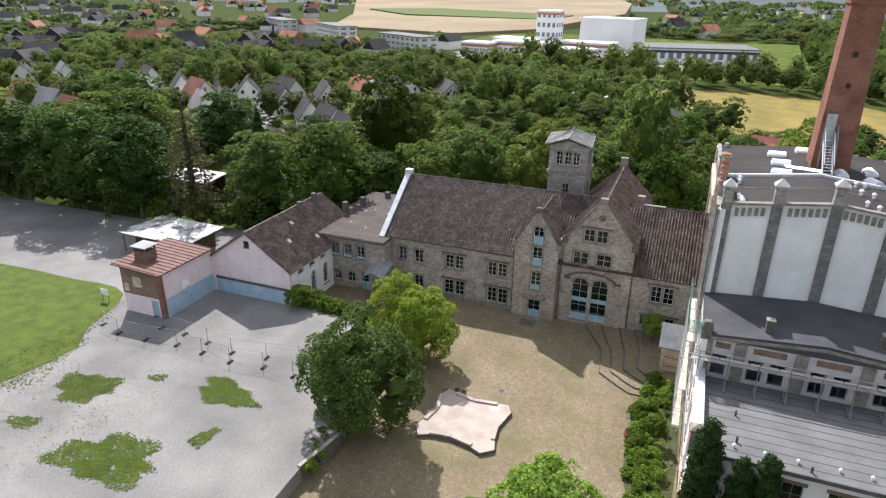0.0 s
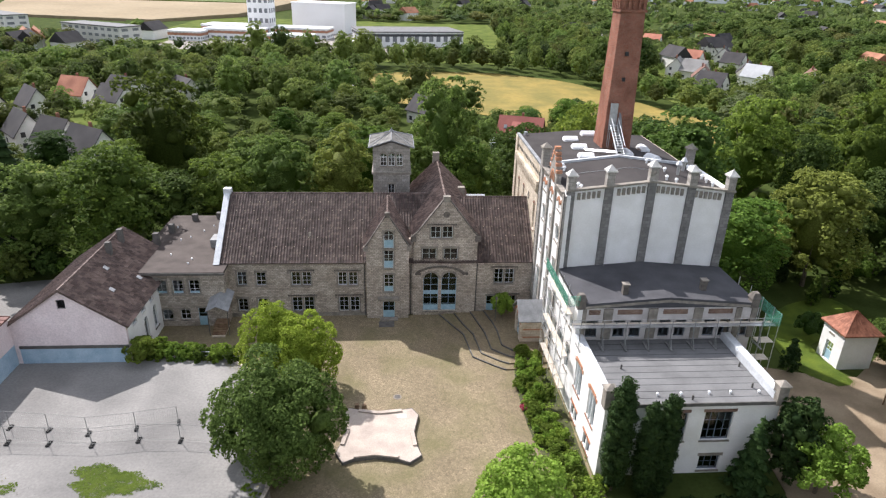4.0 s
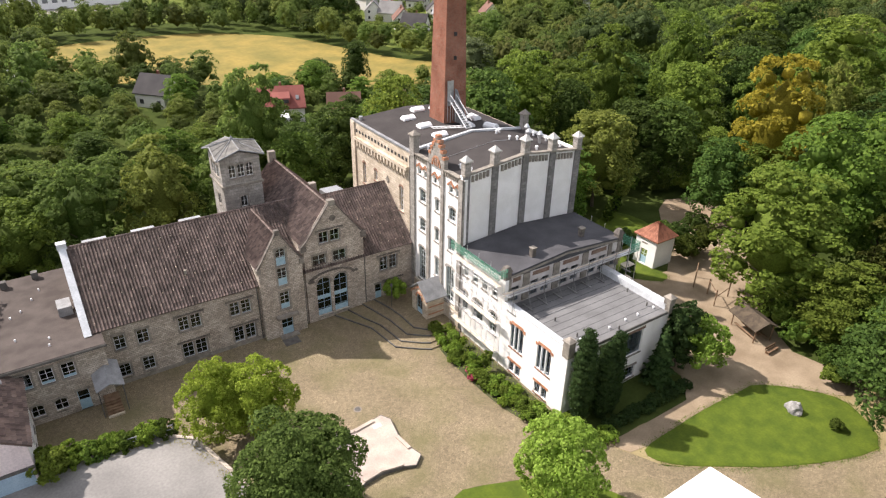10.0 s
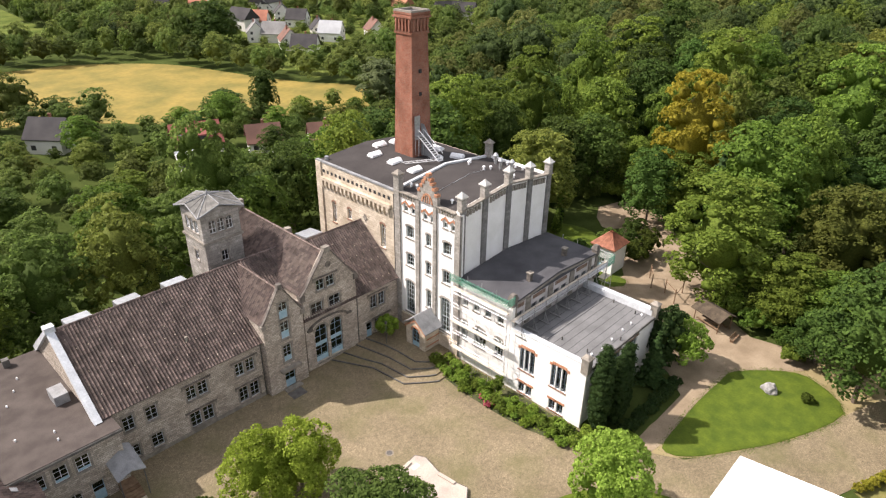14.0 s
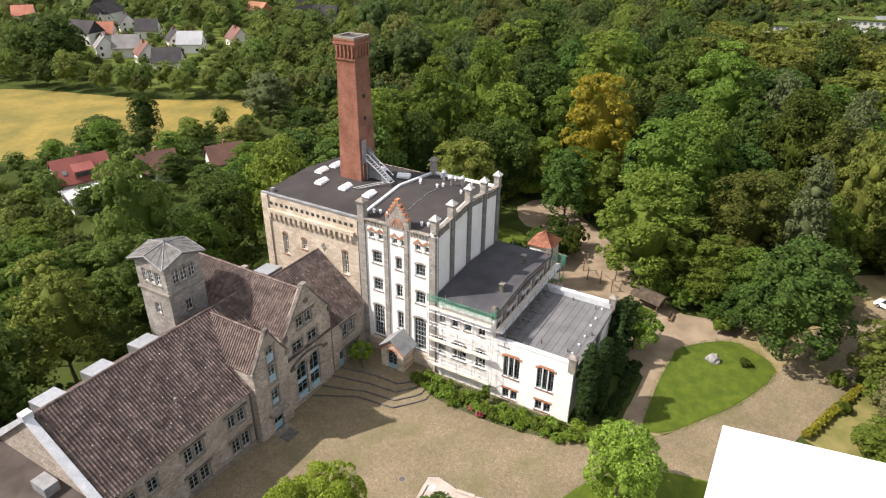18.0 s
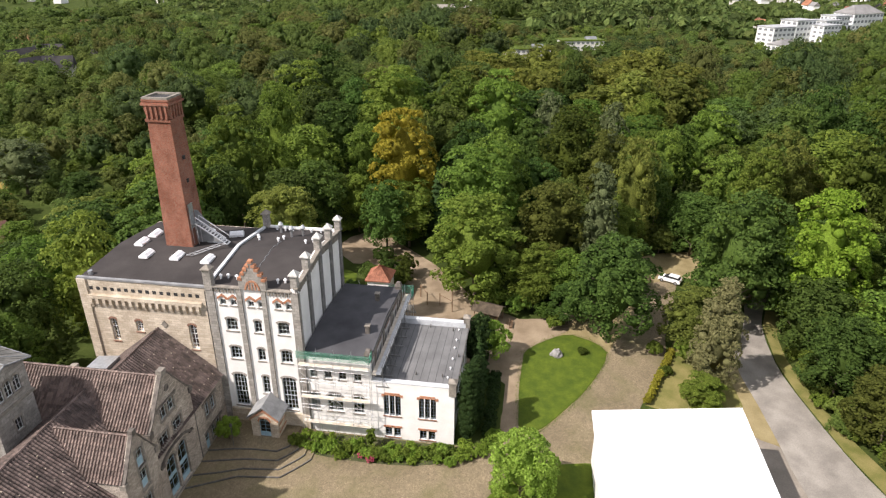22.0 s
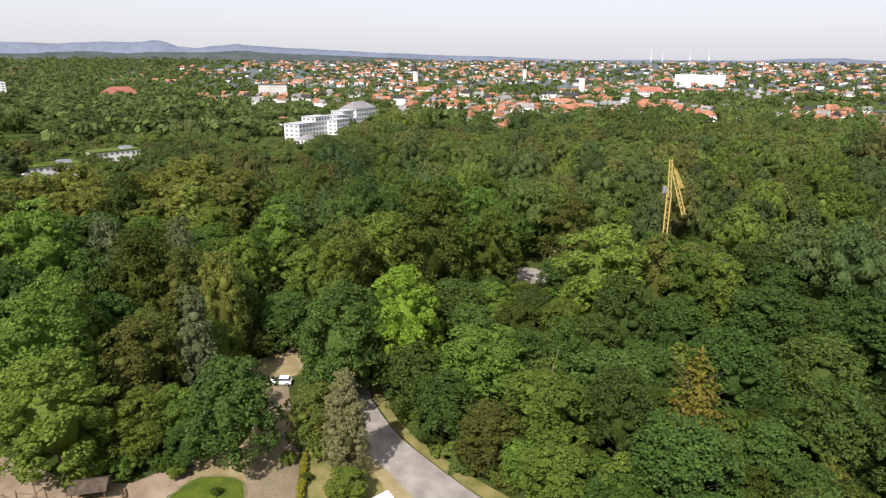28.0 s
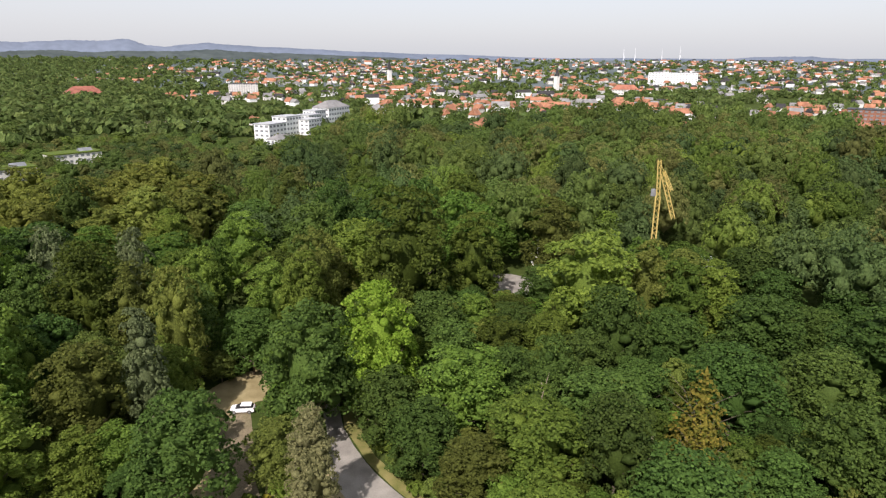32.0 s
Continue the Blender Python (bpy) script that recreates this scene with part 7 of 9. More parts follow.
for i, (x, y, r, h) in enumerate([(34.8, -37.6, 2.4, 3.6), (37.5, -40.6, 2.8, 4.6), (33.5, -42.2, 2.0, 3.0), (31, -44.2, 1.6, 2.4), (36, -33.8, 2.0, 4.0), (26, -59.8, 1.3, 1.6), (20, -60.6, 1.0, 1.3), (23.5, -64, 2.0, 4.5), (-9, -93, 2.6, 2.2), (-2, -91, 2.4, 2.0), (5, -89.5, 2.4, 2.4), (14, -88, 2.6, 2.8)]):
    bush("billowing green undergrowth shrub at the wood's edge", x, y, 0, r, h, "leaf_light" if i % 2 else "leaf", 170 + i, 900, 0.34, group="wood edge shrubs")
for i in range(26):
    x = -136 + i * 2.9
    bush("dense dark undergrowth along the yard", x, 4.5 + 1.6 * math.sin(i * 2.1) + (x + 136) * 0.05, 1.2, 2.6 + 0.6 * math.sin(i), 4.6 + 1.4 * math.sin(i * 1.7), ("leaf_deep", "leaf", "leaf_olive")[i % 3], 200 + i, 700, 0.42, group="yard undergrowth")
for i, (x, y, r, h) in enumerate([(30, 0, 2.4, 3.2), (27, 4, 2.8, 4.0), (44, 11, 3.0, 4.5), (53, 9, 3.0, 4.5), (50, 12, 2.6, 4), (59, 6, 2.6, 3.6), (64, 3, 3, 4), (43.5, -8.5, 2.2, 2.8), (66, -10, 3, 4.4), (61, -13, 3, 4.2), (55, -21, 3, 4.5), (49, -27, 2.8, 4), (45, -31, 2.6, 3.6), (42, -49, 2.4, 3.2), (44, -54, 2.2, 3.0), (37, -52, 2.4, 3.0)]):
    bush("leafy undergrowth bush at the edge of the clearing", x, y, 0, r, h, ("leaf", "leaf_mid", "leaf_olive")[i % 3], 260 + i, 800, 0.36, group="clearing bushes")
for x, y, r, h in ((41.1, 1.4, 0.95, 5.2), (45.7, 3.9, 0.85, 5.8), (40.6, 11, 0.9, 5.6), (28.1, -14.7, 1.1, 4.6)):
    tree("slim conical green thuja on the lawn" if y > -10 else "dark conical yew by the roof scaffold", crown_data(int(x), r, 0.05, h, 46, 1100, 0.18, low=-0.97, spread=(0.2, 0.34), pear=0.75), "leaf" if y > -10 else "leaf_dark", 0.08, 1, h * 0.7, limbs=0, group="conical thujas", at=(x, y, 0))
for i, (x, y, r, h) in enumerate([(35.2, -7.4, 2.0, 3.6), (40.8, -15.2, 2.4, 4.2), (42.8, -12.4, 2.4, 4.6), (45.5, -15, 2.6, 4.8), (51, -9.5, 2.4, 3.4)]):
    bush("dense dark green bush beside the hut", x, y, 0, r, h, ("leaf_deep", "leaf")[i % 2], 290 + i, 1400, 0.28, group="hut bushes")
for i in range(22):
    k = i / 21
    x = 38 - 52 * k
    y = -85.5 + 5.0 * math.sin(math.pi * min(1, k * 1.35)) - (6.5 * max(0, k - 0.55) / 0.45) + 0.6 * math.sin(i * 2.3)
    bush("roadside bramble and young bush", x, y - 1.2, 0, 1.9 + 0.5 * math.sin(i * 1.9), 2.2 + 0.8 * math.sin(i * 2.7), ("leaf", "leaf_light", "leaf_olive", "leaf_mid")[i % 4], 320 + i, 700, 0.3, group="roadside bushes")
for i in range(18):
    x = -49 + i * 2.9
    bush("dark undergrowth behind the stone building", x, 23.5 + 1.0 * math.sin(i * 1.7), 0, 2.7, 4.0 + 1.2 * math.sin(i * 2.3), ("leaf_deep", "leaf")[i % 2], 360 + i, 500, 0.4, group="rear undergrowth")


# ---- brewery details ----
def piece(name, mesh, parent, m=None):
    o = new(name, mesh)
    o.parent = parent
    if m is not None:
        o.matrix_basis = m
    return o


def mesh_of(name, bm, mat):
    me = bpy.data.meshes.new(name)
    bm.to_mesh(me)
    bm.free()
    me.materials.append(M[mat])
    return me


def gablet(w, h, t, d):
    """An upside-down V of brick, w wide."""
    return prism([(0, -w / 2, 0), (0, 0, h), (0, w / 2, 0), (0, w / 2, t), (0, 0, h + t), (0, -w / 2, t)], (d, 0, 0))


zig = mesh_of("brick_gablet", gablet(1.3, 0.5, 0.3, -0.16), "brick_orange")
for u in (1.5, 2.9, 5.15, 6.5, 8.7, 10.1):
    piece("brick_gablet", zig, brew, pose(-0.002, -u, 19.2))
step_gable = []
for s in (1, -1):
    side = [(1.75, 20.9), (1.75, 22.2), (1.3, 22.2), (1.3, 22.9), (0.9, 22.9), (0.9, 23.5), (0.5, 23.5), (0.5, 24.0), (0.28, 24.0), (0.28, 24.6)]
    step_gable += [(s * a, z) for a, z in (side if s == 1 else side[::-1])]
sgm = bmesh.new()
for a, z0, z1 in ((1.75, 20.9, 22.2), (1.3, 22.2, 22.9), (0.9, 22.9, 23.5), (0.5, 23.5, 24.0), (0.28, 24.0, 24.6)):
    add_box(sgm, -0.25, 0.3, -5.75 - a, -5.75 + a, z0, z1)
step_wall = part("stepped_gable", weld(sgm), "pilaster", brew, "stepped gable of pale stone and orange brick")
cap_mesh = mesh_of("brick_cap", box(-0.32, 0.36, -0.26, 0.26, 0, 0.34), "brick_orange")
for a, z in ((1.5, 22.2), (1.1, 22.9), (0.72, 23.5), (0.38, 24.0)):
    for s in (1, -1):
        piece("brick_cap", cap_mesh, step_wall, pose(0, -5.75 + s * a, z))
piece("brick_cap", cap_mesh, step_wall, pose(0, -5.75, 24.55))
fan = bmesh.new()
for i in range(8):
    w0, w1 = math.pi * i / 8, math.pi * (i + 1) / 8
    add_prism(fan, [(-0.33, -5.75 + 1.0 * math.cos(w0), 20.95 + 1.35 * math.sin(w0)), (-0.33, -5.75 + 1.0 * math.cos(w1), 20.95 + 1.35 * math.sin(w1)), (-0.33, -5.75 + 0.78 * math.cos(w1), 20.95 + 1.08 * math.sin(w1)), (-0.33, -5.75 + 0.78 * math.cos(w0), 20.95 + 1.08 * math.sin(w0))], (0.12, 0, 0))
part("fan_arch", weld(fan), "brick_orange", step_wall)
for y in (-6.15, -5.75, -5.35):
    part("fan_bar", box(-0.31, -0.24, y - 0.07, y + 0.07, 20.95, 21.85), "brick_orange", step_wall)
tooth = mesh_of("corbel_tooth", box(-0.16, 0.16, -0.16, 0, -0.75, 0), "stone_trim")
for i in range(33):
    u = 0.9 + i * 0.545
    if min(abs(u - q) for q in (0.5, 4.7, 9.4, 13.9, 18.3)) < 0.6:
        continue
    piece("corbel_tooth", tooth, brew, pose(u, -11.002, 20.95 + 1.1 * (1 - abs(u - 9.4) / 9.4)))
part("coping", prism([(0, -11.4, 21.3), (9.4, -11.4, 22.4), (18.9, -11.4, 21.3), (18.9, -11.4, 21.5), (9.4, -11.4, 22.6), (0, -11.4, 21.5)], (0, 0.6, 0)), "stone_trim", brew)
tooth_w = mesh_of("corbel_tooth", box(-0.14, 0, -0.13, 0.13, -0.5, 0), "stone_trim")
for i in range(22):
    u = 0.75 + i * 0.46
    if not 3.7 < u < 7.5:
        piece("corbel_tooth", tooth_w, brew, pose(-0.002, -u, 20.75))
part("coping", box(-0.3, 0.35, -3.95, -0.5, 20.9, 21.05), "stone_trim", brew)
part("coping", box(-0.3, 0.35, -10.6, -7.55, 20.9, 21.05), "stone_trim", brew)
part("roof_edge", prism([(0.1, 0.0, 20.9), (9.4, 0.0, 21.95), (18.8, 0.0, 20.9), (18.8, 0.0, 21.28), (9.4, 0.0, 22.36), (0.1, 0.0, 21.28)], (0, 0.42, 0)), "capping", brew, "pale metal strip between the two roofs")
part("pinnacle", box(18.0, 18.9, -0.4, 0.4, 20.8, 23.2), "pilaster", brew)
part("pinnacle_cap", pyramid(18.45, 0.0, 23.2, 0.6, 0.6), "stone_trim", brew)
part("statue_base", box(8.95, 9.85, -11.3, -10.6, 22.5, 23.2), "pilaster", brew)
urn = bmesh.new()
for z0, z1, a, b in ((23.2, 23.5, 0.36, 0.5), (23.5, 23.9, 0.5, 0.34), (23.9, 24.2, 0.2, 0.42), (24.2, 24.4, 0.42, 0.3)):
    add_tube(urn, (9.4, -10.95, z0), (9.4, -10.95, z1), a, 8, b)
part("urn", urn, "stone_trim", brew, "weathered stone finial urn")
vent = bmesh.new()
add_tube(vent, (0, 0, 0), (0, 0, 0.45), 0.13, 8)
add_tube(vent, (0, 0, 0.45), (0, 0, 0.62), 0.24, 8, 0.12)
vent_mesh = mesh_of("roof_vent", vent, "white_metal")
def roof_z(x):
    return 21.0 + 1.1 * (1 - abs(x - 9.4) / 9.4)
for x, y in ((1.7, -0.8), (1.9, -1.7), (1.8, -2.9), (1.6, -8.3), (1.8, -9.2), (1.9, -10.0), (12.4, -1.4), (13.3, -0.9), (12.4, -4.2), (13.4, -4.6), (12.2, -8.2), (13.0, -9.0), (17.4, -2), (17.5, -3.2), (17.4, -4.4), (17.5, -5.8), (17.4, -7.2), (17.5, -8.6)):
    piece("roof_vent", vent_mesh, brew, pose(x, y, roof_z(x) - 0.05))
cowl = bmesh.new()
add_tube(cowl, (0, 0, 0), (0, 0, 1.1), 0.2, 8)
add_tube(cowl, (0, 0, 1.1), (0, 0, 1.3), 0.36, 8, 0.42)
add_tube(cowl, (0, 0, 1.3), (0, 0, 1.7), 0.42, 8, 0.15)
cowl_mesh = mesh_of("ventilation_cowl", cowl, "steel")
for x, y in ((14.8, -5.2), (15.6, -6.6), (16.4, -3.0)):
    piece("ventilation_cowl", cowl_mesh, brew, pose(x, y, roof_z(x) - 0.05))
rope = bmesh.new()
for i in range(14):
    add_tube(rope, (1.9 + i * 0.75, -4.6 + 0.12 * (i % 2), roof_z(1.9 + i * 0.75) + 0.03), (1.9 + (i + 1) * 0.75, -4.6 + 0.12 * ((i + 1) % 2), roof_z(1.9 + (i + 1) * 0.75) + 0.03), 0.03, 4)
part("lightning_cable", rope, "steel", brew)
lc = bmesh.new()
add_tube(lc, (-0.26, -11.5, 21.2), (-0.26, -11.5, 0.3), 0.06, 6)
part("downpipe", lc, "kerb", brew)
part("downpipe", tube((-0.2, 0.62, 20.3), (-0.2, 0.62, 8.2), 0.07, 6), "kerb", block)
part("downpipe", tube((-7.6, FY - 0.12, 7.6), (-7.6, FY - 0.12, 0.1), 0.07, 6), "kerb", stone_house)
part("downpipe", tube((-22.35, FY - 0.12, 7.6), (-22.35, FY - 0.12, 0.1), 0.07, 6), "kerb", stone_house)
part("downpipe", tube((-16.3, FY - 0.12, 7.6), (-16.3, FY - 0.12, 0.1), 0.07, 6), "kerb", stone_house)

# corbelled frieze of the stone block
corbel = mesh_of("corbel", prism([(-0.42, -0.2, 0.62), (-0.42, -0.2, 1.37), (0, -0.2, 1.37), (0, -0.2, 0), (-0.16, -0.2, 0.08), (-0.26, -0.2, 0.5)], (0, 0.4, 0)), "stone_light")
for i in range(17):
    piece("corbel", corbel, block, pose(-0.002, 1.85 + i * 0.91, 16.6))
part("cornice", box(-0.44, -0.002, 1.3, 16.69, 17.97, 18.45), "stone_light", block)
# Dark plates on the wall stand in for the shade inside putlog holes.
hole_mesh = mesh_of("putlog_recess", box(-0.03, 0, -0.24, 0.24, 0, 0.46), "dark")
for i in range(16):
    piece("putlog_recess", hole_mesh, block, pose(-0.002, 1.8 + i * 0.96, 19.1))
part("parapet_edge", box(-0.12, 0.3, -0.1, 17.9, 20.6, 20.85), "zinc", block, "pale metal roof edging")
part("quoin", box(-0.2, -0.002, 16.7, 17.9, 0, 20.6), "stone_light", block)
diamond = prism([(-0.1, 7.0, 14.2), (-0.1, 7.45, 14.75), (-0.1, 7.0, 15.3), (-0.1, 6.55, 14.75)], (0.098, 0, 0))
part("diamond_stone", diamond, "stone_trim", block)
dome = bmesh.new()
add_box(dome, -0.62, 0.62, -1.0, 1.0, 0, 0.3)
add_prism(dome, [(-0.58, -0.95, 0.3), (0.58, -0.95, 0.3), (0.25, -0.95, 0.6), (-0.25, -0.95, 0.6)], (0, 1.9, 0))
bmesh.ops.recalc_face_normals(dome, faces=dome.faces[:])
dome_mesh = mesh_of("skylight", dome, "white_metal")
for x, y, a in ((9.6, 14.6, 90), (13.0, 14.6, 90), (6.4, 12.0, 90), (6.5, 7.7, 90), (6.2, 3.2, 90), (12.2, 5.0, 0), (15.0, 3.2, 20), (15.5, 8, 0)):
    piece("skylight", dome_mesh, block, pose(x, y, 20.75 + 0.6 * (1 - abs(x - 9.4) / 9.4), 0, 0, a))
part("roof_vent", tube((0.9, 16.5, 20.6), (0.9, 16.5, 21.3), 0.3, 8), "steel", block)

# chimney details
for z, r, h in ((38.6, 1.72, 0.35), (40.7, 1.9, 0.3), (41.2, 1.8, 0.25)):
    part("brick_band", frustum(11.3, 8.9, z, z + h, r, r), "brick", chim)
rib_mesh = mesh_of("brick_rib", box(-0.14, 0.14, -0.14, 0.14, 39.0, 40.6), "brick")
for i in range(5):
    o = -1.3 + i * 0.65
    for x, y in ((11.3 + o, 8.9 - 1.68), (11.3 - 1.68, 8.9 + o)):
        piece("brick_rib", rib_mesh, chim, pose(x, y, 0))
for x0, x1, y0, y1 in ((9.55, 13.05, 7.15, 7.5), (9.55, 13.05, 10.3, 10.65), (9.55, 9.9, 7.5, 10.3), (12.7, 13.05, 7.5, 10.3)):
    part("rim", box(x0, x1, y0, y1, 41.44, 41.72), "stone_trim", chim, "pale capping of the chimney's rim")
# Near-black plate inside the rim imitates the shaded hollow of the flue.
part("flue", frustum(11.3, 8.9, 41.44, 41.5, 1.38, 1.38), "dark", chim, "dark plate standing in for the shaded flue hollow")
part("access_door", box(9.9, 10.9, 6.92, 7.08, 23.9, 27.4), "steel", chim, "pale grey metal access door")
# Near-black blocks on the shaft take the place of shaded vent slots.
for z in (30.2, 33.4):
    part("vent_slot", box(10.95, 11.35, 7.02, 7.3, z, z + 0.5), "dark", chim)
stair = thing("roof_stair", "galvanised metal stair and bridge to the chimney door", "stairs")
for s in (0, 0.9):
    part("stringer", tube((9.9 + s, 2.2, 21.9), (10.0 + s, 6.3, 24.6), 0.09, 6), "steel", stair)
    part("handrail", tube((9.9 + s, 2.2, 22.9), (10.0 + s, 6.3, 25.6), 0.05, 6), "steel", stair)
for i in range(12):
    k = i / 11
    part("tread", box(9.9, 10.85, 2.2 + 4.1 * k - 0.13, 2.2 + 4.1 * k + 0.13, 21.9 + 2.7 * k, 21.96 + 2.7 * k), "steel", stair)
for x in (10.0, 10.9):
    for y in (6.3, 7.0):
        part("post", tube((x, y, 21.6), (x, y, 25.6), 0.05, 5), "steel", stair)
part("landing", box(9.9, 11.0, 6.1, 7.0, 24.55, 24.62), "steel", stair)
part("side_sheet", prism([(11.15, 3.4, 21.7), (11.15, 7.0, 21.4), (11.15, 7.0, 26.2), (11.15, 6.4, 26.2)], (0.06, 0, 0)), "zinc", stair, "grey-blue sheet guarding the stair")
for s in (0, 0.8):
    part("walkway_beam", tube((6.8, 6.6 - s, 21.4), (9.9, 3.2 - s, 22.0), 0.07, 6), "steel", stair)
for i in range(8):
    x, y = 6.8 + 3.1 * i / 7, 6.6 - 3.4 * i / 7
    part("walkway_rung", tube((x, y, 21.45 + 0.08 * i), (x, y - 0.8, 21.45 + 0.08 * i), 0.035, 5), "steel", stair)

# low wing and annex details
for x, y, h in ((5.2, -18.4, 1.1), (13.9, -17.6, 1.1)):
    part("chimney", box(x - 0.28, x + 0.28, y - 0.28, y + 0.28, 12.3, 12.7 + h), "stone_dark", low)
    part("chimney_cap", box(x - 0.36, x + 0.36, y - 0.36, y + 0.36, 12.7 + h, 12.82 + h), "stone_trim", low)
for x in (0.3, 18.5):
    part("pinnacle", box(x - 0.42, x + 0.42, -20.1, -19.3, 11.8, 12.8), "stone_dark", low)
    part("pinnacle_cap", frustum(x, -19.7, 12.8, 13.4, 0.52, 0.28), "stone_dark", low)
part("cornice", prism([(0, -20.02, 11.75), (9.4, -20.02, 12.5), (18.9, -20.02, 11.75), (18.9, -20.02, 12.05), (9.4, -20.02, 12.8), (0, -20.02, 12.05)], (0, 0.2, 0)), "stone_trim", low)
for u in (0.35, 2.75, 7.45, 12.25, 16.75, 18.4):
    part("pilaster", box(u, u + 0.6 if u in (0.35, 16.75, 18.4) else u + 0.95, -19.95, -19.802, 8.2, 11.74), "stone_trim", low)
for u in (1.2, 4.2, 9.0, 13.8):
    part("frieze_panel", box(u, u + (1.2 if u < 2 else 2.6), -19.84, -19.802, 11.05, 11.6), "brick_worn", low)
M["felt_grey"] = material("weathered_grey_felt", (0.125, 0.125, 0.125), (0.17, 0.17, 0.17), 0.4, 0.85, fine=9, bump=0.1)
for o in annex.children:
    if o.name.startswith("roof"):
        o.data.materials[0] = M["felt_grey"]
for i in range(10):
    part("felt_seam", box(0.5, 15.8, -29.9 + i * 1.0, -29.84 + i * 1.0, 8.15, 8.162), "felt", annex)
for x, y in ((3.2, -25.2), (15.0, -25.2), (14.5, -28.6), (3.2, -28.7), (8.1, -30.2)):
    part("roof_pipe", tube((x, y, 8.1), (x, y, 8.65), 0.09, 7), "kerb", annex)
for x, y in ((14.7, -29.4), (12.0, -29.4), (10.0, -29.4), (7.3, -29.5), (5.1, -29.5), (3.0, -29.4)):
    piece("roof_vent", vent_mesh, annex, pose(x, y, 8.1) @ Matrix.Diagonal((0.62, 0.62, 0.62, 1)))
part("roof_edge", box(0.4, 15.9, -30.82, -30.7, 7.85, 8.2), "kerb", annex)
part("parapet", box(0.5, 0.72, -30.3, -20.0, 7.9, 8.9), "capping", annex)
part("parapet", box(15.58, 15.8, -30.3, -20.0, 7.9, 8.9), "capping", annex)

# porch
porch = thing("entrance_porch", "small stone and brick entrance porch with grey metal gable roof", "porch")
pw = Wall((-3.0, -4.5, 0), (0, -1, 0), (-1, 0, 0), [(0, 0.3), (3.6, 0.3), (3.6, 3.7), (1.8, 5.2), (0, 3.7)], 0.4)
window(pw, porch, 1.05, 2.55, 0.6, 3.7, arch=0.75, cols=2, rows=5, frame="frame_blue", sill=None, head="brick_orange", depth=0.2, panel=0.25, name="door", label="pale blue arched double door")
pw.build("wall", "stone_light", porch)
for y0, y1 in ((-4.9, -4.5), (-8.1, -7.7)):
    part("wall", box(-2.6, -0.31, y0, y1, 0.2, 3.6), "stone_light", porch)
    for z in (1.2, 2.3, 3.3):
        part("brick_course", box(-2.7, -0.31, y0 - 0.03, y1 + 0.03, z, z + 0.2), "brick_orange", porch)
for s in (1, -1):
    part("roof", prism([(-3.35, -6.3, 5.5), (-3.35, -6.3 + s * 2.25, 3.6), (-3.35, -6.3 + s * 2.25, 3.75), (-3.35, -6.3, 5.65)], (3.3, 0, 0)), "zinc", porch)
bk = bmesh.new()
for s in (1, -1):
    add_prism(bk, [(-3.14, -6.3, 5.1), (-3.14, -6.3 + s * 1.95, 3.5), (-3.14, -6.3 + s * 1.95, 3.2), (-3.14, -6.3, 4.75)], (0.12, 0, 0))
part("brick_gable_band", weld(bk), "brick_orange", porch)

# steps of the raised corner
levels = [[(-0.3, 0.1), (-12.4, 0.1), (-11.0, -2.6), (-9.6, -5.2), (-9.0, -10.4), (-6.6, -12.4), (-5.4, -13.2), (-0.3, -13.2)],
          [(-0.3, 0.1), (-10.4, 0.1), (-9.4, -3.0), (-8.4, -5.4), (-7.9, -9.9), (-5.9, -11.6), (-4.9, -12.2), (-0.3, -12.2)],
          [(-0.3, 0.1), (-8.2, 0.1), (-7.3, -3.6), (-6.9, -5.4), (-6.6, -9.2), (-5.0, -10.6), (-4.2, -11.1), (-0.3, -11.1)],
          [(-0.3, 0.1), (-6.4, 0.1), (-5.6, -3.0), (-5.3, -5.2), (-5.2, -8.6), (-4.2, -9.7), (-3.4, -10.2), (-0.3, -10.2)]]
for i, ring in enumerate(levels):
    slab("step", ring, -0.2, 0.16 * (i + 1), "paving", "broad cobbled step leading up to the porch", "step")
    for j in range(1, 6):
        (ax, ay), (bx, by) = ring[j], ring[j + 1]
        z = 0.16 * (i + 1)
        d = Vector((bx - ax, by - ay, 0)).normalized()
        n = Vector((d.y, -d.x, 0))
        if n.x > 0:
            n = -n
        tagged(put_mesh("step_kerb", prism([(ax, ay, z - 0.17), (bx, by, z - 0.17), Vector((bx, by, z - 0.17)) + n * 0.13, Vector((ax, ay, z - 0.17)) + n * 0.13], (0, 0, 0.185)), "kerb"), "dark worn kerb stone edging the step", "kerb", kind="structure")
# lamp by the small tree
lamp = thing("courtyard_lamp", "slim dark lamp post with a small round head", "lamp", at=(-5.3, -2.9, 0.5))
part("post", tube((0, 0, 0), (0, 0, 3.4), 0.05, 6), "kerb", lamp)
part("head", tube((0, 0, 3.4), (0, 0, 3.75), 0.2, 8, 0.12), "kerb", lamp)

# scaffold
scaf = thing("scaffold", "galvanised facade scaffold with wooden decks and green netting", "scaffold")
ys = (-10.9, -13.1, -15.4, -17.7, -20.1)
std, led = mesh_of("standard", tube((0, 0, 0), (0, 0, 13.4), 0.03, 6), "steel"), mesh_of("ledger", tube((0, 0, 0), (0, -9.2, 0), 0.024, 6), "steel")
deck = mesh_of("deck", box(-0.32, 0.3, -2.24, 0, 0, 0.05), "board")
for y in ys:
    for x in (-1.2, -0.45):
        piece("standard", std, scaf, pose(x, y, 0))
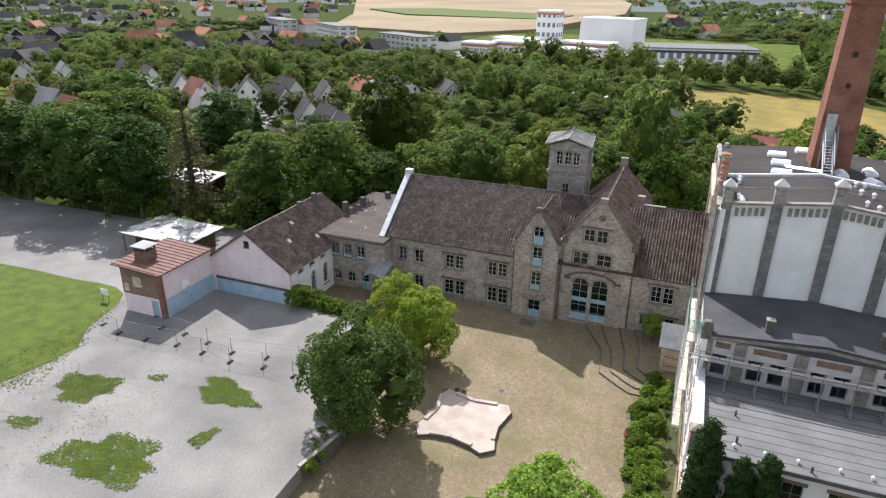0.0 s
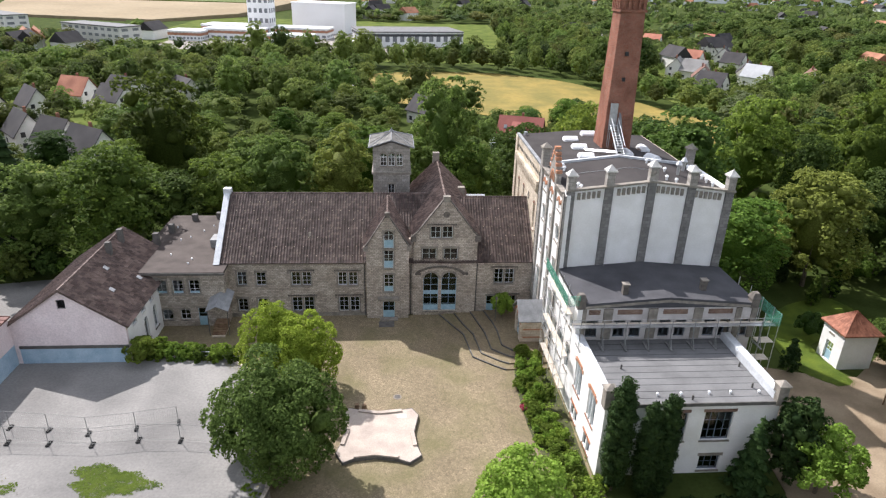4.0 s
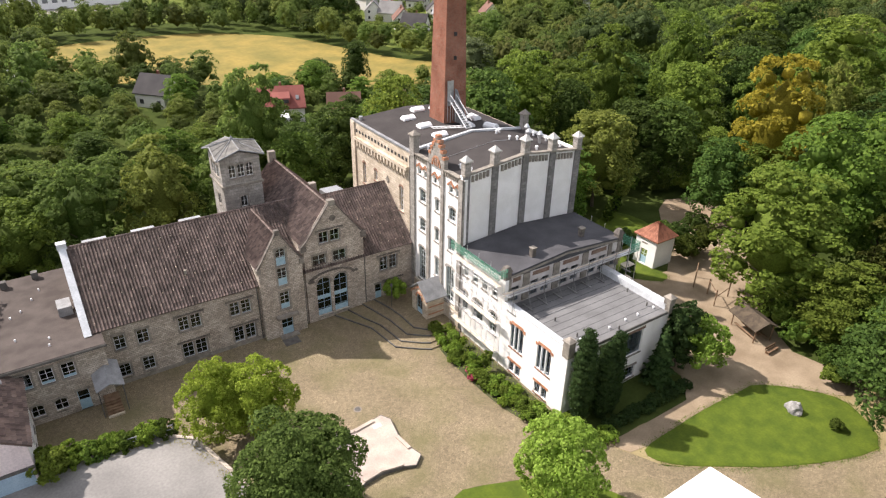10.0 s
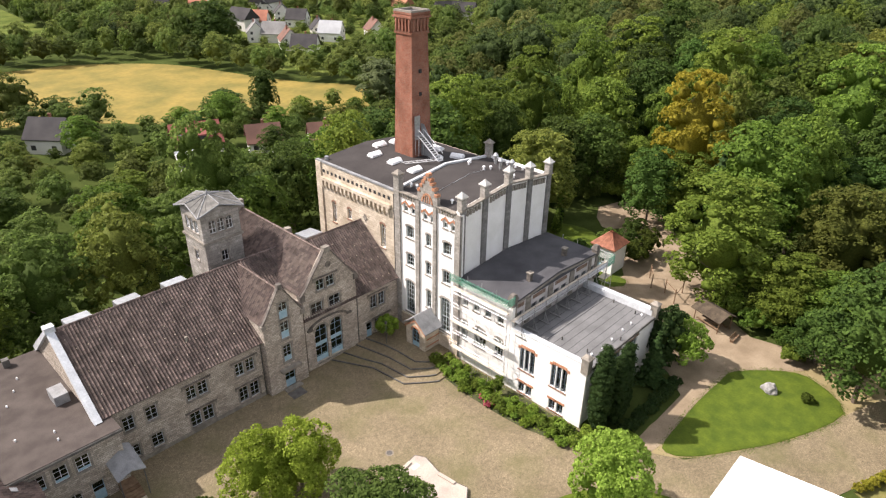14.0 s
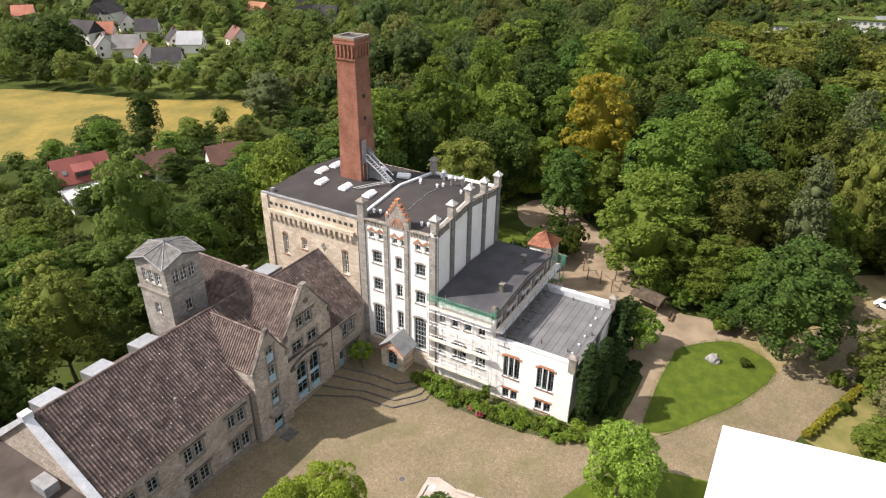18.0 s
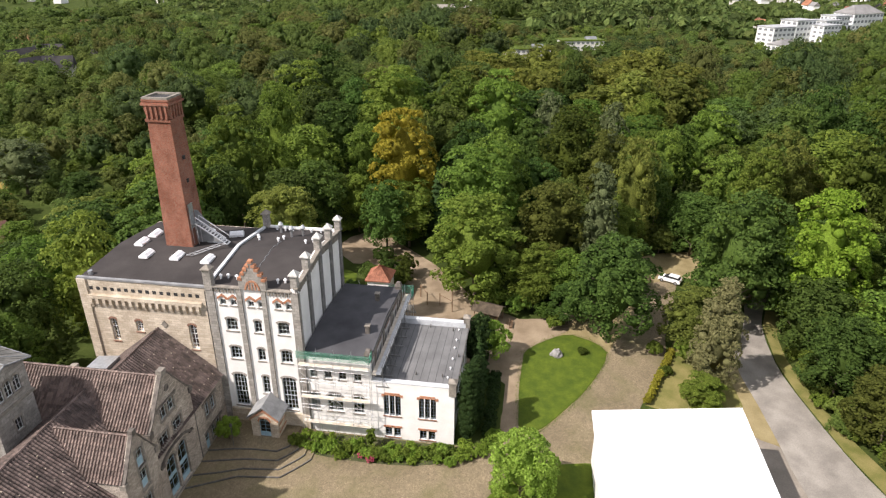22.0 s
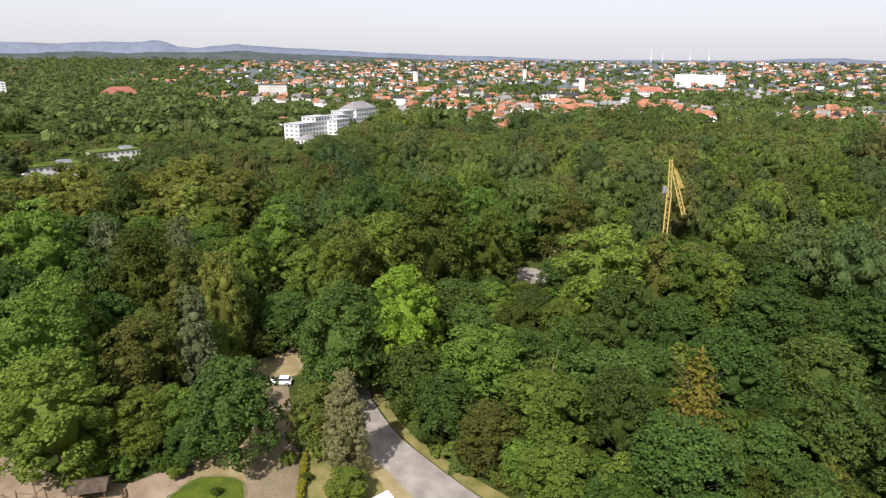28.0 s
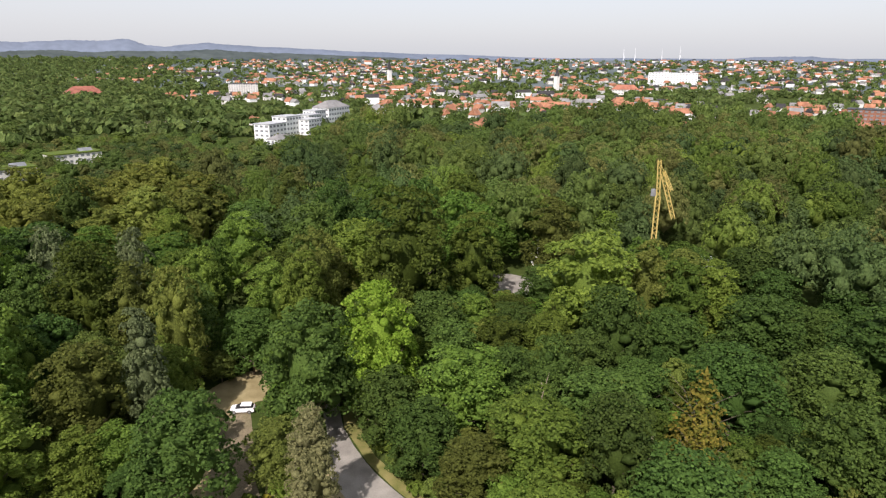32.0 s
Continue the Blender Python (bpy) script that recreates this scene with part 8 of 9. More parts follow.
for z in (2.2, 4.2, 6.2, 8.2, 10.2, 12.2):
    for dz in (0.5, 1.0):
        piece("ledger", led, scaf, pose(-1.2, -10.9, z + dz))
    for y in ys:
        part("transom", tube((-1.2, y, z), (-0.45, y, z), 0.03, 5), "steel", scaf)
    if z in (2.2, 6.2, 11.2, 12.2):
        for k, y in enumerate(ys[:-1]):
            piece("deck", deck, scaf, pose(-0.82, y, z - (1.0 if z > 12 else 0)))
for k, y in enumerate(ys[:-1]):
    part("brace", tube((-1.24, y, 2.2 + 2 * (k % 3)), (-1.24, y - 2.2, 4.2 + 2 * (k % 3)), 0.03, 5), "steel", scaf)
    for z in (4.4, 8.4):
        part("brace", tube((-1.24, y - 2.2, z), (-1.24, y, z + 2), 0.03, 5), "steel", scaf)
def netting(name, p, a, up, nu, nv, parent):
    """A sheet of knotted mesh from p along a and up, as thin cords."""
    bm = bmesh.new()
    p, a, up = Vector(p), Vector(a), Vector(up)
    for i in range(nu + 1):
        add_tube(bm, p + a * i / nu, p + a * i / nu + up, 0.016, 3)
    for j in range(nv + 1):
        add_tube(bm, p + up * j / nv, p + up * j / nv + a, 0.016, 3)
    o = part(name, bm, "netting", parent)
    o["kind"] = "stuff"
    return o
netting("netting", (-1.26, -10.8, 12.3), (0, -9.4, 0), (0, 0, 1.1), 90, 11, scaf)
netting("netting", (-1.26, -20.2, 12.3), (1.3, 0, 0), (0, 0, 1.1), 12, 11, scaf)
catwalk = thing("catwalk", "galvanised scaffold catwalk along the parapet over the annex roof", "scaffold")
for i in range(9):
    x = -0.6 + i * 2.35
    piece("deck", deck, catwalk, pose(x, -20.9, 10.3, 0, 0, 90) @ pose(0.36, 0, 0))
    part("bracket", tube((x + 0.6, -21.5, 8.2), (x + 0.6, -21.5, 11.4), 0.04, 6), "fence_steel", catwalk)
    part("foot_beam", box(x + 0.5, x + 0.7, -22.3, -20.6, 8.17, 8.28), "fence_steel", catwalk)
    part("brace", tube((x + 0.6, -22.2, 8.25), (x + 0.6, -21.2, 10.25), 0.035, 5), "fence_steel", catwalk)
for z in (10.8, 11.35):
    part("guard_rail", tube((-0.8, -21.5, z), (20.6, -21.5, z), 0.035, 6), "fence_steel", catwalk)
part("deck_sheet", box(-0.6, 20.4, -21.4, -20.75, 10.4, 10.45), "steel", catwalk)
for x in (18.9, 20.6):
    for y in (-21.5, -20.2):
        part("standard", tube((x, y, 0), (x, y, 11.9), 0.045, 6), "steel", catwalk)
for z in (4.2, 6.3, 8.4):
    part("deck", box(18.9, 20.6, -21.4, -20.3, z, z + 0.07), "board", catwalk)
netting("netting", (20.65, -21.6, 10.5), (0, 4.0, 0), (0, 0, 1.3), 40, 12, catwalk)
netting("netting", (18.9, -21.6, 10.5), (1.75, 0, 0), (0, 0, 1.3), 18, 12, catwalk)
for y in (-18, -15.5, -13):
    part("standard", tube((20.6, y, 0), (20.6, y, 11.9), 0.045, 6), "steel", catwalk)

# stone building: roof hooks, rear dormers
hooks = bmesh.new()
rh = random.Random(4)
def roof_pt(x, k):
    return Vector((x, 0.0 + 8.85 * k, 7.95 + 6.3 * k))
for row in range(7):
    for i in range(16):
        x = -40 + i * 1.15 + (row % 2) * 0.55
        p = roof_pt(x, 0.08 + row * 0.13)
        if x < -22.6 or row > 4:
            add_box(hooks, p.x - 0.04, p.x + 0.04, p.y - 0.08, p.y + 0.04, p.z + 0.06, p.z + 0.15)
for row in range(6):
    for i in range(6):
        x = -7 + i * 1.15 + (row % 2) * 0.55
        p = Vector((x, 0.05 + 7.95 * (0.1 + row * 0.14), 7.9 + 6.2 * (0.1 + row * 0.14)))
        add_box(hooks, p.x - 0.04, p.x + 0.04, p.y - 0.08, p.y + 0.04, p.z + 0.06, p.z + 0.15)
part("snow_hook", hooks, "stone_light", stone_house)["kind"] = "stuff"
dorm = bmesh.new()
add_prism(dorm, [(-1.35, 0, 0.9), (-1.35, 2.9, 0.55), (-1.35, 2.9, -2.4), (-1.35, 0, -0.6)], (2.7, 0, 0))
bmesh.ops.recalc_face_normals(dorm, faces=dorm.faces[:])
dorm_mesh = mesh_of("rear_dormer", dorm, "steel")
for x in (-37.4, -31.9, -26.2, -6.6):
    piece("rear_dormer", dorm_mesh, stone_house, pose(x, 10.2, 12.25))
part("roof_vent", tube((-29.5, 3.2, 10.0), (-29.5, 3.2, 10.8), 0.18, 7), "stone_trim", stone_house)

# ---- courtyard things ----
SANDPIT = [(-24.1, -26.9), (-23.4, -28.2), (-22.4, -27.7), (-20.4, -27.45), (-18.2, -27.9), (-17.1, -28.4), (-16.0, -27.5), (-16.35, -26.2), (-16.6, -24.1), (-16.1, -21.5), (-16.7, -20.4), (-17.8, -20.6), (-20.2, -20.9), (-22.2, -20.45), (-23.3, -20.1), (-23.8, -21.4), (-23.4, -23.7), (-23.8, -25.8)]
pit = thing("sandpit", "low pinkish concrete platform with dark kerb edges", "platform")
part("slab", prism([(x, y, -0.1) for x, y in SANDPIT], (0, 0, 0.45)), "sand", pit)
part("plate", box(-18.3, -17.3, -21.9, -21.3, 0.35, 0.362), "cap_pale", pit, "pale square plate let into the platform")
for i in range(len(SANDPIT)):
    (ax, ay), (bx, by) = SANDPIT[i], SANDPIT[(i + 1) % len(SANDPIT)]
    d = Vector((bx - ax, by - ay, 0)).normalized()
    n = Vector((d.y, -d.x, 0))
    part("side_board", prism([(ax, ay, -0.1), (bx, by, -0.1), Vector((bx, by, -0.1)) + n * 0.07, Vector((ax, ay, -0.1)) + n * 0.07], (0, 0, 0.46)), "kerb", pit)
    if i in (2, 3, 7, 11, 12, 15, 16):
        part("kerb", prism([(ax, ay, 0.352), (bx, by, 0.352), Vector((bx, by, 0.352)) - n * 0.4, Vector((ax, ay, 0.352)) - n * 0.4], (0, 0, 0.16)), "sand", pit)
for x, y in ((-22.5, -19.7), (-21.7, -19.8), (-23.6, -20.4)):
    tagged(put_mesh("log_seat", tube((x, y, 0), (x, y, 0.5), 0.24, 9, 0.22), "wood"), "short dark log seat beside the platform", "log", "log seats")
mh = thing("manhole_cover", "round metal manhole cover in the cobbles", "manhole", at=(-18.2, -17.9, 0))
part("rim", tube((0, 0, -0.05), (0, 0, 0.02), 0.48, 16), "gravel", mh)
part("lid", tube((0, 0, 0), (0, 0, 0.03), 0.33, 16), "kerb", mh)
rk = bmesh.new()
bmesh.ops.create_icosphere(rk, subdivisions=3, radius=1.0)
for v in rk.verts:
    n = noise.noise(v.co * 1.3 + Vector((3, 1, 7))) * 0.35 + noise.noise(v.co * 3.0) * 0.12
    v.co *= 1 + n
    v.co = Vector((v.co.x * 1.25, v.co.y * 1.6, max(-0.5, v.co.z) * 0.85))
boulder = tagged(put_mesh("boulder", rk, "rock"), "large pale grey boulder lying on the lawn", "boulder")
boulder.location = (22.7, -44.2, 0.25)
boulder.scale = (0.66, 0.6, 0.95)
bs = bmesh.new()
bmesh.ops.create_icosphere(bs, subdivisions=2, radius=0.45)
for v in bs.verts:
    v.co *= 1 + noise.noise(v.co * 3) * 0.4
small = tagged(put_mesh("stone", bs, "rock"), "small pale stone on top of the boulder", "stone")
small.location = (22.8, -44.5, 1.05)
small.scale = (0.6, 0.6, 0.6)

# construction fence on the yard
panel = thing("fence_panel", "mobile wire mesh construction fence panel with black feet", "fence", "construction fence", at=(0, 0, -50))
for x in (0, 3.4):
    part("post", tube((x, 0, 0.05), (x, 0, 2.0), 0.03, 6), "fence_steel", panel)
    part("foot", box(x - 0.12, x + 0.12, -0.38, 0.38, 0, 0.14), "tyre", panel)
for z in (0.2, 1.98):
    part("rail", tube((0, 0, z), (3.4, 0, z), 0.02, 5), "fence_steel", panel)
wires = bmesh.new()
for i in range(1, 18):
    add_tube(wires, (i * 0.19, 0, 0.2), (i * 0.19, 0, 1.98), 0.006, 3)
for z in (0.55, 0.9, 1.25, 1.6):
    add_tube(wires, (0, 0, z), (3.4, 0, z), 0.006, 3)
part("wire_mesh", wires, "fence_steel", panel)["kind"] = "stuff"
F1 = [(-65.8, -25.4), (-62.4, -26.3), (-58.4, -26.2), (-54.3, -25.7), (-50.5, -26.0), (-46.5, -26.3), (-42.5, -25.8), (-38.6, -26.0), (-35.4, -26.4)]
F2 = [(-58.8, -23.4), (-55.2, -23.5), (-51.4, -24.0), (-47.5, -24.7), (-43.3, -24.1), (-39.6, -23.3)]
for row in (F1, F2):
    for (ax, ay), (bx, by) in zip(row, row[1:]):
        d = math.hypot(bx - ax, by - ay)
        copy_thing(panel, pose(ax, ay, 1.5, 0, 0, math.degrees(math.atan2(by - ay, bx - ax))) @ Matrix.Diagonal((d / 3.4, 1, 1, 1)))
for o in (*panel.children, panel):
    bpy.data.objects.remove(o)
# retaining edge of the yard
for (ax, ay), (bx, by) in (((-29.3, -32.4), (-30.3, -37.4)), ((-34.3, -14.5), (-29.3, -32.4)), ((-37.5, -11.8), (-34.3, -14.5)), ((-47.8, -11.0), (-37.5, -11.8))):
    d = Vector((bx - ax, by - ay, 0)).normalized()
    n = Vector((d.y, -d.x, 0)) * 0.35
    tagged(put_mesh("retaining_wall", prism([(ax, ay, -0.2), (bx, by, -0.2), Vector((bx, by, -0.2)) + n, Vector((ax, ay, -0.2)) + n], (0, 0, 1.85)), "stone"), "low grey stone wall holding the raised yard", "wall", kind="structure")
rail = thing("pipe_barrier", "greenish metal pipe railing at the end of the yard hedge", "railing")
for k in range(4):
    x, y = -41.2 + 1.7 * k, -12.0 - 0.12 * k
    part("post", tube((x, y, 1.4), (x, y, 2.5), 0.05, 6), "zinc", rail)
for z in (1.95, 2.45):
    part("rail", tube((-41.2, -12.0, z), (-36.1, -12.36, z), 0.05, 6), "zinc", rail)
hoop = thing("basketball_hoop", "white basketball board with ring on the garage wall", "basketball hoop")
part("board", box(-59.9, -59.82, -18.3, -17.0, 4.2, 5.2), "white_metal", hoop)
rg_ = bmesh.new()
for i in range(12):
    a, b = math.pi * 2 * i / 12, math.pi * 2 * (i + 1) / 12
    add_tube(rg_, (-59.5 + 0.25 * math.cos(a), -17.65 + 0.25 * math.sin(a), 4.4), (-59.5 + 0.25 * math.cos(b), -17.65 + 0.25 * math.sin(b), 4.4), 0.02, 4)
part("ring", rg_, "brick_orange", hoop)
sign = thing("sign_board", "small pale notice board on two posts in the lawn", "sign", at=(-70.6, -20.6, 1.5))
part("board", box(-0.6, 0.6, -0.03, 0.03, 0.9, 1.7), "white_metal", sign)
for x in (-0.5, 0.5):
    part("post", tube((x, 0.04, 0), (x, 0.04, 1.7), 0.04, 6), "wood", sign)

# ---- playground ----
hut = thing("garden_hut", "small white rendered hut with a brown-red tiled pyramid roof", "hut")
hw = Wall((34.5, -14.0, 0), (0, 1, 0), (-1, 0, 0), [(0, -0.1), (3.6, -0.1), (3.6, 4.8), (0, 4.8)], 0.3)
window(hw, hut, 1.2, 2.5, 0.1, 2.6, cols=2, rows=3, frame="frame_pale", sill=None, panel=0.5, name="door", label="pale glazed double door of the hut")
hw.build("wall", "render_white", hut)
part("wall", box(34.5, 38.7, -14.3, -14.0, -0.1, 4.8), "render_white", hut)
part("wall", box(38.4, 38.7, -14.0, -10.4, -0.1, 4.8), "render_white", hut)
part("wall", box(34.81, 38.4, -10.7, -10.4, -0.1, 4.8), "render_white", hut)
part("wall_niche", box(34.46, 34.498, -12.6, -11.6, 3.5, 3.75), "stone_trim", hut)
hc = Vector((36.6, -12.35, 6.9))
corners = [Vector(p) for p in ((34.15, -14.65, 4.72), (39.05, -14.65, 4.72), (39.05, -10.05, 4.72), (34.15, -10.05, 4.72))]
hr = bmesh.new()
for i in range(4):
    add_prism(hr, [corners[i], corners[(i + 1) % 4], hc], (0, 0, -0.15))
hroof = part("roof", weld(hr), "tile_red", hut)
tv, tf = [], []
for i in range(4):
    a, b = corners[i], corners[(i + 1) % 4]
    n_ = (b - a).cross(hc - a).normalized()
    if n_.z < 0:
        n_ = -n_
    for j in range(9):
        k0, k1 = j / 9, min(1, (j + 1.1) / 9)
        for q in range(16):
            s0, s1 = q / 16, (q + 1) / 16
            f0, f1 = a + (b - a) * s0, a + (b - a) * s1
            c_ = len(tv)
            for f, k, up in ((f0, k0, 0.06), (f1, k0, 0.03), (f1, k1, 0.0), (f0, k1, 0.03)):
                tv.append(tuple(f + (hc - f) * k + n_ * (up + 0.02)))
            tf.append((c_, c_ + 1, c_ + 2, c_ + 3))
raw("roof_tiles", tv, tf, "tile_red", hroof)["kind"] = "stuff"
shelter = thing("picnic_shelter", "open wooden shelter with a brown shingle roof and bench", "shelter", at=(32.2, -32.6, 0))
shelter.rotation_euler = (0, 0, radians(72))
shelter.scale = (0.82, 0.82, 0.9)
for x in (-2.6, 2.6):
    for y in (-1.6, 1.6):
        part("post", tube((x, y, -0.1), (x, y, 2.5), 0.1, 6), "wood", shelter)
for s in (1, -1):
    part("roof", prism([(-3.2, 0, 3.4), (3.2, 0, 3.4), (3.2, s * 2.3, 2.3), (-3.2, s * 2.3, 2.3)], (0, 0, 0.12)), "shingle", shelter)
    part("bench", box(-2.4, 2.4, s * 1.1 - 0.2, s * 1.1 + 0.2, 0.42, 0.5), "wood", shelter)
part("table", box(-2.0, 2.0, -0.4, 0.4, 0.7, 0.78), "wood", shelter)
swing = thing("swing_frame", "wooden playground climbing posts with cross bars", "swing")
for x, y in ((35.4, -21.2), (38.2, -19.5), (35.5, -23.5), (33.6, -26.0), (37.5, -25.5)):
    part("post", tube((x, y, -0.1), (x, y, 2.6), 0.09, 6), "wood", swing)
for p, q in (((35.4, -21.2, 2.4), (38.2, -19.5, 2.4)), ((35.5, -23.5, 2.2), (33.6, -26.0, 2.2)), ((33.6, -26, 1.5), (37.5, -25.5, 1.5))):
    part("bar", tube(p, q, 0.06, 6), "wood", swing)
bench = thing("park_bench", "plain wooden slatted bench by the path", "bench", at=(30.6, -36.6, 0))
for y in (-0.2, 0.0, 0.2):
    part("seat_slat", box(-1.1, 1.1, y - 0.08, y + 0.08, 0.42, 0.47), "wood", bench)
for x in (-0.9, 0.9):
    part("leg", box(x - 0.05, x + 0.05, -0.25, 0.25, 0, 0.42), "wood", bench)
part("backrest", box(-1.1, 1.1, 0.28, 0.33, 0.55, 0.9), "wood", bench)

# ---- car ----
car = thing("parked_car", "white hatchback parked at the turning place", "car", at=(51.8, -66.6, 0.02))
car.rotation_euler = (0, 0, radians(62))
prof = [(-2.1, 0.35), (-2.15, 0.75), (-1.95, 1.0), (-1.0, 1.05), (1.2, 1.0), (2.0, 0.88), (2.15, 0.6), (2.1, 0.35)]
part("body", prism([(x, -0.88, z) for x, z in prof], (0, 1.76, 0)), "car_white", car)
part("cabin", prism([(x, -0.72, z) for x, z in ((-1.9, 1.0), (-1.6, 1.42), (0.2, 1.46), (1.15, 1.0))], (0, 1.44, 0)), "tyre", car, "dark tinted windows")
part("roof", prism([(x, -0.7, z) for x, z in ((-1.65, 1.43), (-1.5, 1.52), (0.05, 1.54), (0.25, 1.46))], (0, 1.4, 0)), "car_white", car)
for x in (-1.3, 1.35):
    for s in (-1, 1):
        w = part("wheel", tube((x, s * 0.74, 0.33), (x, s * 0.92, 0.33), 0.33, 14), "tyre", car)
        part("rim", tube((x, s * 0.9, 0.33), (x, s * 0.93, 0.33), 0.2, 10), "steel", w)
for s in (-0.6, 0.6):
    part("headlight", box(2.0, 2.12, s - 0.16, s + 0.16, 0.68, 0.82), "steel", car)
    part("tail_light", box(-2.14, -2.02, s - 0.14, s + 0.14, 0.75, 0.95), "brick", car)

def small_car(x, y, turn, mat, label):
    t = thing("parked_car", label, "car", "cars in the village", at=(x, y, 0.05))
    t.rotation_euler = (0, 0, radians(turn))
    part("body", prism([(-2.1, -0.85, 0.3), (-2.1, -0.85, 0.85), (2.0, -0.85, 0.8), (2.1, -0.85, 0.35)], (0, 1.7, 0)), mat, t)
    part("cabin", prism([(-1.6, -0.75, 0.86), (-1.2, -0.75, 1.45), (0.5, -0.75, 1.45), (1.1, -0.75, 0.86)], (0, 1.5, 0)), "far_window", t)
    for u in (-1.3, 1.3):
        for v in (-0.72, 0.72):
            part("wheel", tube((u, v - 0.1, 0.3), (u, v + 0.1, 0.3), 0.31, 10), "tyre", t)
    return t
M["car_dark"] = material("dark_blue_car_paint", (0.03, 0.035, 0.045), (0.05, 0.055, 0.07), 1.0, 0.3, bump=0.0, spec=0.5)
slab("village_street", [(-150, 112), (-140, 92), (-118, 78), (-104, 64), (-98, 68), (-112, 84), (-130, 98), (-141, 116)], -0.3, 0.03, "gravel", "grey village street with parked cars", "road")
for k in range(7):
    small_car(-141 + 3.4 * k, 100.5 - 2.4 * k + (2.5 if k % 2 else 0), 35, "car_dark" if k % 3 else "car_white", "dark car parked in the village street" if k % 3 else "white car parked in the village street")

# ---- crane ----
crane = thing("tower_crane", "yellow tower crane with a lowered jib", "crane")
cx, cy = 43.0, -163.0
def lattice(name, p, q, half, n, r, parent):
    """A square lattice girder from p to q: four chords and diagonal lacing."""
    p, q = Vector(p), Vector(q)
    way = (q - p).normalized()
    u = way.orthogonal().normalized() * half
    v = way.cross(u).normalized() * half
    corners_ = (u + v, u - v, -u - v, v - u)
    for c_ in corners_:
        part(name + "_chord", tube(p + c_, q + c_, r, 5), "crane_yellow", parent)
    bm = bmesh.new()
    for i in range(n):
        a_, b_ = p + (q - p) * i / n, p + (q - p) * (i + 1) / n
        for j in range(4):
            k0, k1 = (j, (j + 1) % 4) if i % 2 else ((j + 1) % 4, j)
            add_tube(bm, a_ + corners_[k0], b_ + corners_[k1], r * 0.6, 4)
    part(name + "_lacing", bm, "crane_yellow", parent)["kind"] = "stuff"
lattice("mast", (cx, cy, 0), (cx, cy, 30), 0.5, 22, 0.1, crane)
lattice("apex", (cx, cy, 30), (cx + 0.4, cy + 0.2, 38.5), 0.35, 7, 0.09, crane)
lattice("jib", (cx - 0.3, cy - 0.3, 35.5), (cx - 2.9, cy - 2.5, 25.0), 0.4, 9, 0.1, crane)
lattice("counter_jib", (cx - 0.5, cy - 0.5, 36.0), (cx - 2.2, cy - 1.9, 31.5), 0.3, 4, 0.08, crane)
part("cab", box(cx + 0.6, cx + 1.5, cy - 0.2, cy + 0.8, 30.0, 31.6), "zinc", crane)
part("tie_rod", tube((cx + 0.4, cy + 0.2, 38.3), (cx - 2.2, cy - 1.9, 31.6), 0.07, 5), "crane_yellow", crane)


# ---- houses and town ----
def house(x, y, w, d, h, rh, turn, roof, label, z=0.0, group="village houses"):
    t = thing("house", label, "house", group, at=(x, y, z))
    t.rotation_euler = (0, 0, radians(turn))
    wl = part("wall", prism([(-w / 2, -d / 2, 0), (w / 2, -d / 2, 0), (w / 2, -d / 2, h), (0, -d / 2, h + rh), (-w / 2, -d / 2, h)], (0, d, 0)), "plaster_house", t)
    for s in (1, -1):
        part("roof", prism([(0, -d / 2 - 0.4, h + rh + 0.25), (s * (w / 2 + 0.5), -d / 2 - 0.4, h - 0.2), (s * (w / 2 + 0.5), -d / 2 - 0.4, h - 0.45), (0, -d / 2 - 0.4, h + rh)], (0, d + 0.8, 0)), roof, t)
    part("chimney", box(0.5, 1.1, -0.5, 0.1, h + rh - 0.8, h + rh + 1.0), "brick", t)
    for zz in (1.0, 3.6, 6.2):
        for xx in (-w / 4, w / 4):
            if zz + 1.2 < h + rh * (1 - 2 * abs(xx) / w) - 0.2:
                for s in (1, -1):
                    part("window", box(xx - 0.5, xx + 0.5, s * d / 2 - 0.04, s * d / 2 + 0.04, zz, zz + 1.2), "dark", t)
    for zz in (1.0, 3.6):
        for yy in (-d / 3.4, d / 3.4):
            if zz + 1.2 < h:
                for s in (1, -1):
                    part("window", box(s * w / 2 - 0.04, s * w / 2 + 0.04, yy - 0.6, yy + 0.6, zz, zz + 1.2), "dark", t)
    return t


rn = random.Random(12)
for x, y, turn in VILLAGE:
    rf = "roof_red" if int(x * 3 + y) % 9 == 0 else "roof_grey" if int(x + y) % 5 == 0 else "roof_slate"
    house(x, y, 7.0 + (x * 7 + y) % 5 * 0.22, 9.5 + (x + y * 3) % 7 * 0.4, 4.0, 4.8, turn + 22 + (x * 13 % 17 - 8), rf, "white rendered house with a steep %s roof among trees" % {"roof_red": "red", "roof_grey": "weathered grey", "roof_slate": "dark"}[rf], 0.0)
for x, y, turn, rf in MEADOW_HOUSES:
    house(x, y, 8.5, 10.5, 4.2, 4.6, turn, rf, "white house with a %s gabled roof beyond the meadow" % {"roof_red": "red", "roof_slate": "dark", "roof_grey": "weathered grey", "roof_brown": "brown tiled", "roof_pale": "pale grey"}[rf], 0.0)
